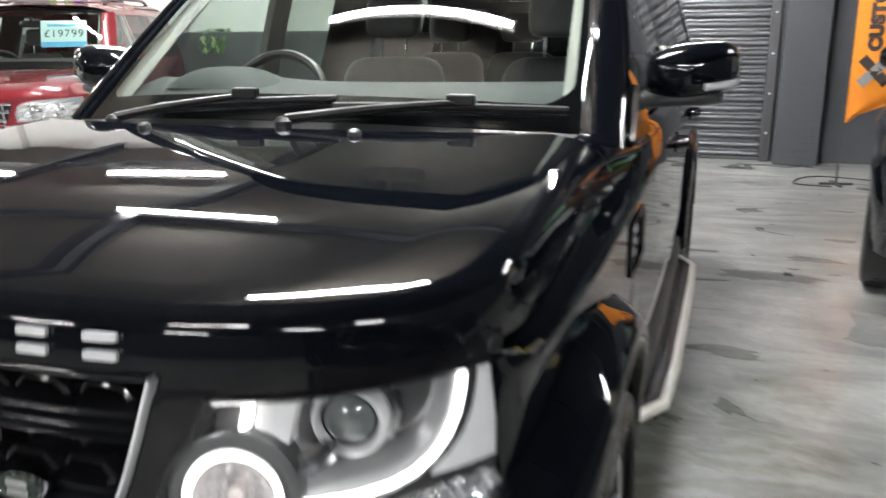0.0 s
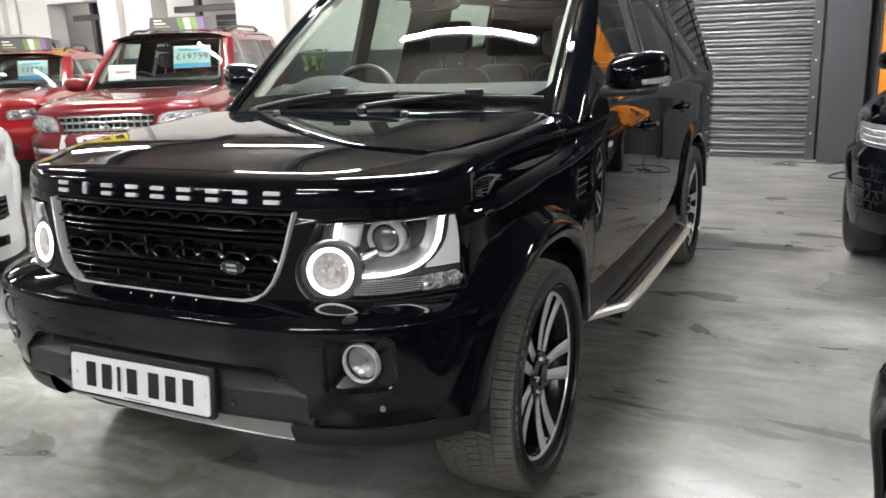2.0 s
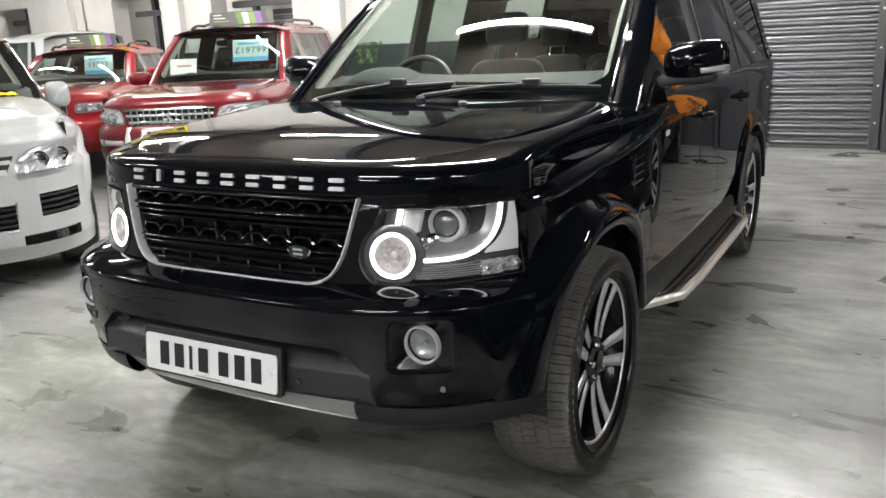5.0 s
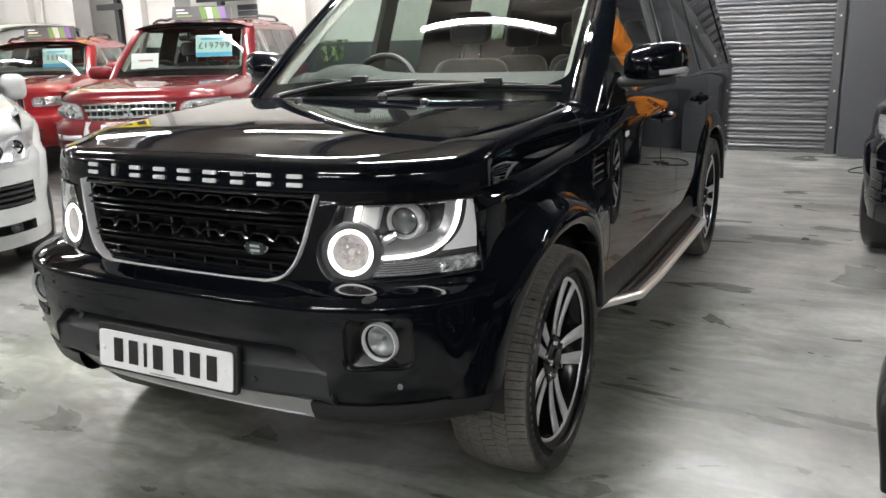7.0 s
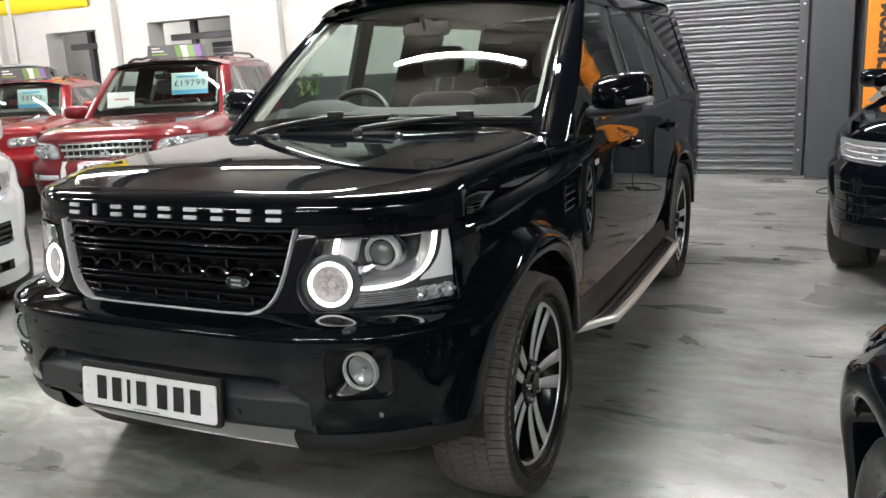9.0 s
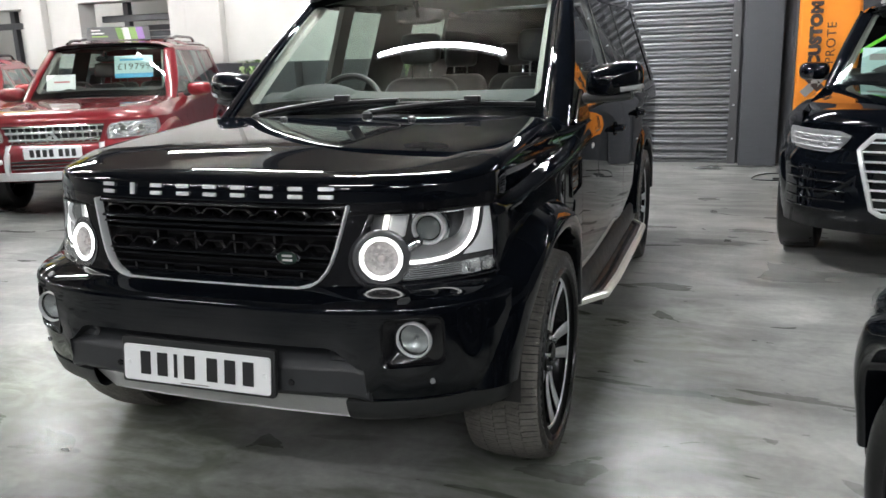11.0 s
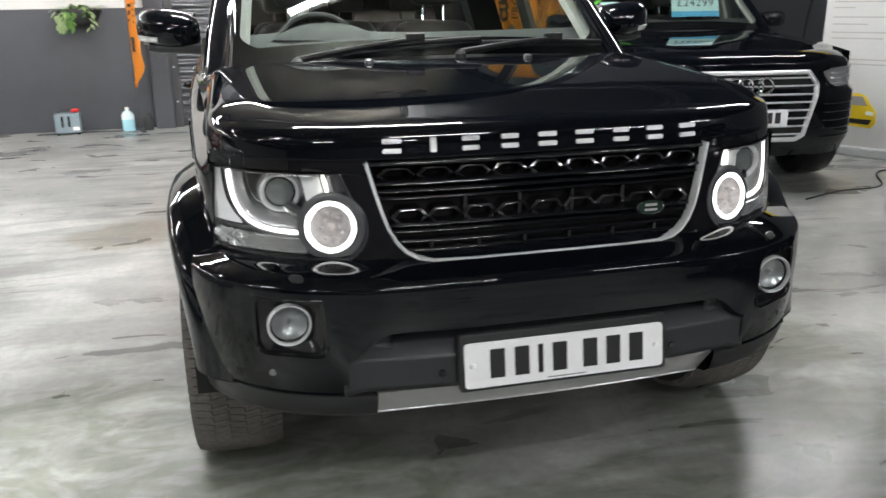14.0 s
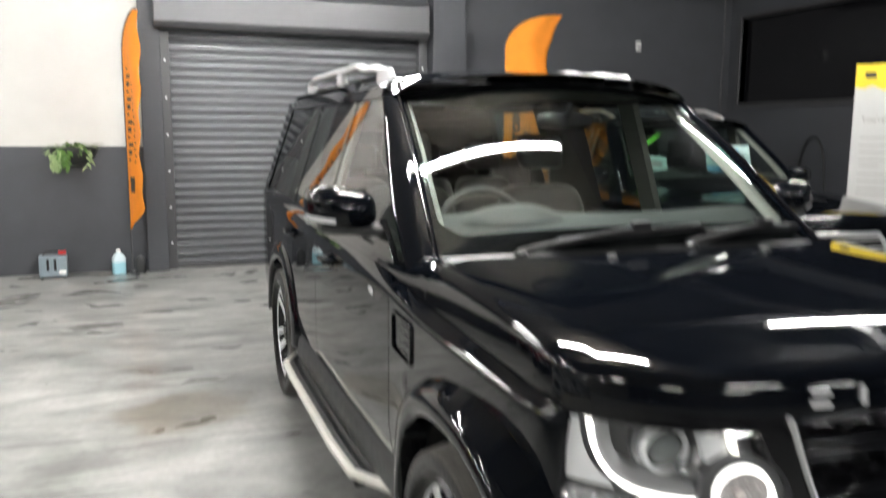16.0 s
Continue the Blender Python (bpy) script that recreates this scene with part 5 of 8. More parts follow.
for x in (-0.21, -0.07, 0.07, 0.21):
    Geo().box(x - 0.004, x + 0.004, C.nose(x, 0.9) + 0.02, C.nose(x, 0.9) + 0.06, 0.869, 0.926).part("grille_rib", GLOSS_BLACK, grille, smooth=0)
for x in (-0.3, -0.18, -0.06, 0.06, 0.18, 0.3):
    Geo().box(x - 0.004, x + 0.004, C.nose(x, 0.8) + 0.02, C.nose(x, 0.8) + 0.05, 0.785, 0.822).part("grille_rib", GLOSS_BLACK, grille, smooth=0)
path = [(x, z) for z, x in GR] + [(x, 0.7795) for x in (0.2, 0.1, 0.0)]
path = path + [(-x, z) for x, z in path[-2::-1]]
fr = Geo()
rows = []
for i, (x, z) in enumerate(path):
    a, b = path[max(0, i - 1)], path[min(len(path) - 1, i + 1)]
    t = Vector((b[0] - a[0], b[1] - a[1])).normalized()
    nn = Vector((-t.y, t.x))
    rows.append([Vector((x + nn.x * w, C.nose(x, z) + d, z + nn.y * w)) for w, d in ((-0.0036, 0.02), (-0.004, -0.008), (-0.002, -0.011), (0.002, -0.011), (0.004, -0.008), (0.0036, 0.02))])
fr.grid(rows).part("grille_frame", BRIGHT, grille, "satin silver grille frame", smooth=50)
bx, bz = 0.272, 0.872
by = C.nose(bx, bz) - 0.010
badge = Geo().grid([[(bx + 0.040 * k * math.cos(a), by - d, bz + 0.021 * k * math.sin(a)) for a in [j / 28 * math.tau for j in range(28)]] for k, d in ((1.0, -0.01), (1.0, 0.004), (0.92, 0.008), (0.86, 0.006))], close_v=True).part("badge", CHROME, grille, "oval chrome-edged badge")
Geo().grid([[(bx + 0.0345 * k * math.cos(a), by - 0.0062, bz + 0.018 * k * math.sin(a)) for a in [j / 24 * math.tau for j in range(24)]] for k in (1, 0.5, 0.01)], close_v=True).part("badge_face", mat_new("badge_green", (0.008, 0.022, 0.016), 0.25), badge)
for dz in (0.006, -0.007):
    Geo().box(bx - 0.017, bx + 0.017, by - 0.0075, by - 0.0064, bz + dz - 0.0035, bz + dz + 0.0035).part("badge_bar", CHROME, badge, smooth=0)

# nine bright plain shapes along the bonnet's edge
def emblem(w):
    """A plain flat shape of two short bars."""
    g = Geo()
    if w < 0.03:
        return g.prism(rounded([(-w / 2, -0.018), (w / 2, -0.018), (w / 2, 0.018), (-w / 2, 0.018)], 0.003, 2), lambda a, b, d: (a, d, b), 0.006)
    for z in (-0.0115, 0.0115):
        g.prism(rounded([(-w / 2, z - 0.0058), (w / 2, z - 0.0058), (w / 2, z + 0.0058), (-w / 2, z + 0.0058)], 0.004, 2), lambda a, b, d: (a, d, b), 0.006)
    return g


emblems = [(-0.388, 0.050), (-0.289, 0.016), (-0.197, 0.046), (-0.098, 0.048), (0.0, 0.052), (0.098, 0.052), (0.197, 0.046), (0.291, 0.050), (0.388, 0.052)]
for x, w in emblems:
    ob = emblem(w * 0.9).part("bonnet_emblem", BRIGHT, suv, "small bright metal shape", smooth=30)
    turn = math.degrees(math.atan2(C.nose(x + 0.02, 1.05) - C.nose(x - 0.02, 1.05), 0.04))
    ob.matrix_basis = Matrix.Translation((x, C.nose(x, 1.05) - 0.0065, 1.058)) @ pose(0, 0, 0, -9, 0, turn)

# headlamps
LAMP_GREY = mat_new("lamp_housing", (0.34, 0.34, 0.345), 0.28, 0.4)
LAMP_PALE = grain(mat_new("lamp_flank", (0.84, 0.85, 0.86), 0.35), 40, 0.08, 0.1, 0.1, distance=0.002)
FROST = grain(mat_new("frosted_bowl", (0.52, 0.495, 0.49), 0.3, 0.0), 70, 0.35, 0.1, 0.4, distance=0.004)


LAMP_BLACK = mat_new("lamp_black", (0.022, 0.022, 0.025), 0.16)
LAMP_SMOKE = mat_new("lamp_smoke", (0.13, 0.13, 0.135), 0.2, 0.5)


def headlamp(s):
    lamp = new("headlamp")
    lamp.parent = suv
    lamp["label"] = "headlamp with a lit ring and a lit bar"
    N = lambda x, z, d=0.0: Vector((s * x, C.nose(x, z) + d, z))
    low, high = 0.788, LAMP_TOP - 0.001
    zs_ = spread(low, high, 18)
    outer = lambda z: lerp(0.828, 0.808, (z - low) / 0.2)
    Geo().grid([[N(x, z, 0.001) for x in spread(lamp_inner(z), outer(z), 24)] for z in zs_]).part("lens", CLEAR, lamp, "clear lamp cover").visible_shadow = False
    Geo().grid([[N(x, z, 0.10) for x in spread(lamp_inner(z) - 0.005, outer(z), 16)] for z in zs_]).part("housing", LAMP_SMOKE, lamp, "dark grey lamp housing")
    loop = [(lamp_inner(z), z) for z in zs_] + [(x, high) for x in spread(0.53, 0.79, 10)] + [(outer(z), z) for z in zs_[::-1]] + [(x, low) for x in spread(0.81, 0.56, 10)]
    rim = Geo().grid([[N(x, z, 0.0) for x, z in loop], [N(lerp(x, 0.66, 0.012), lerp(z, 0.89, 0.016), -0.001) for x, z in loop], [N(lerp(x, 0.66, 0.022), lerp(z, 0.89, 0.03), 0.010) for x, z in loop], [N(lerp(x, 0.66, 0.022), lerp(z, 0.89, 0.03), 0.10) for x, z in loop]], close_v=True)
    rim.part("bezel", LAMP_BLACK, lamp, "dark lamp edge", smooth=40)
    # thin chrome tube stands in for the highlight along the cover's top
    Geo().tube([N(x, high - 0.005, 0.003) for x in spread(0.52, 0.79, 24)], 0.0013, 6).part("lens_edge", CHROME, lamp, "thin chrome line for the highlight on the upper lens edge")

    # outer pale flank with its dark sill
    bar_x = [(0.864, 0.729), (0.880, 0.747), (0.902, 0.760), (0.928, 0.768), (0.958, 0.772), (0.988, 0.773)]
    Geo().grid([[N(x, z, 0.010 + 0.1 * (0.813 - x)) for x in spread(along(bar_x, z) + 0.018, outer(z) - 0.004, 5)] for z in spread(0.857, 0.988, 12)]).part("flank", LAMP_PALE, lamp, "pale reflector flank")
    Geo().grid([[N(x, z, d) for x in spread(0.735, 0.818, 8)] for d, z in ((0.06, 0.856), (0.022, 0.852), (0.020, 0.843), (0.06, 0.838))]).part("flank_sill", LAMP_SMOKE, lamp, smooth=30)

    # lower clear strip: fine ribs, then faceted cups towards the side
    ribs = Geo()
    for k in range(6):
        z = 0.800 + 0.0062 * k
        ribs.grid([[N(x, z + dz, d) for x in spread(0.600, 0.742, 12)] for d, dz in ((0.030, 0.0), (0.010, 0.0012), (0.010, 0.0042), (0.030, 0.0052))])
    ribs.part("indicator_reflector", LAMP_CRYSTAL, lamp, "ribbed clear indicator strip", smooth=25)
    rnd = random.Random(5)
    Geo().grid([[N(x, z, 0.030 - rnd.uniform(0, 0.020)) for x in spread(0.742, 0.822, 11)] for z in spread(0.797, 0.838, 6)]).part("corner_reflector", LAMP_CRYSTAL, lamp, "broken clear facets", smooth=0)
    for k, x in enumerate((0.752, 0.780, 0.806)):
        gem = Geo().lathe([(0.030, 0.017), (0.012, 0.016), (0.002, 0.009), (0.010, 0.0)], (0, 0, 0), "y", 6)
        gem.moved(Matrix.Translation((s * x, C.nose(x, 0.82) + 0.010, 0.817)) @ Matrix.Rotation(0.5 * k, 4, "Y")).part("facet", LAMP_CRYSTAL, lamp, "clear faceted lamp cup", smooth=0)

    # ring, turned outwards with the face
    cx, cz = 0.541, 0.866
    turned = Matrix.Translation((s * cx, C.nose(cx, cz) + 0.012, cz)) @ Matrix.Rotation(s * radians(17), 4, "Z") @ Matrix.Rotation(radians(-7), 4, "X")

    def spun(prof, n, m=turned):
        return Geo().lathe(prof, (0, 0, 0), "y", n).moved(m)

    spun([(0.0, 0.0605), (-0.005, 0.0595), (-0.006, 0.0565), (-0.003, 0.0530), (0.002, 0.0520)], 56).part("ring_light", DRL, lamp, "glowing white ring")
    spun([(0.0, 0.0615), (-0.002, 0.0635), (-0.002, 0.0655), (0.004, 0.067)], 56).part("ring_edge", CHROME, lamp, "thin chrome ring edge")
    spun([(0.004, 0.067), (0.002, 0.074), (0.006, 0.084), (0.05, 0.086)], 56).part("ring_surround", LAMP_SMOKE, lamp, "smoky ring surround")
    spun([(0.001, 0.0520), (0.012, 0.046), (0.026, 0.024), (0.030, 0.0)], 36).part("main_beam_bowl", FROST, lamp, "bright main-beam bowl")
    spun([(0.03, 0.011), (0.008, 0.010), (0.005, 0.0)], 14).part("bulb", mat_new("bulb_cap", (0.60, 0.55, 0.53), 0.25), lamp)
    for k in range(9):
        a, q = 2.4 * k, 0.016 + 0.0026 * k
        bead = Geo().lathe([(0.012, 0.006), (0.004, 0.0045), (0.002, 0.0)], (q * math.cos(a), 0.008, q * math.sin(a)), "y", 5).moved(turned)
        bead.part("bowl_facet", FROST, lamp, smooth=0)

    # L-shaped light bar with a dark edge outside and a grey wall behind
    pts = [(0.773, 0.988), (0.772, 0.958), (0.768, 0.928), (0.760, 0.902), (0.747, 0.880), (0.729, 0.864), (0.706, 0.854), (0.67, 0.8485), (0.63, 0.847), (0.596, 0.847)]
    bar_rows, edge_rows, wall_rows = [], [], []
    for i, (x, z) in enumerate(pts):
        a, b = pts[max(0, i - 1)], pts[min(len(pts) - 1, i + 1)]
        d_ = Vector((b[0] - a[0], b[1] - a[1])).normalized()
        nn = Vector((-d_.y, d_.x))
        w = 0.0043
        bar_rows.append([N(x + nn.x * k, z + nn.y * k, d) for k, d in ((-w, 0.036), (-w, 0.026), (-0.4 * w, 0.020), (0.4 * w, 0.020), (w, 0.026), (w, 0.036))])
        edge_rows.append([N(x + nn.x * k, z + nn.y * k, d) for k, d in ((w, 0.03), (w + 0.002, 0.021), (w + 0.010, 0.024), (w + 0.011, 0.06))])
        wall_rows.append([N(x + nn.x * k, z + nn.y * k, d) for k, d in ((-w, 0.03), (-w - 0.010, 0.032), (-w - 0.030, 0.050), (-w - 0.040, 0.098))])
    side = sum((r[3] - r[0]).dot(Vector((s, 0, -1))) for r in edge_rows)
    if side < 0:
        edge_rows, wall_rows = wall_rows, edge_rows
    Geo().grid(bar_rows).part("light_bar", DRL, lamp, "glowing white bar", smooth=60)
    Geo().grid(edge_rows).part("bar_edge", LAMP_SMOKE, lamp, "smoky outer bar edge", smooth=40)
    Geo().grid(wall_rows).part("bar_wall", LAMP_GREY, lamp, "grey inner wall of the bar", smooth=60)

    # upright strip over the ring, with reflectors on both sides
    def upright(name, x0, x1, d, material, label="", slant=0.012):
        g = Geo().grid([[N(lerp(x0, x1, u) + slant * (z - 0.92) / 0.07, z, d + e) for u, e in ((0, 0.02), (0.0, 0.004), (0.25, 0.0), (0.75, 0.0), (1, 0.004), (1, 0.02))] for z in spread(0.922, 0.990, 5)])
        return g.part(name, material, lamp, label, smooth=50)

    upright("side_light", 0.5330, 0.5415, 0.024, DRL_DIM, "warm lit vertical strip")
    upright("side_reflector", 0.500, 0.530, 0.034, LAMP_SMOKE)
    upright("side_reflector", 0.546, 0.590, 0.036, LAMP_PALE, "pale side reflector")

    # projector
    px, pz = 0.651, 0.938
    pm = Matrix.Translation((s * px, C.nose(px, pz) + 0.052, pz)) @ Matrix.Rotation(s * radians(10), 4, "Z")
    spun([(0.05, 0.0505), (0.0, 0.0505), (-0.006, 0.048), (-0.007, 0.044), (-0.003, 0.040), (0.004, 0.038)], 40, pm).part("projector_ring", BRIGHT, lamp, "bright projector ring")
    spun([(0.004, 0.0385), (0.016, 0.037), (0.016, 0.034)], 32, pm).part("projector_well", GLOSS_BLACK, lamp)
    spun([(0.014, 0.0365), (0.002, 0.034), (-0.007, 0.022), (-0.010, 0.010), (-0.0105, 0.0)], 32, pm).part("projector_lens", mat_new("lens_glass", (0.15, 0.165, 0.165), 0.04, 0.35, 1.0), lamp, "dark glass projector lens")
    spun([(0.016, 0.0505), (0.016, 0.055), (0.026, 0.056), (0.028, 0.061), (0.05, 0.063)], 40, pm).part("projector_shroud", LAMP_BOWL, lamp, "stepped chrome shroud", smooth=25)

    # chrome capsule between ring and projector
    cap = [N(0.588, 0.878, 0.056), N(0.598, 0.885, 0.044), N(0.620, 0.899, 0.044), N(0.630, 0.906, 0.048), N(0.634, 0.909, 0.056)]
    Geo().tube(cap, [0.012, 0.017, 0.018, 0.016, 0.008], 10).part("turn_lamp", LAMP_BOWL, lamp, "chrome turning lamp", smooth=25)
    for k in range(3):
        p = cap[1].lerp(cap[3], (k + 0.5) / 3)
        Geo().box(-0.003, 0.003, -0.017, 0.0, -0.010, 0.010, Matrix.Translation(p) @ Matrix.Rotation(-s * 0.55, 4, "Y")).part("turn_lamp_rib", LAMP_BOWL, lamp, smooth=0)
    return lamp


for s in (1, -1):
    headlamp(s)

for s in (1, -1):
    for y in (C.yf, C.yr):
        wheel(C.R, 0.255, 0.270, 5, True, "wheel", suv, (s * 0.812, y, C.R), s, BRIGHT, turn=radians(-27 if s > 0 else 30))

# cowl, wipers, washers
us = spread(-1, 1, 25)
rows = []
for t in spread(0, 1, 5):
    row = []
    for u in us:
        a = Vector((u * 0.80, C.hood_rear + 0.08 * u * u - 0.01, C.crown(0.8 * u, C.hood_rear + 0.08 * u * u) - 0.014))
        b = C.screen(u, -0.01) + Vector((0, 0.004, 0.004))
        p = a.lerp(b, t)
        p.z -= 0.03 * math.sin(math.pi * t)
        row.append(p)
    rows.append(row)
Geo().grid(rows).part("scuttle", PLASTIC, suv, "black plastic scuttle panel")
def on_screen(x, v, lift=0.0):
    w = lerp(C.ws0[0], C.ws1[0], v)
    return C.screen(x / w, v) + Vector((0, -lift * 0.6, lift * 0.8))
for px, jx, b0, b1 in ((-0.52, -0.09, -0.38, 0.16), (0.06, 0.47, 0.16, 0.71)):
    w = Geo().lathe([(-0.03, 0.022), (0.012, 0.022), (0.022, 0.012), (0.022, 0)], on_screen(px, -0.04, 0.02), "z", 14).part("wiper", PLASTIC, suv, "black wiper resting on the screen")
    arm = [on_screen(lerp(px, jx, t), lerp(-0.02, 0.060, t), 0.022 + 0.004 * math.sin(math.pi * t)) for t in spread(0, 1, 9)]
    Geo().tube(arm, [0.020, 0.019, 0.018, 0.017, 0.016, 0.015, 0.014, 0.013, 0.013], 8, squash=0.7).part("wiper_arm", WIPER, w)
    j = on_screen(jx, 0.060, 0.028)
    Geo().box(-0.035, 0.035, -0.014, 0.014, -0.012, 0.016, Matrix.Translation(j)).part("wiper_joint", WIPER, w, smooth=0, bevel=0.005)
    blade = [on_screen(lerp(b0, b1, t), lerp(0.030, 0.066, t) if px < 0 else lerp(0.040, 0.064, t), 0.012) for t in spread(0, 1, 14)]
    Geo().tube(blade, 0.014, 8, squash=0.8).part("wiper_blade", WIPER, w)
for s in (-1, 1):
    p = C.hood_point(s * 0.288, len(C.hood) - 1 + 0.93)
    Geo().grid([[(p.x + 0.016 * k * math.cos(a), p.y + 0.02 * k * math.sin(a), p.z + h) for a in [i / 14 * math.tau for i in range(14)]] for k, h in ((1, -0.005), (0.9, 0.008), (0.5, 0.014), (0.01, 0.015))], close_v=True).part("washer_jet", PLASTIC, suv)

# door mirrors
for s in (1, -1):
    rows = []
    cx, cy, cz = 0.982, 1.745, 1.288
    for d, k in ((-0.085, 0.02), (-0.083, 0.35), (-0.072, 0.66), (-0.045, 0.88), (-0.005, 0.99), (0.04, 1.0), (0.075, 0.97), (0.085, 0.94)):
        row = []
        for i in range(32):
            a = i / 32 * math.tau
            ca, sa = math.cos(a), math.sin(a)
            hx = 0.122 * k * math.copysign(abs(ca) ** 0.62, ca)
            hz = (0.082 if sa > 0 else 0.066) * k * math.copysign(abs(sa) ** 0.62, sa)
            row.append((s * (cx + hx), cy + d + 0.045 * max(0, hx) / 0.122, cz + hz + 0.012 * (hx / 0.122)))
        rows.append(row)
    mir = Geo().grid(rows, close_v=True).part("door_mirror", BLACK_PAINT, suv, "gloss black door mirror", smooth=50)
    Geo().grid([[(s * (cx + hx), cy + 0.086 + 0.045 * max(0, hx) / 0.122, cz + hz) for hx in spread(-0.108, 0.108, 5)] for hz in (-0.055, 0.07)]).part("mirror_glass", CHROME, mir, "mirror glass", thick=0.003)
    strip = []
    for hz in (-0.046, -0.040, -0.032, -0.026):
        row = []
        for hx in spread(0.035, 0.119, 14):
            k = min(1.0, ((hx / 0.122) ** 3.23 + (-hz / 0.066) ** 3.23) ** (1 / 3.23))
            d = along(((0.02, -0.085), (0.35, -0.083), (0.66, -0.072), (0.88, -0.045), (0.99, -0.005), (1.0, 0.04)), k)
            row.append((s * (cx + hx + 0.003), cy + d - 0.004 + 0.045 * hx / 0.122, cz + hz + 0.012 * hx / 0.122))
        strip.append(row)
    Geo().grid(strip).part("mirror_indicator", LAMP_INSIDE, mir, "clear side indicator strip", thick=0.004)
    blade = Geo().grid([[(s * x, 1.742 + 0.035 * (x - 0.86) / 0.2 + ww * math.copysign(abs(math.cos(a)) ** 0.7, math.cos(a)), 1.216 + 0.010 * (x - 0.86) / 0.2 + hh * math.copysign(abs(math.sin(a)) ** 0.7, math.sin(a))) for a in [k / 20 * math.tau for k in range(20)]] for x, ww, hh in ((0.845, 0.085, 0.026), (0.88, 0.070, 0.021), (0.94, 0.062, 0.020), (1.02, 0.058, 0.022), (1.06, 0.045, 0.016), (1.066, 0.01, 0.004))], close_v=True)
    blade.part("mirror_arm", PLASTIC, mir, "flat black mirror foot")
    q = Geo().prism([(1.50, 1.135), (1.72, 1.135), (1.72, 1.26), (1.60, 1.20)], lambda y, z, d: (s * (C.pane(y, max(z, C.top(y))).x + 0.010 - d), y, z), 0.02)
    q.part("mirror_sail", GLOSS_BLACK, mir)

# running boards
for s in (1, -1):
    board = new("running_board")
    board.parent = suv
    board["label"] = "black ribbed running board with a pale metal edge"
    path = [(0.845, 1.50), (0.970, 1.70), (0.985, 2.0), (0.99, 2.9), (0.985, 3.18), (0.90, 3.33)]
    top = Geo()
    n = 40
    def edge(t):
        k = t * (len(path) - 1)
        i = min(len(path) - 2, int(k))
        return lerp(path[i][0], path[i + 1][0], k - i), lerp(path[i][1], path[i + 1][1], k - i)
    rows = []
    for k in range(n + 1):
        x, y = edge(k / n)
        line = []
        for j in range(17):
            t = j / 16
            xx = lerp(0.80, x - 0.012, t)
            line.append((s * xx, y, 0.338 + (0.007 if (j % 4) in (1, 2) and 1 < j < 15 else 0.0)))
        rows.append([(s * 0.80, y, 0.30)] + line + [(s * (x - 0.012), y, 0.31)])
    top.grid(rows).part("tread", PLASTIC, board, "black ribbed rubber tread", smooth=25)
    rail = [edge(k / n) for k in range(n + 1)]
    rr = []
    for i, (x, y) in enumerate(rail):
        rr.append([(s * (x + a), y, z) for a, z in ((-0.016, 0.322), (0.010, 0.317), (0.015, 0.324), (0.014, 0.340), (0.004, 0.349), (-0.014, 0.349))])
    g = Geo().grid(rr, close_v=True)
    g.f.append(tuple(range(6)))
    g.f.append(tuple(len(g.v) - 1 - k for k in range(6)))
    g.part("edge_rail", mat_new("pale_rail", (0.80, 0.79, 0.73), 0.35, 0.3), board, "pale anodised edge rail", smooth=40)
    for y in (1.75, 2.45, 3.1):
        Geo().box(0.60, 0.95, y - 0.03, y + 0.03, 0.27, 0.30).part("bracket", UNDER, board, smooth=0).matrix_basis = Matrix.Diagonal((s, 1, 1, 1))
    # sill cladding above the board
    ys = spread(1.25, 3.24, 30)
    sill = Geo().grid([[(s * (C.half(y, 0.5) + o), y, z) for o, z in ((-0.05, 0.36), (0.012, 0.375), (0.018, 0.42), (0.012, 0.475), (-0.004, 0.495))] for y in ys])
    sill.part("sill_cladding", PLASTIC, suv, "black plastic sill cladding")
    # mud flap behind the front wheel
    Geo().box(-0.12, 0.10, 0, 0.012, 0.17, 0.48).part("mud_flap", PLASTIC, suv, smooth=0, bevel=0.004).matrix_basis = Matrix.Translation((s * 0.81, C.yf + C.arch - 0.01, 0))

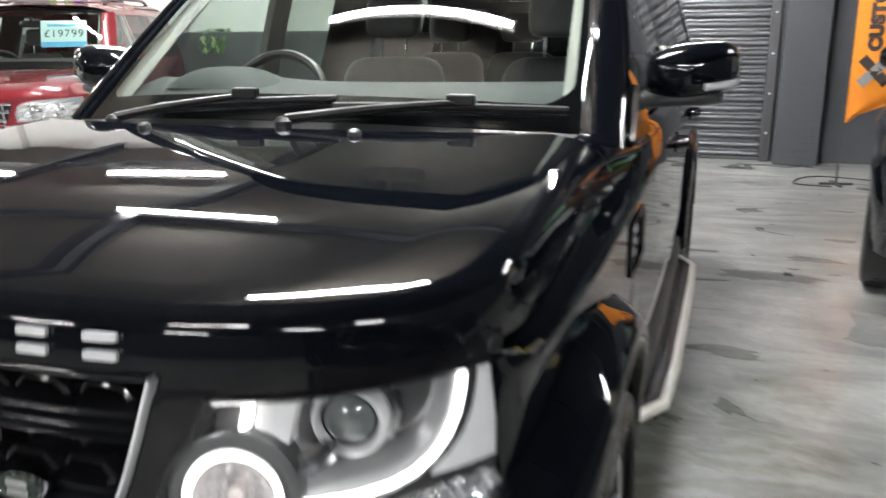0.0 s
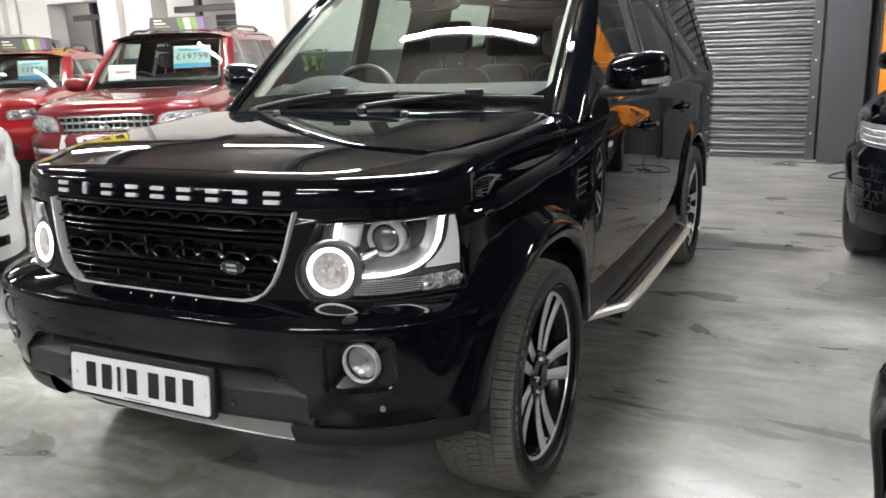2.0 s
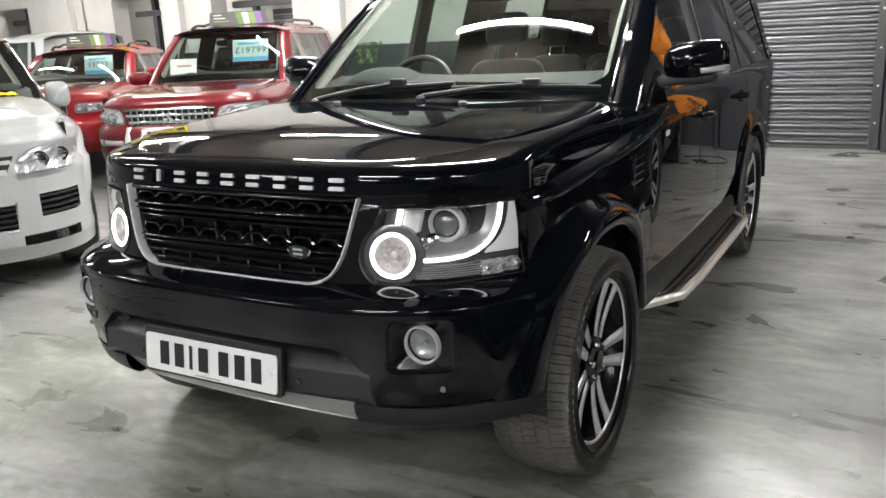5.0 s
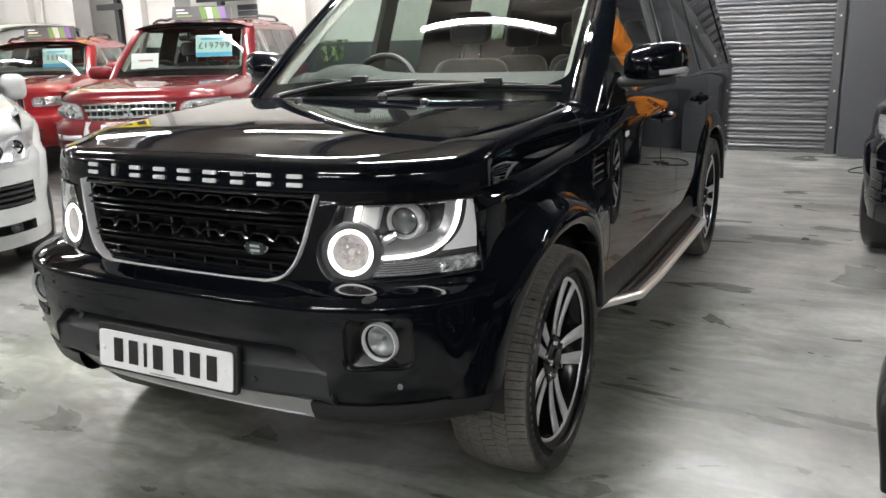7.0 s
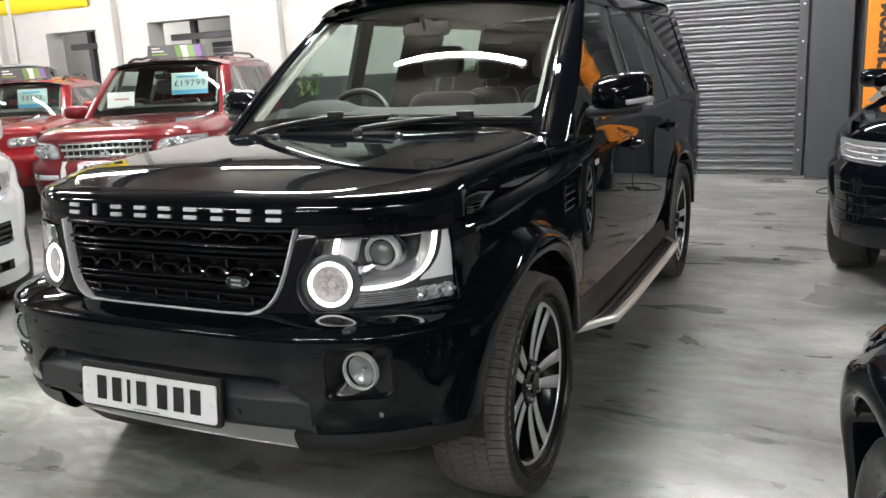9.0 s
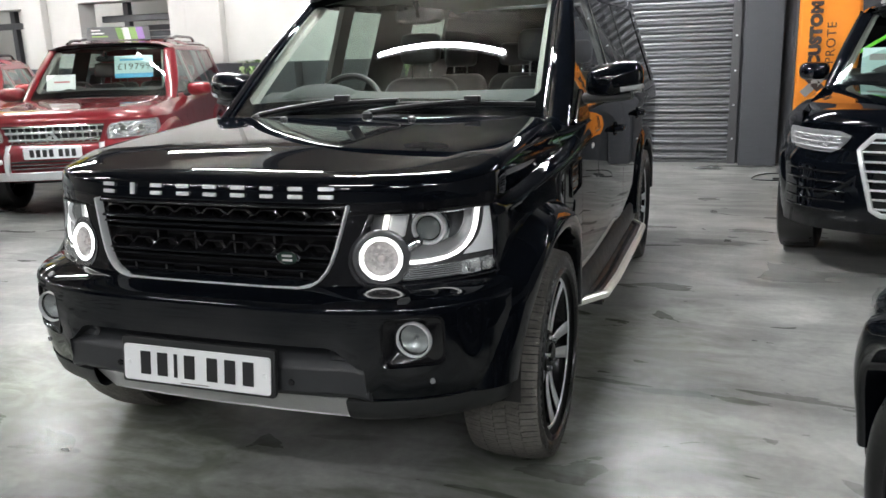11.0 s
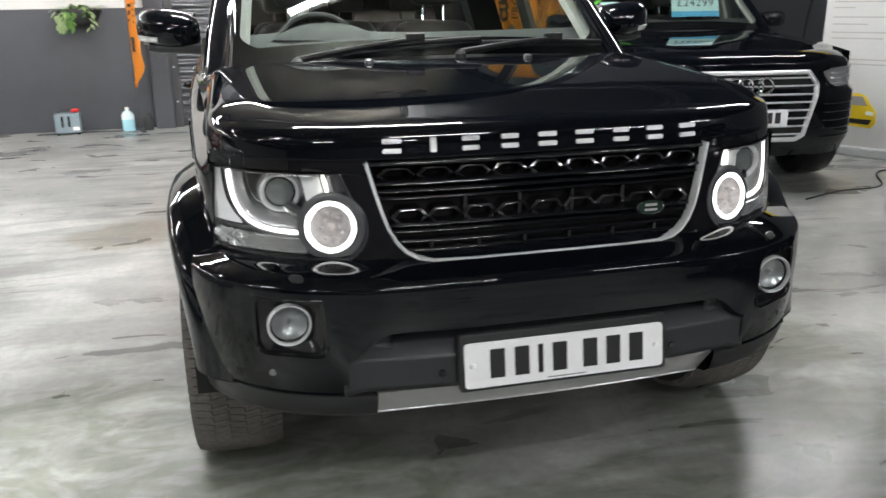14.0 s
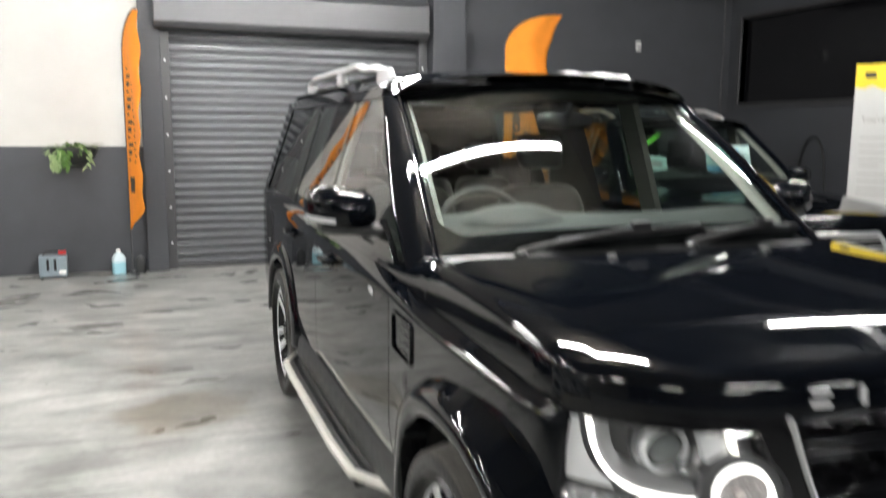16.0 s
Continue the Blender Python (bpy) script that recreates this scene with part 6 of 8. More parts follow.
# handles, vents, side details
for s in (1, -1):
    for y in (2.24, 3.20):
        p = C.side(y, 1.035)
        h = Geo().tube([(s * (p.x + 0.005), y - 0.085, 1.035), (s * (p.x + 0.035), y - 0.06, 1.037), (s * (p.x + 0.038), y, 1.038), (s * (p.x + 0.035), y + 0.06, 1.037), (s * (p.x + 0.005), y + 0.085, 1.035)], [0.012, 0.015, 0.015, 0.015, 0.012], 10).part("door_handle", BLACK_PAINT, suv, "black pull handle")
        Geo().grid([[(s * (p.x + 0.002 - 0.018 * (1 - k**2)), y + 0.05 * k * math.cos(a), 1.035 + 0.034 * k * math.sin(a)) for a in [i / 18 * math.tau for i in range(18)]] for k in (1.05, 0.8, 0.5, 0.02)], close_v=True).part("handle_cup", BLACK_PAINT, h)
    # wing vent with slats
    vy0, vy1, vz0, vz1 = 1.195, 1.375, 0.875, 1.0
    fr = rounded([(vy0, vz0 - 0.01), (vy1, vz0 + 0.01), (vy1, vz1 + 0.01), (vy0, vz1)], 0.02)
    vent = Geo()
    cyv, czv = 0.5 * (vy0 + vy1), 0.5 * (vz0 + vz1)
    vent.grid([[(s * (C.side(y, z).x + o), lerp(y, cyv, k), lerp(z, czv, k)) for y, z in fr] for o, k in ((-0.002, 0.0), (0.008, 0.02), (0.008, 0.10), (-0.012, 0.14), (-0.012, 0.99))], close_v=True)
    vent = vent.part("wing_vent", GLOSS_BLACK, suv, "black side vent with slats", smooth=40)
    for k in range(4):
        z = lerp(vz0 + 0.02, vz1 - 0.02, k / 3)
        Geo().box(0, 0.012, vy0 + 0.015, vy1 - 0.015, z - 0.006, z + 0.004).part("vent_slat", GLOSS_BLACK, vent, smooth=0, bevel=0.002).matrix_basis = Matrix.Translation((s * C.side(1.28, z).x - (0.012 if s < 0 else 0) - s * 0.010, 0, 0))
    p = C.side(1.62, 1.024)
    Geo().grid([[(s * (p.x + 0.006 * (1 - k**2) + 0.001), 1.62 + 0.03 * k * math.copysign(abs(math.cos(a)) ** 0.5, math.cos(a)), 1.024 + 0.012 * k * math.copysign(abs(math.sin(a)) ** 0.5, math.sin(a))) for a in [i / 20 * math.tau for i in range(20)]] for k in (1.0, 0.85, 0.4, 0.01)], close_v=True).part("side_repeater", LAMP_INSIDE, suv, "small clear side repeater")
    # roof rail
    ys = spread(2.42, 4.45, 26)
    top = lambda y: C.roof(0.87, y).z + 0.058 * min(1, 7 * min((y - 2.42) / 2.03, (4.45 - y) / 2.03)) ** 0.7 + 0.002
    r = Geo().tube([(s * 0.600, y, top(y)) for y in ys], [lerp(0.016, 0.026, min(1, 6 * min(y - 2.42, 4.45 - y))) for y in ys], 12, squash=0.8).part("roof_rail", RAIL, suv, "silver roof rail")
    for y, l_ in ((2.55, 0.13), (3.45, 0.06), (4.34, 0.11)):
        z = C.roof(0.87, y).z
        Geo().grid([[(s * 0.600 + 0.026 * k * math.cos(a), y + l_ * k2 * math.sin(a), z + h) for a in [i / 20 * math.tau for i in range(20)]] for k, k2, h in ((1.15, 1.0, -0.012), (1.0, 0.92, 0.02), (0.9, 0.7, 0.05), (0.2, 0.2, 0.055))], close_v=True).part("rail_foot", RAIL, r)
    # bright strip along the windscreen pillar
    Geo().tube([C.screen(1.0, v) + Vector((0.004, -0.016, 0.006)) if s > 0 else Vector((-C.screen(1.0, v).x - 0.004, C.screen(1.0, v).y - 0.016, C.screen(1.0, v).z + 0.006)) for v in spread(0.0, 1.0, 16)], 0.005, 6).part("pillar_strip", GLOSS_BLACK, suv)
Geo().tube([(0.30, 4.2, C.roof(0.43, 4.2).z), (0.30, 4.26, C.roof(0.43, 4.2).z + 0.06)], [0.03, 0.01], 8).part("roof_antenna", GLOSS_BLACK, suv)

# ---------- the other cars ----------
def heading(x, y, deg):
    return pose(x, y, 0, 0, 0, deg)


def simple_car(c, name, m, body, label, fa=SILVER, spokes=5, **kw):
    car = thing(name, m, label, "car")
    shell(c, car, body, **kw)
    for s in (1, -1):
        for y in (c.yf, c.yr):
            wheel(c.R, 0.25, c.R * 0.66, spokes, True, "wheel", car, (s * (c.W - 0.12), y, c.R), s, fa, detail=False)
    return car


def nose_skin(c, car, body, z0, z1, holes=(), rows=None):
    """The painted front of a car, with rectangular holes (x0, x1, z0, z1) on both sides."""
    w = c.W * 0.975
    xs_ = set(round(w * math.sin(a), 4) for a in spread(0, math.pi / 2, 21))
    zs_ = set(round(z, 4) for z in spread(z0, z1, 14))
    for a, b, lo, hi in holes:
        xs_ |= {round(a, 4), round(b, 4)}
        zs_ |= {round(lo, 4), round(hi, 4)}
    xs_ = sorted(xs_)
    xs_ = [-x for x in xs_[:0:-1]] + xs_
    zs_ = sorted(zs_)
    def skip(i, j):
        x, z = abs(0.5 * (xs_[j] + xs_[j + 1])), 0.5 * (zs_[i] + zs_[i + 1])
        return any(a < x < b and lo < z < hi for a, b, lo, hi in holes)
    return Geo().grid([[Vector((x, c.nose(x, z) + 0.08 * step(z0 + 0.12, z0, z), z)) for x in xs_] for z in zs_], skip=skip).part("front_bumper", body, car, smooth=50)


def rows_patch(c, rows, depth, nx=14, s=1):
    return Geo().grid([[Vector((s * x, c.nose(x, z) + depth, z)) for x in spread(x0, x1, nx)] for z, x0, x1 in rows])


def loop_frame(c, car, pts, width, proud, material, name, label="", closed=True):
    """A raised band along (x, z) points on the front."""
    rows = []
    n = len(pts)
    for i, (x, z) in enumerate(pts):
        a, b = (pts[i - 1], pts[(i + 1) % n]) if closed else (pts[max(0, i - 1)], pts[min(n - 1, i + 1)])
        t = Vector((b[0] - a[0], b[1] - a[1])).normalized()
        nn = Vector((-t.y, t.x)) * width / 2
        rows.append([Vector((x + nn.x * k, c.nose(x, z) + d, z + nn.y * k)) for k, d in ((-1, 0.02), (-1, -proud * 0.6), (-0.6, -proud), (0.6, -proud), (1, -proud * 0.6), (1, 0.02))])
    return Geo().grid(rows, close_u=closed).part(name, material, car, label, smooth=50)


def slats(c, parent, rows, n, height, depth, material, name="slat", back=None):
    """Dark recess filled with n bars between x limits that follow rows (z, x0, x1)."""
    if back:
        rows_patch(c, rows, depth + 0.03, 16).part("recess", back, parent)
    z0, z1 = rows[0][0], rows[-1][0]
    lo = sorted([(z, a) for z, a, b in rows])
    hi = sorted([(z, b) for z, a, b in rows])
    for k in range(n):
        z = lerp(z0, z1, (k + 0.5) / n)
        a, b = through_points(lo, z), through_points(hi, z)
        Geo().grid([[Vector((x, c.nose(x, z) + d, zz)) for x in spread(a, b, 17)] for d, zz in ((depth + 0.028, z - height / 2), (depth, z - height / 2), (depth - 0.004, z), (depth, z + height / 2), (depth + 0.028, z + height / 2))]).part(name, material, parent, smooth=30)


def head_lamp(c, car, rows, bulbs, s, inside=LAMP_CRYSTAL):
    """A clear-covered lamp on the front corner with reflector bowls."""
    lamp = rows_patch(c, rows, -0.004, 16, s).part("headlamp", LAMP_GREY, car, "unlit headlamp under a clear cover")
    mid = [(z, lerp(a, b, 0.05), lerp(a, b, 0.95)) for z, a, b in rows[1:-1]]
    rnd = random.Random(len(rows) * 31 + int(1000 * rows[0][1]))
    lo, hi = sorted((z, a) for z, a, b in mid), sorted((z, b) for z, a, b in mid)
    zz = spread(mid[0][0], mid[-1][0], 7)
    g = Geo().grid([[Vector((s * x, c.nose(x, z) - 0.006 - rnd.uniform(0, 0.016), z)) for x in spread(through_points(lo, z), through_points(hi, z), 15)] for z in zz])
    g.part("reflector", inside, lamp, "faceted chrome reflector", smooth=0)
    for x, z, r in bulbs:
        y = c.nose(x, z) - 0.026
        Geo().lathe([(0.02, r), (-0.004, r), (-0.006, r * 0.86), (0.004, r * 0.74), (-0.006, r * 0.4), (-0.008, 0.0)], (s * x, y, z), "y", 24).part("lamp_bowl", CHROME, lamp)
    rows_patch(c, rows, -0.038, 16, s).part("lens", CLEAR, lamp, "clear lamp cover").visible_shadow = False
    edge = [(a, z) for z, a, b in rows] + [(b, z) for z, a, b in rows[::-1]]
    g = Geo().grid([[Vector((s * x, c.nose(x, z) + d, z)) for x, z in edge] for d in (-0.002, -0.038)], close_v=True)
    g.part("lamp_edge", CLEAR, lamp).visible_shadow = False
    return lamp


def side_mirror(car, body, x, y, z, s, k=1.0, slim=1.0):
    rows = []
    for d, q in ((-0.085, 0.02), (-0.08, 0.4), (-0.06, 0.75), (-0.01, 0.98), (0.05, 1.0), (0.08, 0.95)):
        row = []
        for i in range(24):
            a = i / 24 * math.tau
            ca, sa = math.cos(a), math.sin(a)
            row.append((s * (x + 0.125 * k * slim * q * math.copysign(abs(ca) ** 0.6, ca)), y + d * k, z + 0.078 * k / slim**0.6 * q * math.copysign(abs(sa) ** 0.65, sa)))
        rows.append(row)
    m = Geo().grid(rows, close_v=True).part("door_mirror", body, car, "painted door mirror")
    Geo().grid([[(s * (x + a * 0.11 * k * slim), y + 0.082 * k, z + b * 0.065 * k) for a in (-1, 1)] for b in (-1, 1)]).part("mirror_glass", CHROME, m, thick=0.003)
    Geo().tube([(s * (x - 0.17 * k), y + 0.02, z - 0.06 * k), (s * (x - 0.09 * k), y, z - 0.05 * k)], [0.035, 0.028], 10).part("mirror_arm", PLASTIC, m)
    return m


def plate_with_bars(car, c, z, w=0.52, h=0.111, yoff=-0.02, name="number_plate"):
    y = c.nose(0, z) + yoff
    p = Geo().prism(rounded([(-w / 2, z - h / 2), (w / 2, z - h / 2), (w / 2, z + h / 2), (-w / 2, z + h / 2)], 0.01), lambda a, b, d: (a, y + d, b), 0.02).part(name, PLATE, car, "white number plate with dark bars", smooth=0)
    for k in range(7):
        x = (-0.185 + 0.058 * k + (0.028 if k > 3 else 0.0))
        Geo().box(x - 0.019, x + 0.019, y - 0.002, y, z - 0.037, z + 0.037).part("bar", INK, p, smooth=0)


def text_mesh(body, size, material, parent, m, name="writing"):
    """Letters in the built-in font, as a flat curve."""
    cu = bpy.data.curves.new(name, "FONT")
    cu.body, cu.size, cu.align_x, cu.align_y = body, size, "CENTER", "CENTER"
    cu.extrude = 0.0006
    cu.materials.append(material)
    ob = new(name, cu)
    ob.parent = parent
    ob.matrix_basis = m
    return ob


def price_sign(car_m, c, u, v, w, h, text, label):
    """A price card behind the windscreen; a thing of its own."""
    p = c.screen(u, v)
    m = car_m @ Matrix.Translation(p + Vector((0, 0.05, -0.03))) @ pose(0, 0, 0, 90 - 18)
    sign = thing("price_card", m, label, "price card")
    Geo().box(-w / 2, w / 2, -h / 2, h / 2, -0.004, 0.0).part("card", PALE, sign, "pale green card", smooth=0)
    Geo().box(-w / 2, w / 2, -h / 2, -h / 2 + h * 0.2, 0.0, 0.001).part("blue_band", CYAN, sign, "blue lower band", smooth=0)
    Geo().box(-w * 0.36, w * 0.25, h * 0.28, h * 0.36, 0.0, 0.001).part("small_print", CYAN, sign, smooth=0)
    if text:
        text_mesh(text, h * 0.40, CLOTH_INK, sign, pose(0, h * 0.0, 0.0015)).data.space_character = 1.15
    else:
        for k in range(5):
            Geo().box(-w * 0.36 + k * w * 0.15, -w * 0.28 + k * w * 0.15, -h * 0.12, h * 0.16, 0.0, 0.001).part("bar", CLOTH_GREY, sign, smooth=0)
    return sign


BOARD_DARK = mat_new("board_dark", (0.075, 0.075, 0.078), 0.4)
LIME_DULL = mat_new("dull_lime", (0.22, 0.36, 0.08), 0.5)


def roof_sign(m, label):
    """A coloured sales board standing on a car's roof."""
    t = thing("roof_board", m @ Matrix.Diagonal((0.84, 0.84, 0.84, 1)), label, "sign board", "sales boards on roofs")
    Geo().prism([(-0.44, 0.0), (0.44, 0.0), (0.42, 0.20), (-0.42, 0.20)], lambda a, b, d: (a, d + 0.12 * b, b), 0.012).part("board", BOARD_DARK, t, "dark grey printed board", smooth=0)
    cols = [((0.14, 0.26, 0.06), 0.02), ((0.62, 0.64, 0.60), 0.10), ((0.20, 0.33, 0.10), 0.20), ((0.24, 0.14, 0.36), 0.29)]
    for k, (col, x) in enumerate(cols):
        Geo().prism([(x - 0.02, 0.012), (x + 0.07, 0.012), (x + 0.04, 0.185), (x - 0.06, 0.185)], lambda a, b, d: (a, -0.0015 - d + 0.12 * b, b), 0.001).part("stripe", mat_new("board_print", col, 0.5), t, "slanting colour stripe", smooth=0)
    for k in range(3):
        Geo().box(-0.36, -0.14 - 0.05 * k, -0.003, -0.0015, 0.05 + 0.045 * k, 0.07 + 0.045 * k).part("bar", PAPER if k else LIME_DULL, t, smooth=0)
    for x in (-0.34, 0.34):
        Geo().box(x - 0.05, x + 0.05, -0.02, 0.12, -0.006, 0.01).part("foot", PLASTIC, t, smooth=0, bevel=0.003)
    return t


def roof_rails(c, car, material, x=0.56):
    for s in (1, -1):
        ys = spread(c.ws1[1] + 0.35, c.roof_rear - 0.25, 16)
        a, b = ys[0], ys[-1]
        Geo().tube([(s * x, y, c.roof(x / c.roofW, y).z + 0.05 * min(1, 8 * min(y - a, b - y) / (b - a)) ** 0.6) for y in ys], 0.018, 8).part("roof_rail", material, car, "roof rail")


# dark red car
c1 = Car(W=0.92, L=4.56, yf=0.86, yr=3.50, R=0.375, hoodW=0.80, wing=0.830, flare=0.03, roof_z=1.775, hood=[(0.0, 0.975), (-0.004, 0.99), (0.01, 1.02), (0.04, 1.05), (0.10, 1.075), (0.18, 1.09)], hood_rear=1.32, hood_rear_z=1.15,
         ws0=(0.74, 1.36, 1.50, 1.175, 1.145), ws1=(0.62, 2.05, 2.13, 1.745, 1.695), y0b=0.02, y0u=0.08)
m1 = heading(-4.45, 3.93, 25.0) @ Matrix.Diagonal((1, 1, 0.935, 1))
pj = simple_car(c1, "red_car", m1, RED_PAINT, "dark red off-road car with a price card in its windscreen", rear_glass=TINTED)
nose_skin(c1, pj, RED_PAINT, 0.40, 0.98)
gr = rows_patch(c1, [(0.775, -0.40, 0.40), (0.95, -0.46, 0.46)], -0.004, 20).part("grille", UNDER, pj, "dark grille with bright chrome bars")
for z, h in ((0.945, 0.022), (0.885, 0.030), (0.815, 0.030), (0.775, 0.016)):
    w = lerp(0.40, 0.46, (z - 0.775) / 0.175)
    Geo().grid([[Vector((x, c1.nose(x, z) + d, zz)) for x in spread(-w, w, 17)] for d, zz in ((0.0, z - h / 2), (-0.028, z - h / 2), (-0.034, z), (-0.028, z + h / 2), (0.0, z + h / 2))]).part("grille_bar", CHROME, gr, smooth=50)
for k in range(13):
    x = -0.39 + 0.065 * k
    Geo().box(x - 0.006, x + 0.006, c1.nose(x, 0.86) - 0.016, c1.nose(x, 0.86), 0.785, 0.94).part("grille_rib", DARK_SILVER, gr, smooth=0)
for a in (90, 210, 330):
    ra = radians(a)
    ob = Geo().prism([(0, 0.0), (0.022, 0.028), (0, 0.056), (-0.022, 0.028)], lambda p, q, d: (p, d, q), 0.01).part("emblem_lobe", CHROME, gr, smooth=0)
    ob.matrix_basis = Matrix.Translation((0, c1.nose(0, 0.86) - 0.05, 0.85)) @ Matrix.Rotation(ra - math.pi / 2, 4, "Y")
for s in (1, -1):
    head_lamp(c1, pj, [(0.775, 0.50, 0.84), (0.80, 0.475, 0.862), (0.86, 0.47, 0.868), (0.92, 0.49, 0.866), (0.95, 0.53, 0.862), (0.965, 0.62, 0.855)], [(0.60, 0.87, 0.065), (0.735, 0.87, 0.055)], s)
    rows_patch(c1, [(0.585, 0.50, 0.80), (0.60, 0.48, 0.82), (0.635, 0.49, 0.82)], -0.012, 12, s).part("fog_panel", SILVER, pj, "bright fog lamp panel", thick=0.01)
    round_lamp(c1, pj, "fog_lamp", s * 0.70, 0.612, 0.036, -0.02, "small round fog lamp")
    side_mirror(pj, RED_PAINT, 1.03, 1.78, 1.20, s, 1.05)
    loop_frame(c1, pj, [(s * 0.42, 0.77), (s * 0.43, 0.66), (s * 0.44, 0.56), (s * 0.44, 0.48)], 0.05, 0.03, SILVER, "bumper_leg", "silver bumper guard leg", closed=False)
rows_patch(c1, [(0.42, -0.58, 0.58), (0.44, -0.60, 0.60), (0.49, -0.60, 0.60), (0.50, -0.57, 0.57)], -0.022, 24).part("skid_bar", SILVER, pj, "silver lower bumper bar", thick=0.03)
slats(c1, pj, [(0.52, -0.40, 0.40), (0.62, -0.40, 0.40)], 3, 0.014, -0.02, PLASTIC, "intake_slat", UNDER)
plate_with_bars(pj, c1, 0.69, yoff=-0.045)
roof_rails(c1, pj, RIM_BLACK)
price_sign(m1, c1, 0.48, 0.58, 0.42, 0.27, "\u00a319799", "pale price card hung behind the red car's windscreen")
roof_sign(m1 @ Matrix.Translation((0.05, 2.35, c1.roof(0, 2.35).z)), "dark sales board with green and purple stripes")
docs = thing("paper_sheet", m1 @ Matrix.Translation(c1.screen(-0.62, 0.30) + Vector((0, 0.06, -0.02))) @ pose(0, 0, 0, 62, 0, 6), "white paper with red print behind glass", "paper")
Geo().box(-0.15, 0.15, -0.10, 0.10, -0.002, 0).part("sheet", PAPER, docs, smooth=0)
Geo().box(-0.07, 0.09, -0.005, 0.018, 0, 0.001).part("print", mat_new("faded_red_print", (0.55, 0.22, 0.22), 0.6), docs, smooth=0)

# bright red car
c2 = Car(W=0.95, L=4.25, yf=0.88, yr=3.35, R=0.37, hoodW=0.82, wing=0.850, roof_z=1.58, hood=[(0.0, 0.975), (-0.004, 0.99), (0.01, 1.02), (0.04, 1.045), (0.10, 1.065), (0.18, 1.075)], hood_rear=1.38, hood_rear_z=1.14,
         ws0=(0.76, 1.40, 1.56, 1.165, 1.135), ws1=(0.62, 2.16, 2.24, 1.555, 1.505), belt0=1.10, belt1=1.13)
m2 = heading(-6.75, 4.10, 34.5) @ Matrix.Diagonal((0.90, 0.90, 0.95, 1))
jp = simple_car(c2, "red_car", m2, RED_PAINT_B, "bright red off-road car with a slotted grille", rear_glass=TINTED)
nose_skin(c2, jp, RED_PAINT_B, 0.36, 0.98)
for k in range(7):
    x = -0.33 + 0.11 * k
    g = loop_frame(c2, jp, rounded([(x - 0.038, 0.77), (x + 0.038, 0.77), (x + 0.038, 0.93), (x - 0.038, 0.93)], 0.015, 3), 0.012, 0.014, CHROME, "grille_slot", "chrome-edged grille slot")
    rows_patch(c2, [(0.772, x - 0.036, x + 0.036), (0.928, x - 0.036, x + 0.036)], -0.006, 4).part("slot_mesh", UNDER, g)
for s in (1, -1):
    head_lamp(c2, jp, [(0.83, 0.48, 0.86), (0.85, 0.46, 0.89), (0.90, 0.46, 0.90), (0.93, 0.48, 0.89), (0.94, 0.52, 0.88)], [(0.58, 0.885, 0.045), (0.72, 0.885, 0.04)], s)
    round_lamp(c2, jp, "fog_lamp", s * 0.72, 0.60, 0.045, -0.01, "round fog lamp")
    side_mirror(jp, RED_PAINT_B, 1.06, 1.92, 1.20, s, 1.05)
slats(c2, jp, [(0.44, -0.55, 0.55), (0.58, -0.58, 0.58)], 4, 0.02, -0.012, PLASTIC, "intake_slat", UNDER)
plate_with_bars(jp, c2, 0.66, yoff=-0.03)
roof_rails(c2, jp, RIM_BLACK)
price_sign(m2, c2, 0.42, 0.55, 0.40, 0.26, "", "pale price card hung behind the bright red car's windscreen")
roof_sign(m2 @ Matrix.Translation((0.05, 2.45, c2.roof(0, 2.45).z)), "dark sales board with green and purple stripes")

# white car
c3 = Car(W=0.96, L=4.8, yf=0.92, yr=3.81, R=0.37, hoodW=0.83, wing=0.860, roof_z=1.57, hood=[(0.0, 0.88), (0.0, 0.90), (0.02, 0.935), (0.06, 0.96), (0.12, 0.985), (0.20, 1.0)], hood_rear=1.42, hood_rear_z=1.10,
         ws0=(0.78, 1.42, 1.66, 1.12, 1.085), ws1=(0.62, 2.45, 2.53, 1.55, 1.49), belt0=1.04, belt1=1.08, y0b=0.02, y0u=0.06, ycb=0.75, ycu=0.95)
m3 = heading(-3.02, 0.83, 60) @ Matrix.Diagonal((1, 1, 1.05, 1))
vw = simple_car(c3, "white_car", m3, WHITE_PAINT, "white off-road car parked on the concrete floor", rear_glass=TINTED, pillar=GLOSS_BLACK)
nose_skin(c3, vw, WHITE_PAINT, 0.22, 0.89, holes=((0.60, 0.84, 0.47, 0.60), (-0.01, 0.46, 0.42, 0.56), (0.48, 0.82, 0.315, 0.375)))
g = rows_patch(c3, [(0.73, -0.44, 0.44), (0.83, -0.50, 0.50)], -0.006, 20).part("grille", UNDER, vw, "black grille with chrome bars")
for z in (0.745, 0.795):
    w = lerp(0.44, 0.50, (z - 0.73) / 0.1)
    Geo().grid([[Vector((x, c3.nose(x, z) + d, zz)) for x in spread(-w, w, 17)] for d, zz in ((0.0, z - 0.016), (-0.022, z - 0.014), (-0.024, z), (-0.022, z + 0.014), (0.0, z + 0.016))]).part("grille_bar", SILVER, g, smooth=50)
Geo().lathe([(0.0, 0.075), (-0.035, 0.072), (-0.038, 0.062), (-0.03, 0.058), (-0.03, 0.0)], (0, c3.nose(0, 0.75), 0.75), "y", 30).part("round_emblem", CHROME, g)
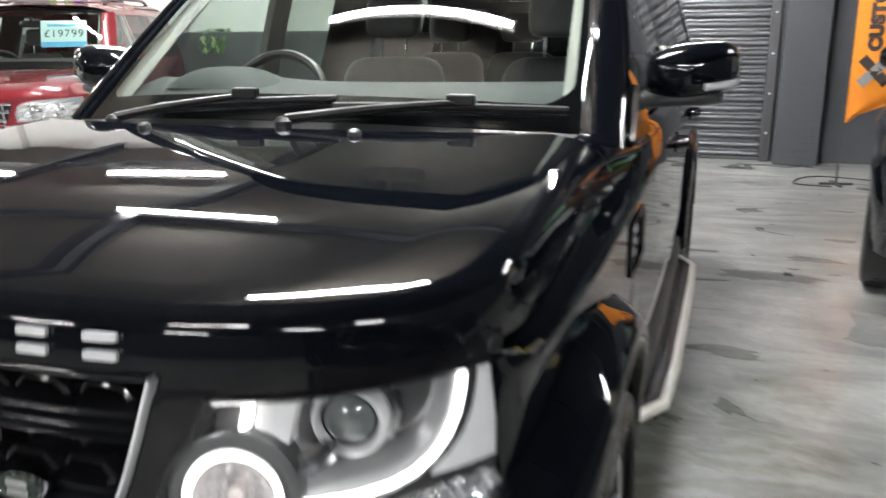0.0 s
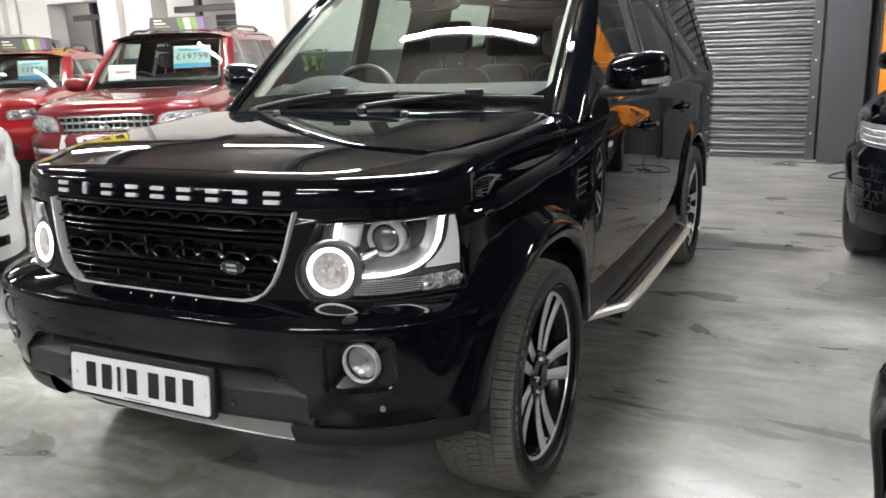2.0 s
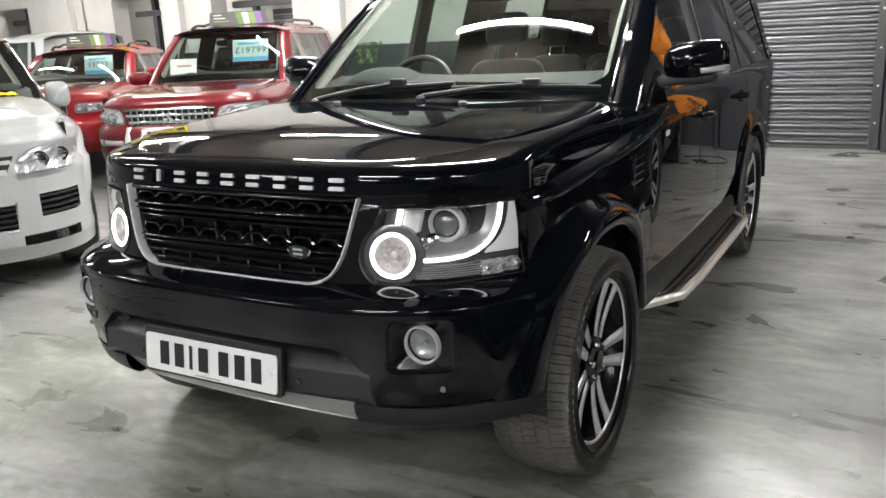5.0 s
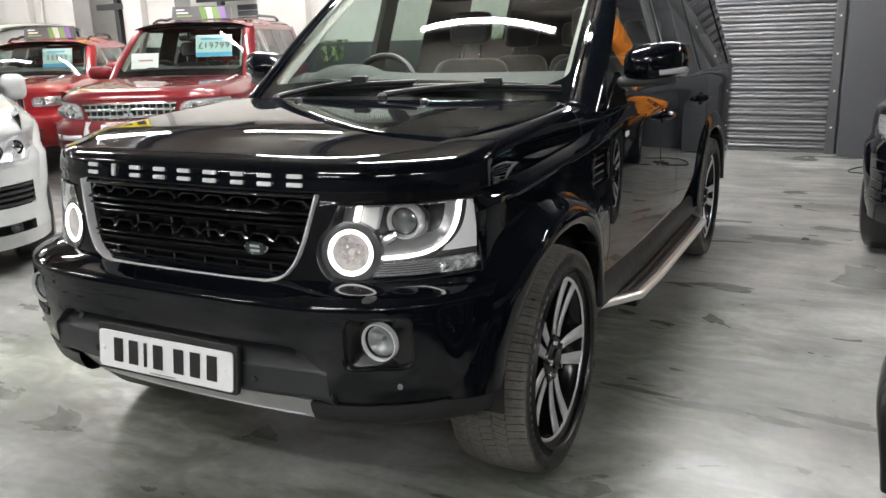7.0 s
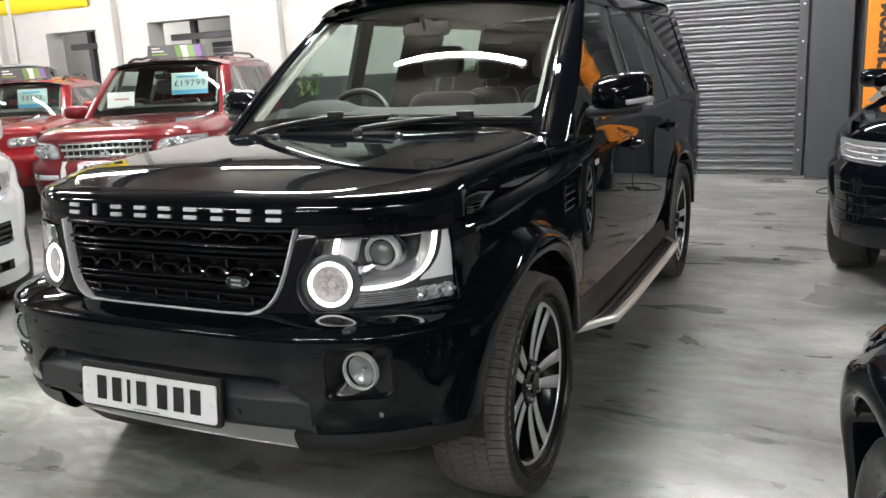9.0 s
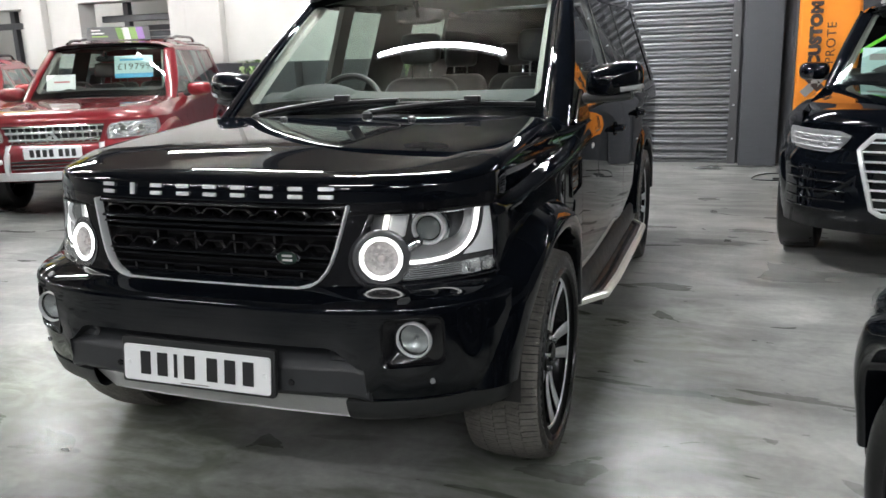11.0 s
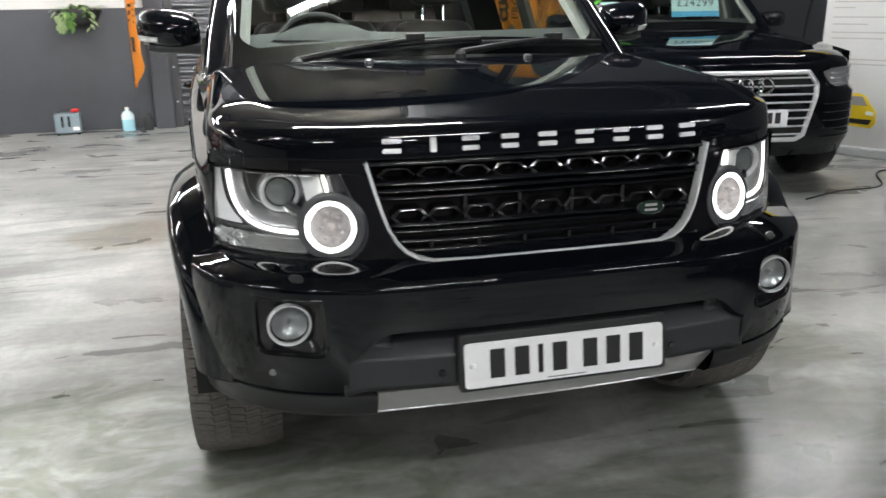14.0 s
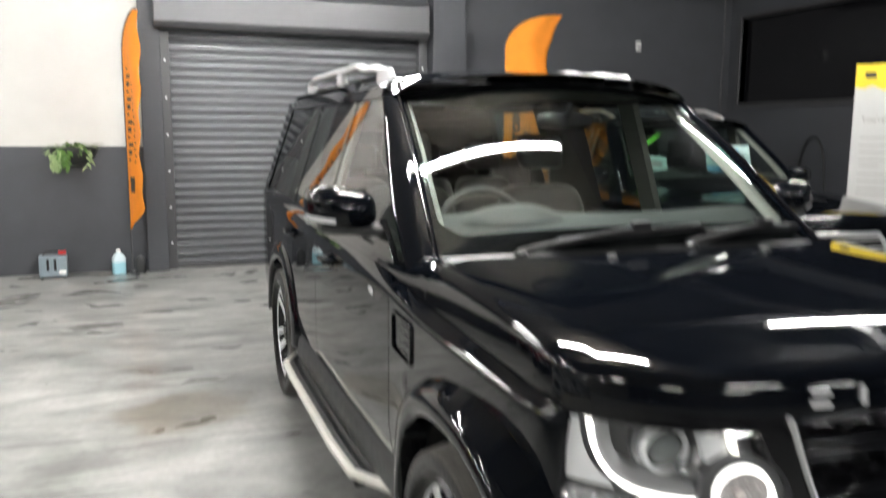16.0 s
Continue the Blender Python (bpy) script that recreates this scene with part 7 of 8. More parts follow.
for s in (1, -1):
    head_lamp(c3, vw, [(0.70, 0.50, 0.74), (0.735, 0.49, 0.84), (0.785, 0.50, 0.885), (0.83, 0.52, 0.895), (0.865, 0.60, 0.89), (0.88, 0.70, 0.885)], [(0.64, 0.79, 0.05), (0.77, 0.80, 0.045)], s, LAMP_GREY)
    slat_rows = [(0.47, 0.62, 0.83), (0.60, 0.60, 0.84)]
    vent = rows_patch(c3, slat_rows, 0.05, 10, s).part("side_intake", UNDER, vw, "black slatted side intake")
    for k in range(4):
        z = 0.485 + 0.033 * k
        Geo().grid([[Vector((s * x, c3.nose(x, z) + d, zz)) for x in spread(0.60, 0.84, 9)] for d, zz in ((0.05, z - 0.008), (0.008, z - 0.008), (0.008, z + 0.006), (0.05, z + 0.006))]).part("intake_slat", PLASTIC, vent, smooth=0)
    round_lamp(c3, vw, "fog_lamp", s * 0.70, 0.345, 0.035, 0.03, "small round fog lamp")
    side_mirror(vw, WHITE_PAINT, 0.955, 1.78, 1.085, s, 1.0, 0.72)
rows_patch(c3, [(0.42, -0.46, 0.46), (0.56, -0.46, 0.46)], 0.06, 16).part("lower_grille", UNDER, vw, "black lower grille")
for k in range(4):
    z = 0.44 + 0.033 * k
    Geo().grid([[Vector((x, c3.nose(x, z) + d, zz)) for x in spread(-0.46, 0.46, 13)] for d, zz in ((0.06, z - 0.008), (0.01, z - 0.008), (0.01, z + 0.006), (0.06, z + 0.006))]).part("intake_slat", PLASTIC, vw, smooth=0)
loop_frame(c3, vw, [(-0.47, 0.57), (-0.46, 0.41), (0.46, 0.41), (0.47, 0.57)], 0.014, 0.008, CHROME, "intake_trim", "thin chrome trim", closed=False)
rows_patch(c3, [(0.30, -0.80, 0.80), (0.38, -0.80, 0.80)], 0.10, 20).part("valance", SATIN, vw, "black lower valance")
plate_with_bars(vw, c3, 0.63, yoff=-0.03)
yc_ = thing("yellow_cloth", m3 @ Matrix.Translation((0.52, 1.52, c3.hood_point(0.52, len(c3.hood)).z + 0.008)) @ pose(0, 0, 0, 0, 0, -14), "crumpled yellow cloth lying under the windscreen", "cloth")
Geo().grid([[(0.14 * a, 0.05 * b, 0.016 * noise.noise(Vector((a * 3, b * 2, 0.3))) + 0.012 - 0.012 * max(abs(a), abs(b)) ** 3) for a in spread(-1, 1, 18)] for b in spread(-1, 1, 9)]).part("cloth", YELLOW, yc_, thick=0.004)

# black car with the large grille
c4 = Car(W=0.985, L=5.05, yf=0.92, yr=3.91, R=0.385, hoodW=0.84, wing=0.870, roof_z=1.70, hood=[(0.0, 0.925), (0.0, 0.945), (0.02, 0.98), (0.06, 1.005), (0.12, 1.025), (0.20, 1.035)], hood_rear=1.42, hood_rear_z=1.12,
         ws0=(0.80, 1.42, 1.62, 1.14, 1.10), ws1=(0.63, 2.28, 2.36, 1.68, 1.62), belt0=1.05, belt1=1.08, y0u=0.05, ycb=0.72, ycu=0.95, pillars=(2.7, 3.6))
m4 = heading(2.65, 3.16, -11)
au = simple_car(c4, "black_car", m4, BLACK_PAINT, "glossy black off-road car with a large chrome-edged grille", rear_glass=TINTED)
nose_skin(c4, au, BLACK_PAINT, 0.30, 0.93)
hexa = [(-0.415, 0.885), (-0.49, 0.80), (-0.40, 0.46), (-0.345, 0.43), (0.345, 0.43), (0.40, 0.46), (0.49, 0.80), (0.415, 0.885)]
dense = []
for i, p in enumerate(hexa):
    q = hexa[(i + 1) % len(hexa)]
    k = 12 if abs(p[0] - q[0]) > 0.5 else 5
    dense += [(lerp(p[0], q[0], t / k), lerp(p[1], q[1], t / k)) for t in range(k)]
frame4 = loop_frame(c4, au, dense, 0.030, 0.026, SILVER, "grille", "large grille with a satin silver frame")
rows4 = [(0.44, -0.36, 0.36), (0.47, -0.39, 0.39), (0.80, -0.475, 0.475), (0.875, -0.415, 0.415)]
rows_patch(c4, rows4, -0.004, 20).part("grille_back", UNDER, frame4)
slats(c4, frame4, rows4, 8, 0.010, -0.020, SILVER, "grille_bar")
for x in (-0.105, -0.035, 0.035, 0.105):
    Geo().tube([(x + 0.052 * math.cos(a), c4.nose(0, 0.80) - 0.032, 0.80 + 0.052 * math.sin(a)) for a in [k / 24 * math.tau for k in range(24)]], 0.008, 8, closed=True).part("emblem_ring", CHROME, frame4)
plate_with_bars(au, c4, 0.585, yoff=-0.045)
for s in (1, -1):
    head_lamp(c4, au, [(0.770, 0.66, 0.86), (0.80, 0.60, 0.905), (0.845, 0.555, 0.92), (0.882, 0.535, 0.918), (0.906, 0.60, 0.905)], [], s, LAMP_GREY)
    for z in (0.80, 0.835, 0.87):
        rows_patch(c4, [(z - 0.005, 0.61, 0.895), (z + 0.005, 0.59, 0.90)], -0.022, 10, s).part("lamp_strip", LAMP_INSIDE, au, "bright strip in the lamp", thick=0.008)
    for k in range(5):
        z = 0.43 + 0.058 * k
        rows_patch(c4, [(z, 0.55, 0.90), (z + 0.010, 0.55, 0.90)], -0.008, 10, s).part("intake_slat", GLOSS_BLACK, au, thick=0.012)
    side_mirror(au, BLACK_PAINT, 0.965, 1.90, 1.19, s, 0.88)
roof_rails(c4, au, SILVER)
price_sign(m4, c4, 0.30, 0.40, 0.42, 0.24, "\u00a324299", "pale price card hung behind the black car's windscreen")
card = thing("paper_card", m4 @ Matrix.Translation(c4.screen(-0.66, 0.28) + Vector((0, 0.05, -0.02))) @ pose(0, 0, 0, 66), "pale green card behind the black car's windscreen", "card")
Geo().box(-0.13, 0.13, -0.10, 0.10, -0.003, 0.0).part("sheet", PALE, card, smooth=0)
Geo().box(-0.08, 0.08, 0.0, 0.05, 0.0, 0.001).part("print", CLOTH_GREY, card, smooth=0)
tape = thing("green_ribbon", m4 @ Matrix.Translation(c4.screen(-0.70, 0.62) + Vector((0, 0.04, -0.03))) @ pose(0, 0, 0, 60) @ Matrix.Rotation(radians(36), 4, "Z"), "lime green ribbon across the windscreen's inside", "ribbon")
Geo().box(-0.22, 0.22, -0.014, 0.014, -0.002, 0.002).part("strip", GREEN, tape, smooth=0)

# black car beside the camera's way
c5 = Car(W=0.90, L=4.4, yf=0.85, yr=3.4, R=0.34, hoodW=0.78, wing=0.80, roof_z=1.5, hood=[(0.0, 0.75), (0.0, 0.78), (0.02, 0.82), (0.06, 0.85), (0.12, 0.875), (0.20, 0.89)], hood_rear=1.25, hood_rear_z=0.99, ws0=(0.72, 1.22, 1.40, 1.01, 0.98), ws1=(0.56, 2.1, 2.18, 1.46, 1.41), belt0=0.95, belt1=0.99, roofW=0.60, sill=0.3, arch=0.40, pillars=(2.4, 3.2), y0u=0.05, flare=0.045)
bk = simple_car(c5, "black_car", heading(2.665, 1.0, 180 + 9), BLACK_PAINT, "low glossy black car with a bulging wheel arch", fa=RIM_BLACK)
nose_skin(c5, bk, BLACK_PAINT, 0.25, 0.75)
for s in (1, -1):
    head_lamp(c5, bk, [(0.60, 0.52, 0.80), (0.64, 0.50, 0.85), (0.70, 0.50, 0.86), (0.735, 0.55, 0.85)], [(0.64, 0.67, 0.05)], s)
slats(c5, bk, [(0.36, -0.5, 0.5), (0.52, -0.5, 0.5)], 4, 0.02, -0.01, PLASTIC, "intake_slat", UNDER)

# white square-built car far off
c6 = Car(W=0.88, L=3.95, yf=0.75, yr=3.1, R=0.40, hoodW=0.80, wing=0.80, flare=0.04, roof_z=1.98, roofW=0.72, hood=[(0.0, 1.05), (0.0, 1.10), (0.01, 1.14), (0.03, 1.155), (0.06, 1.165), (0.12, 1.17)], hood_rear=1.25, hood_rear_z=1.22, power=10.0, y0u=0.03, ycu=0.3, ycb=0.3,
         ws0=(0.76, 1.40, 1.42, 1.25, 1.24), ws1=(0.72, 1.62, 1.64, 1.90, 1.88), belt0=1.25, belt1=1.27, drop=0.05, flat=0.75)
m6 = heading(-13.75, 7.48, -91) @ Matrix.Diagonal((1, 1, 0.885, 1))
df = simple_car(c6, "white_van", m6, WHITE_PAINT, "white square-built utility car at the far wall", rear_glass=TINTED)
nose_skin(c6, df, WHITE_PAINT, 0.5, 1.05)
for s in (1, -1):
    round_lamp(c6, df, "headlamp", s * 0.62, 0.86, 0.09, -0.005, "round headlamp")
slats(c6, df, [(0.70, -0.42, 0.42), (1.0, -0.42, 0.42)], 6, 0.02, -0.01, PLASTIC, "grille_bar", UNDER)

# ---------- loose things in the hall ----------
def feather_flag(x, y, yaw, height, width, bottom, label, tip):
    """A tall banner on a pole that bends over at the top, with a flat foot."""
    f = thing("feather_flag", pose(x, y, 0, 0, 0, yaw), label, "flag", "feather flags")
    bend = 0.43
    bow = [(tip * (1 - math.cos(a)), 0, height - bend + bend * math.sin(a)) for a in spread(0, math.pi / 2, 14)]
    Geo().tube([(0.0, 0, 0.02 + (height - bend - 0.04) * t) for t in spread(0, 1, 12)] + bow, 0.010, 8).part("pole", STEEL_DARK, f)
    rows = []
    for z in spread(bottom, height - bend, 30)[:-1] + [height - bend + (bend - 0.004) * math.sin(a) for a in spread(0, math.pi / 2, 16)]:
        low = step(bottom + 0.28, bottom, z)
        up = max(0.0, (z - height + bend) / bend)
        x0 = 0.006 + tip * (1 - math.sqrt(max(0.0, 1 - up * up)))
        x1 = width * (1 - 0.93 * low)
        x1 = lerp(x1, max(width, tip + 0.012), up**1.3) if up else x1
        row = []
        for u in spread(0, 1, 14):
            xx = lerp(x0, max(x1, x0 + 0.01), u)
            row.append((xx, 0.02 * math.sin(7 * u + 3 * z) * u + 0.012 * math.sin(15 * z + 4 * u) * u, z))
        rows.append(row)
    Geo().grid(rows).part("cloth", ORANGE, f, "orange printed cloth", thick=0.002)
    return f


def flag_print(f, items):
    for x, z, w, h, mat in items:
        for off in (-0.016, 0.018):
            Geo().grid([[(x + w * a, 0.02 * math.sin(7 * (x + w * a) / 0.55 + 3 * (z + h * b)) * (x + w * a) / 0.55 + off, z + h * b) for a in spread(-0.5, 0.5, 5)] for b in spread(-0.5, 0.5, 5)]).part("print", mat, f, "dark plain shape printed on the cloth")


f1 = feather_flag(2.05, 7.25, 10, 2.88, 0.60, 0.55, "orange feather flag with dark print by the shutter", 0.78)
def flag_word(f, width, text, size, x, z, material, bold=0.0):
    """A word that runs up the cloth and follows its folds."""
    cu = bpy.data.curves.new("word", "FONT")
    cu.body, cu.size, cu.align_x, cu.align_y, cu.offset, cu.space_character = text, size, "LEFT", "CENTER", bold, 1.12
    tmp = bpy.data.objects.new("word", cu)
    me = bpy.data.meshes.new_from_object(tmp)
    bpy.data.objects.remove(tmp)
    for v in me.vertices:
        xx, zz = x - v.co.y, z + v.co.x
        u = xx / width
        v.co = Vector((xx, 0.02 * math.sin(7 * u + 3 * zz) * u + 0.012 * math.sin(15 * zz + 4 * u) * u - 0.006, zz))
    me.materials.clear()
    me.materials.append(material)
    ob = new("writing", me)
    ob.parent = f
    ob["label"] = "dark word printed up the cloth"


flag_word(f1, 0.60, "CUSTOM", 0.145, 0.185, 1.16, CLOTH_INK, 0.012)
flag_word(f1, 0.60, "PROTE", 0.125, 0.335, 1.18, CLOTH_INK)
for a in (-1, 1):
    for off in (-0.014, 0.016):
        cross = Geo().grid([[(0.20 + 0.11 * b + 0.030 * e, off + 0.03 * (0.20 + 0.11 * b) * math.sin(4 + 10 * b), 0.99 + a * 0.11 * b - a * 0.030 * e) for e in (-1, 1)] for b in spread(-1, 1, 8)])
        cross.part("print", CLOTH_GREY if a > 0 else CLOTH_INK, f1, "dark plain stroke printed on the cloth")
for a, b in ((-0.14, 0.14), (0.0, 0.0)):
    Geo().box(-0.14 if a else -0.02, 0.14 if a else 0.02, -0.02 if a else -0.14, 0.02 if a else 0.14, 0.0, 0.018 if a else 0.014).part("foot", STEEL_DARK, f1, smooth=0, bevel=0.004)
f2 = feather_flag(-1.88, 8.18, -70, 2.74, 0.46, 0.50, "orange feather flag leaning by the wall", 0.44)
items = [(0.19, 0.98, 0.12, 0.16, CLOTH_INK)]
for k in range(13):
    items.append((0.14 + 0.02 * (k % 3), 1.24 + 0.078 * k, 0.05 + 0.03 * (k * 7 % 3), 0.022 + 0.012 * (k * 5 % 3), CLOTH_INK))
    items.append((0.27 + 0.015 * (k % 2), 1.22 + 0.066 * k, 0.035, 0.018, CLOTH_INK))
flag_print(f2, items)
Geo().box(-0.16, 0.16, -0.02, 0.02, 0, 0.02).part("foot", STEEL_DARK, f2, smooth=0, bevel=0.004)


def plant_leaf(g, base, d, length, width, rnd):
    side = d.cross(Vector((0, 0, 1)))
    side = side.normalized() if side.length > 0.01 else Vector((1, 0, 0))
    rows = []
    for t in spread(0, 1, 5):
        p = base + d * length * t + Vector((0, 0, -0.5 * length * t * t))
        w = width * math.sin(math.pi * min(0.98, 0.12 + 0.86 * t)) * 0.5
        rows.append([p - side * w + Vector((0, 0, 0.2 * w)), p, p + side * w + Vector((0, 0, 0.2 * w))])
    g.grid(rows)


LEAF = grain(mat_new("leaf_green", (0.07, 0.15, 0.03), 0.5), 14, 0.35, 0.1, 0.0)
LEAF_PALE = grain(mat_new("leaf_pale", (0.24, 0.32, 0.15), 0.5), 14, 0.3, 0.1, 0.0)


def wall_planter(x, z, seed, scale=1.0):
    rnd = random.Random(seed)
    p = thing("wall_planter", Matrix.Translation((x, WALL_Y - 0.015, z)), "black half-round wall planter with trailing green leaves", "planter", "wall planters")
    rows = []
    for k, (r, dz) in enumerate(((0.235, 0.0), (0.24, -0.012), (0.22, -0.07), (0.185, -0.135), (0.11, -0.185), (0.01, -0.20))):
        rows.append([(r * scale * math.cos(a), -r * scale * 0.8 * math.sin(a), dz * scale) for a in spread(0, math.pi, 17)])
    Geo().grid(rows).part("basket", PLASTIC, p, "black planter bowl", thick=0.01)
    Geo().grid([[(0.19 * scale * k * math.cos(a), -0.15 * scale * k * math.sin(a), -0.012) for a in spread(0, math.pi, 13)] for k in (1, 0.01)]).part("soil", UNDER, p)
    for name, mat, n in (("foliage", LEAF, 30), ("pale_foliage", LEAF_PALE, 30)):
        g = Geo()
        for _ in range(n):
            a = rnd.uniform(0.05, math.pi - 0.05)
            r = rnd.uniform(0.02, 0.21) * scale
            base = Vector((r * math.cos(a), -r * 0.75 * math.sin(a), rnd.uniform(-0.02, 0.03) * scale))
            d = Vector((math.cos(a) * rnd.uniform(0.4, 1.1), -abs(math.sin(a)) * rnd.uniform(0.2, 0.8) - 0.05, rnd.uniform(-0.2, 0.7))).normalized()
            plant_leaf(g, base, d, rnd.uniform(0.07, 0.15) * scale, rnd.uniform(0.03, 0.055) * scale, rnd)
        for _ in range(5):
            x0 = rnd.uniform(-0.20, 0.20) * scale
            for j in range(6):
                base = Vector((x0 + rnd.uniform(-0.03, 0.03), -0.19 * scale, -0.03 - 0.032 * j * scale))
                plant_leaf(g, base, Vector((rnd.uniform(-0.8, 0.8), -0.5, -0.3)).normalized(), 0.07 * scale, 0.04 * scale, rnd)
        g.part(name, mat, p, "green trailing leaves")
    return p


wall_planter(-2.42, 1.36, 3)
wall_planter(-5.05, 1.36, 5)

# battery charger by the wall
ch = thing("battery_charger", pose(-2.66, 8.22, 0, 0, 0, 4), "grey metal battery charger box on the floor", "charger")
body_c = grain(mat_new("charger_blue_grey", (0.20, 0.25, 0.28), 0.5), 20, 0.12, 0.1, 0.05)
Geo().box(-0.135, 0.135, -0.09, 0.09, 0.02, 0.24).part("case", body_c, ch, smooth=0, bevel=0.012)
for x in (-0.05, 0.02):
    Geo().box(x - 0.012, x + 0.012, -0.094, -0.09, 0.09, 0.21).part("vent_slot", UNDER, ch, smooth=0)
Geo().box(0.055, 0.12, -0.094, -0.09, 0.05, 0.09).part("label_plate", PAPER, ch, smooth=0)
Geo().tube([(-0.09, 0, 0.235), (-0.08, 0, 0.275), (0.04, 0, 0.285), (0.09, 0, 0.24)], 0.011, 8).part("handle", PLASTIC, ch)
Geo().box(0.05, 0.13, -0.03, 0.02, 0.245, 0.285).part("clamp", mat_new("clamp_red", (0.55, 0.02, 0.02), 0.4), ch, "red clamp", smooth=0, bevel=0.01)
for x in (-0.11, 0.11):
    for y in (-0.07, 0.07):
        Geo().lathe([(0.0, 0.0), (0.0, 0.014), (0.02, 0.014)], (x, y, 0), "z", 10).part("foot", PLASTIC, ch)

# plastic bottle of screen wash
bt = thing("plastic_bottle", pose(-2.02, 8.25, 0, 0, 0, 20) @ Matrix.Diagonal((0.9, 0.9, 0.9, 1)), "clear plastic bottle half full of pale blue liquid", "bottle")
bot_m = mat_new("bottle_plastic", (0.62, 0.74, 0.78), 0.25)
liq = mat_new("blue_liquid", (0.34, 0.62, 0.70), 0.2)
def sq_ring(w, d, z, n=28, e=0.5):
    return [(w * math.copysign(abs(math.cos(a)) ** e, math.cos(a)), d * math.copysign(abs(math.sin(a)) ** e, math.sin(a)), z) for a in [i / n * math.tau for i in range(n)]]
Geo().grid([sq_ring(0.01, 0.01, 0.0), sq_ring(0.072, 0.05, 0.002), sq_ring(0.078, 0.055, 0.015), sq_ring(0.078, 0.055, 0.15)], close_v=True).part("liquid_body", liq, bt, "pale blue liquid behind plastic")
Geo().grid([sq_ring(0.078, 0.055, 0.15), sq_ring(0.078, 0.055, 0.19), sq_ring(0.06, 0.045, 0.235, e=0.8), sq_ring(0.024, 0.024, 0.262, e=1.0), sq_ring(0.022, 0.022, 0.275, e=1.0)], close_v=True).part("shoulder", bot_m, bt, "clear plastic shoulder")
Geo().lathe([(0.275, 0.025), (0.30, 0.025), (0.302, 0.0)], (0, 0, 0), "z", 18).part("cap", PAPER, bt, "white cap")
can = thing("oil_can", pose(-1.80, 8.22, 0, 0, 0, -8), "small black plastic can on the floor", "can")
Geo().grid([sq_ring(0.01, 0.01, 0.0), sq_ring(0.05, 0.035, 0.002), sq_ring(0.052, 0.037, 0.15), sq_ring(0.03, 0.03, 0.185, e=0.8), sq_ring(0.016, 0.016, 0.20, e=1.0), sq_ring(0.002, 0.002, 0.205, e=1.0)], close_v=True).part("can_body", PLASTIC, can)

# pull-up banner
bn = thing("pull_up_banner", pose(4.597, 4.405, 0, 0, 0, -62), "white pull-up banner with a yellow head and a yellow car picture", "banner")
Geo().box(-0.37, 0.37, -0.002, 0.002, 0.08, 2.18).part("sheet", grain(mat_new("banner_vinyl", (0.56, 0.56, 0.55), 0.55), 30, 0.04, 0.03, 0.0), bn, smooth=0)
Geo().box(-0.39, 0.39, -0.07, 0.07, 0.0, 0.08).part("cassette", SILVER, bn, smooth=0, bevel=0.02)
Geo().prism([(-0.37, 2.18), (-0.37, 1.98), (-0.30, 1.965), (-0.22, 1.99), (-0.13, 1.95), (-0.05, 1.97), (0.04, 1.93), (0.12, 1.96), (0.22, 1.92), (0.30, 1.94), (0.37, 1.91), (0.37, 2.18)], lambda a, b, d: (a, -0.0045 + d, b), 0.002).part("yellow_head", YELLOW, bn, "yellow head with a ragged edge", smooth=0)
Geo().box(-0.29, -0.20, -0.0065, -0.0048, 2.06, 2.11).part("emblem", INK, bn, smooth=0)
PALE_INK = mat_new("pale_ink", (0.42, 0.41, 0.40), 0.7)
text_mesh("You're in safe", 0.075, CLOTH_GREY, bn, Matrix.Translation((-0.09, -0.0045, 1.69)) @ Matrix.Rotation(math.pi / 2, 4, "X"))
for k, (z, w) in enumerate(((1.53, 0.22), (1.46, 0.52), (1.40, 0.49), (1.33, 0.50), (1.28, 0.18), (1.20, 0.46), (1.14, 0.30), (1.07, 0.50), (1.02, 0.44), (0.84, 0.58), (0.80, 0.56))):
    Geo().box(-0.30, -0.30 + w, -0.0042, -0.0025, z - 0.006, z + 0.006).part("bar", PALE_INK, bn, smooth=0)
def on_sheet(outline, name, material, lift, label=""):
    return Geo().prism(outline, lambda a, b, d: (a + 0.12, -0.0045 - lift + d, b), 0.002).part(name, material, bn, label, smooth=0)


car_body = [(-0.30, 0.27), (0.02, 0.25), (0.06, 0.30), (0.05, 0.40), (0.01, 0.44), (-0.05, 0.53), (-0.09, 0.55), (-0.22, 0.55), (-0.26, 0.53), (-0.31, 0.44), (-0.34, 0.40), (-0.34, 0.31)]
on_sheet(rounded(car_body, 0.02, 3), "car_picture", YELLOW, 0.0, "yellow printed car shape")
on_sheet([(-0.28, 0.445), (-0.03, 0.445), (-0.075, 0.525), (-0.235, 0.525)], "picture_glass", CLOTH_GREY, 0.002)
on_sheet([(-0.29, 0.29), (0.0, 0.28), (0.02, 0.325), (-0.30, 0.33)], "picture_grille", INK, 0.002)
for x in (-0.31, -0.02):
    on_sheet([(x - 0.02, 0.37), (x + 0.05, 0.36), (x + 0.05, 0.395), (x - 0.01, 0.40)], "picture_lamp", PAPER, 0.002)
Geo().tube([(0.0, 0.03, 0.08), (0.0, 0.03, 2.10)], 0.01, 8).part("stand_pole", SILVER, bn)

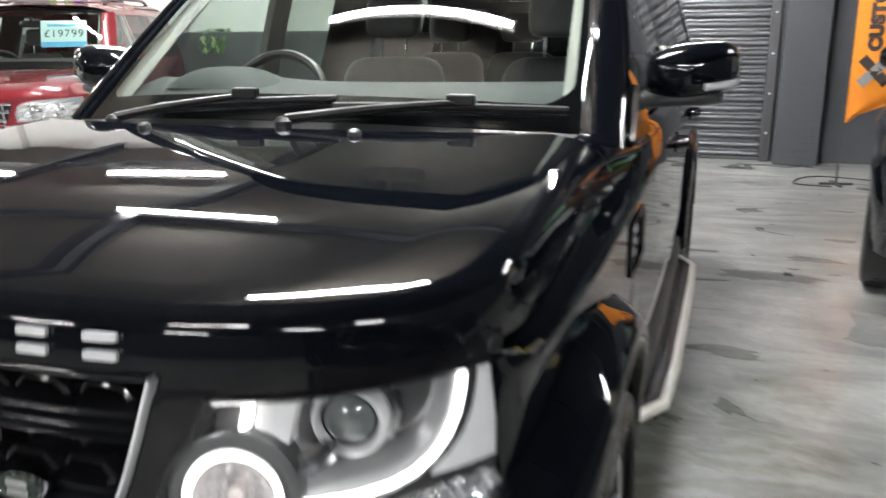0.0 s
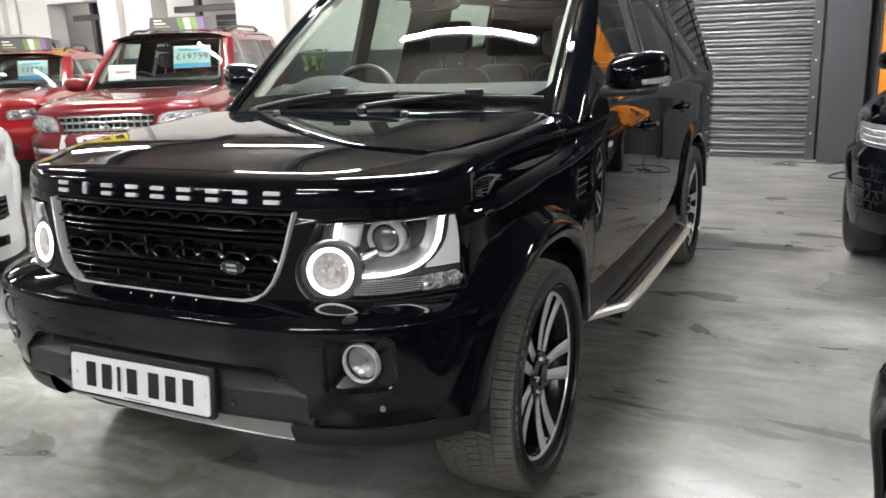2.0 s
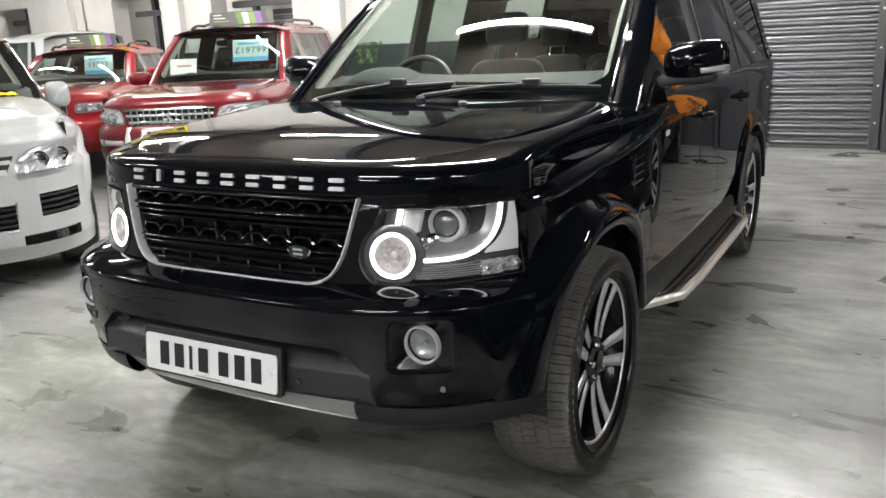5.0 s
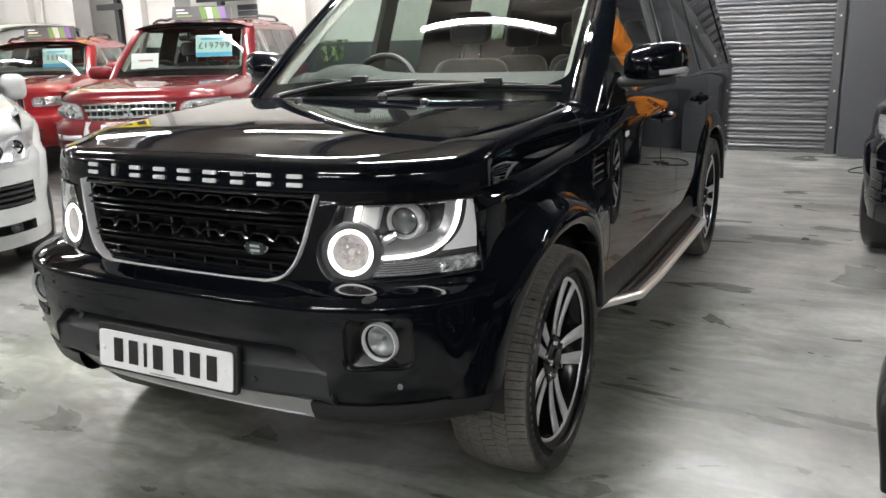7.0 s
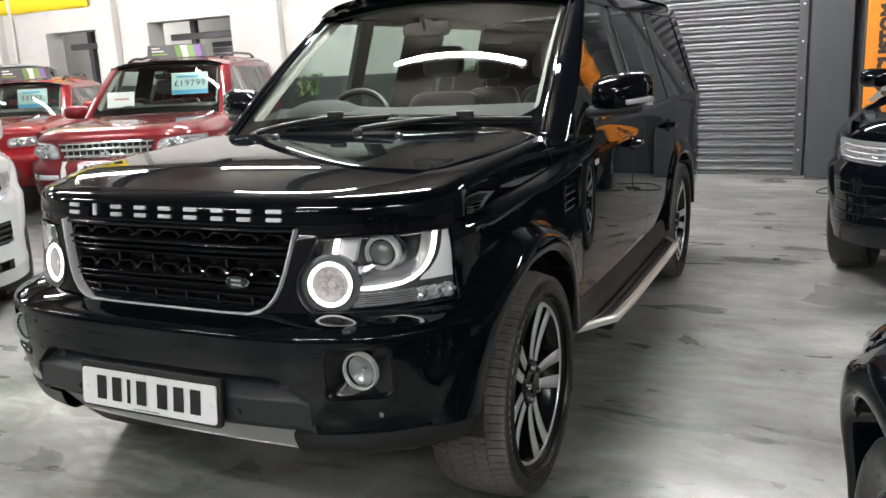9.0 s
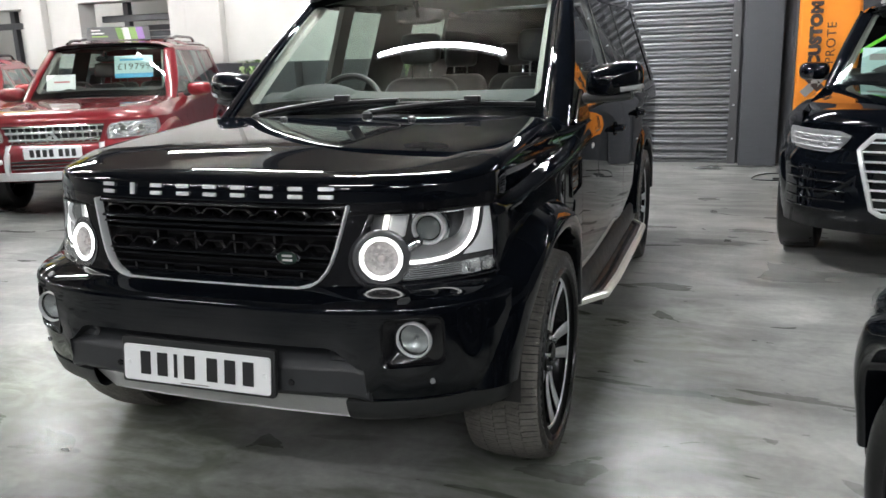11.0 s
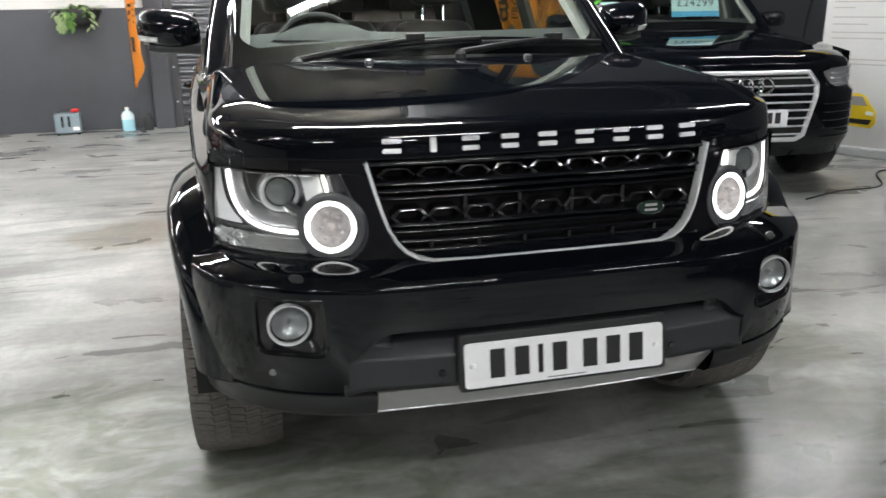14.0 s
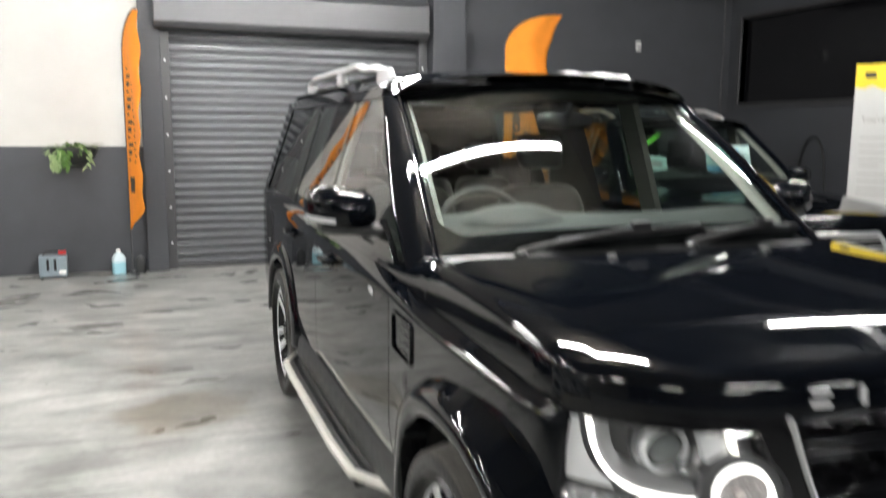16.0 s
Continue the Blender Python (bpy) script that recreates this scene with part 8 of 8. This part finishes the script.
# yellow banner high on the wall
yb = thing("wall_banner", Matrix.Translation((-10.6, WALL_Y - 0.03, 2.68)), "yellow vinyl banner fixed high on the white wall", "banner")
Geo().grid([[(x, 0.012 * math.sin(3 * x + 2 * z), z) for x in spread(-2.6, 1.25, 36)] for z in spread(0, 0.78, 6)]).part("vinyl", YELLOW, yb, thick=0.003)
for k in range(7):
    Geo().box(-1.2 + 0.36 * k, -0.98 + 0.36 * k, -0.024, -0.019, 0.25, 0.52).part("bar", INK, yb, smooth=0)

# cables on the floor
for k, pts in enumerate(([(3.1, 3.05), (3.5, 3.2), (3.9, 3.25), (4.3, 3.7), (4.9, 3.6), (5.6, 4.1)], [(2.0, 7.1), (1.7, 7.2), (1.9, 7.6), (2.4, 7.5)], [(-3.0, 8.2), (-2.5, 8.27), (-2.15, 8.22), (-1.75, 8.28)])):
    xs_ = [(i, p[0]) for i, p in enumerate(pts)]
    ys_ = [(i, p[1]) for i, p in enumerate(pts)]
    path = [(through_points(xs_, t), through_points(ys_, t), 0.007) for t in spread(0, len(pts) - 1, 40)]
    tagged(Geo().tube(path, 0.006, 6).part("cable", PLASTIC), "thin black cable lying on the floor", "cable", "cables")

# hose looped against the east wall, conduit, sensor and notice on the north wall
loop_y = [(k, v) for k, v in enumerate((7.08, 7.05, 6.95, 6.80, 6.64, 6.56, 6.54))]
loop_z = [(k, v) for k, v in enumerate((0.012, 0.80, 1.34, 1.51, 1.36, 0.80, 0.012))]
tagged(Geo().tube([(XR - 0.02, through_points(loop_y, k), through_points(loop_z, k)) for k in spread(0, 6, 48)], 0.016, 8).part("hose", PLASTIC), "black hose standing in a loop against the grey wall", "hose")
tagged(Geo().tube([(5.88, WALL_Y - 0.016, 0.01), (5.88, WALL_Y - 0.016, CEIL - 0.01)], 0.014, 8).part("wall_conduit", STEEL_DARK), "dark conduit on the grey wall", "conduit", "", "structure")
sensor = thing("alarm_sensor", Matrix.Translation((4.51, WALL_Y - 0.002, 2.69)), "small white sensor on the grey wall", "sensor")
Geo().prism(rounded([(-0.03, -0.06), (0.03, -0.06), (0.03, 0.06), (-0.03, 0.06)], 0.012), lambda a, b, d: (a, -0.04 + d, b), 0.04).part("case", PAPER, sensor, smooth=30)
Geo().prism(rounded([(-0.02, -0.04), (0.02, -0.04), (0.02, 0.0), (-0.02, 0.0)], 0.008), lambda a, b, d: (a, -0.046 + d, b), 0.006).part("lens", LAMP_GREY, sensor, smooth=30)
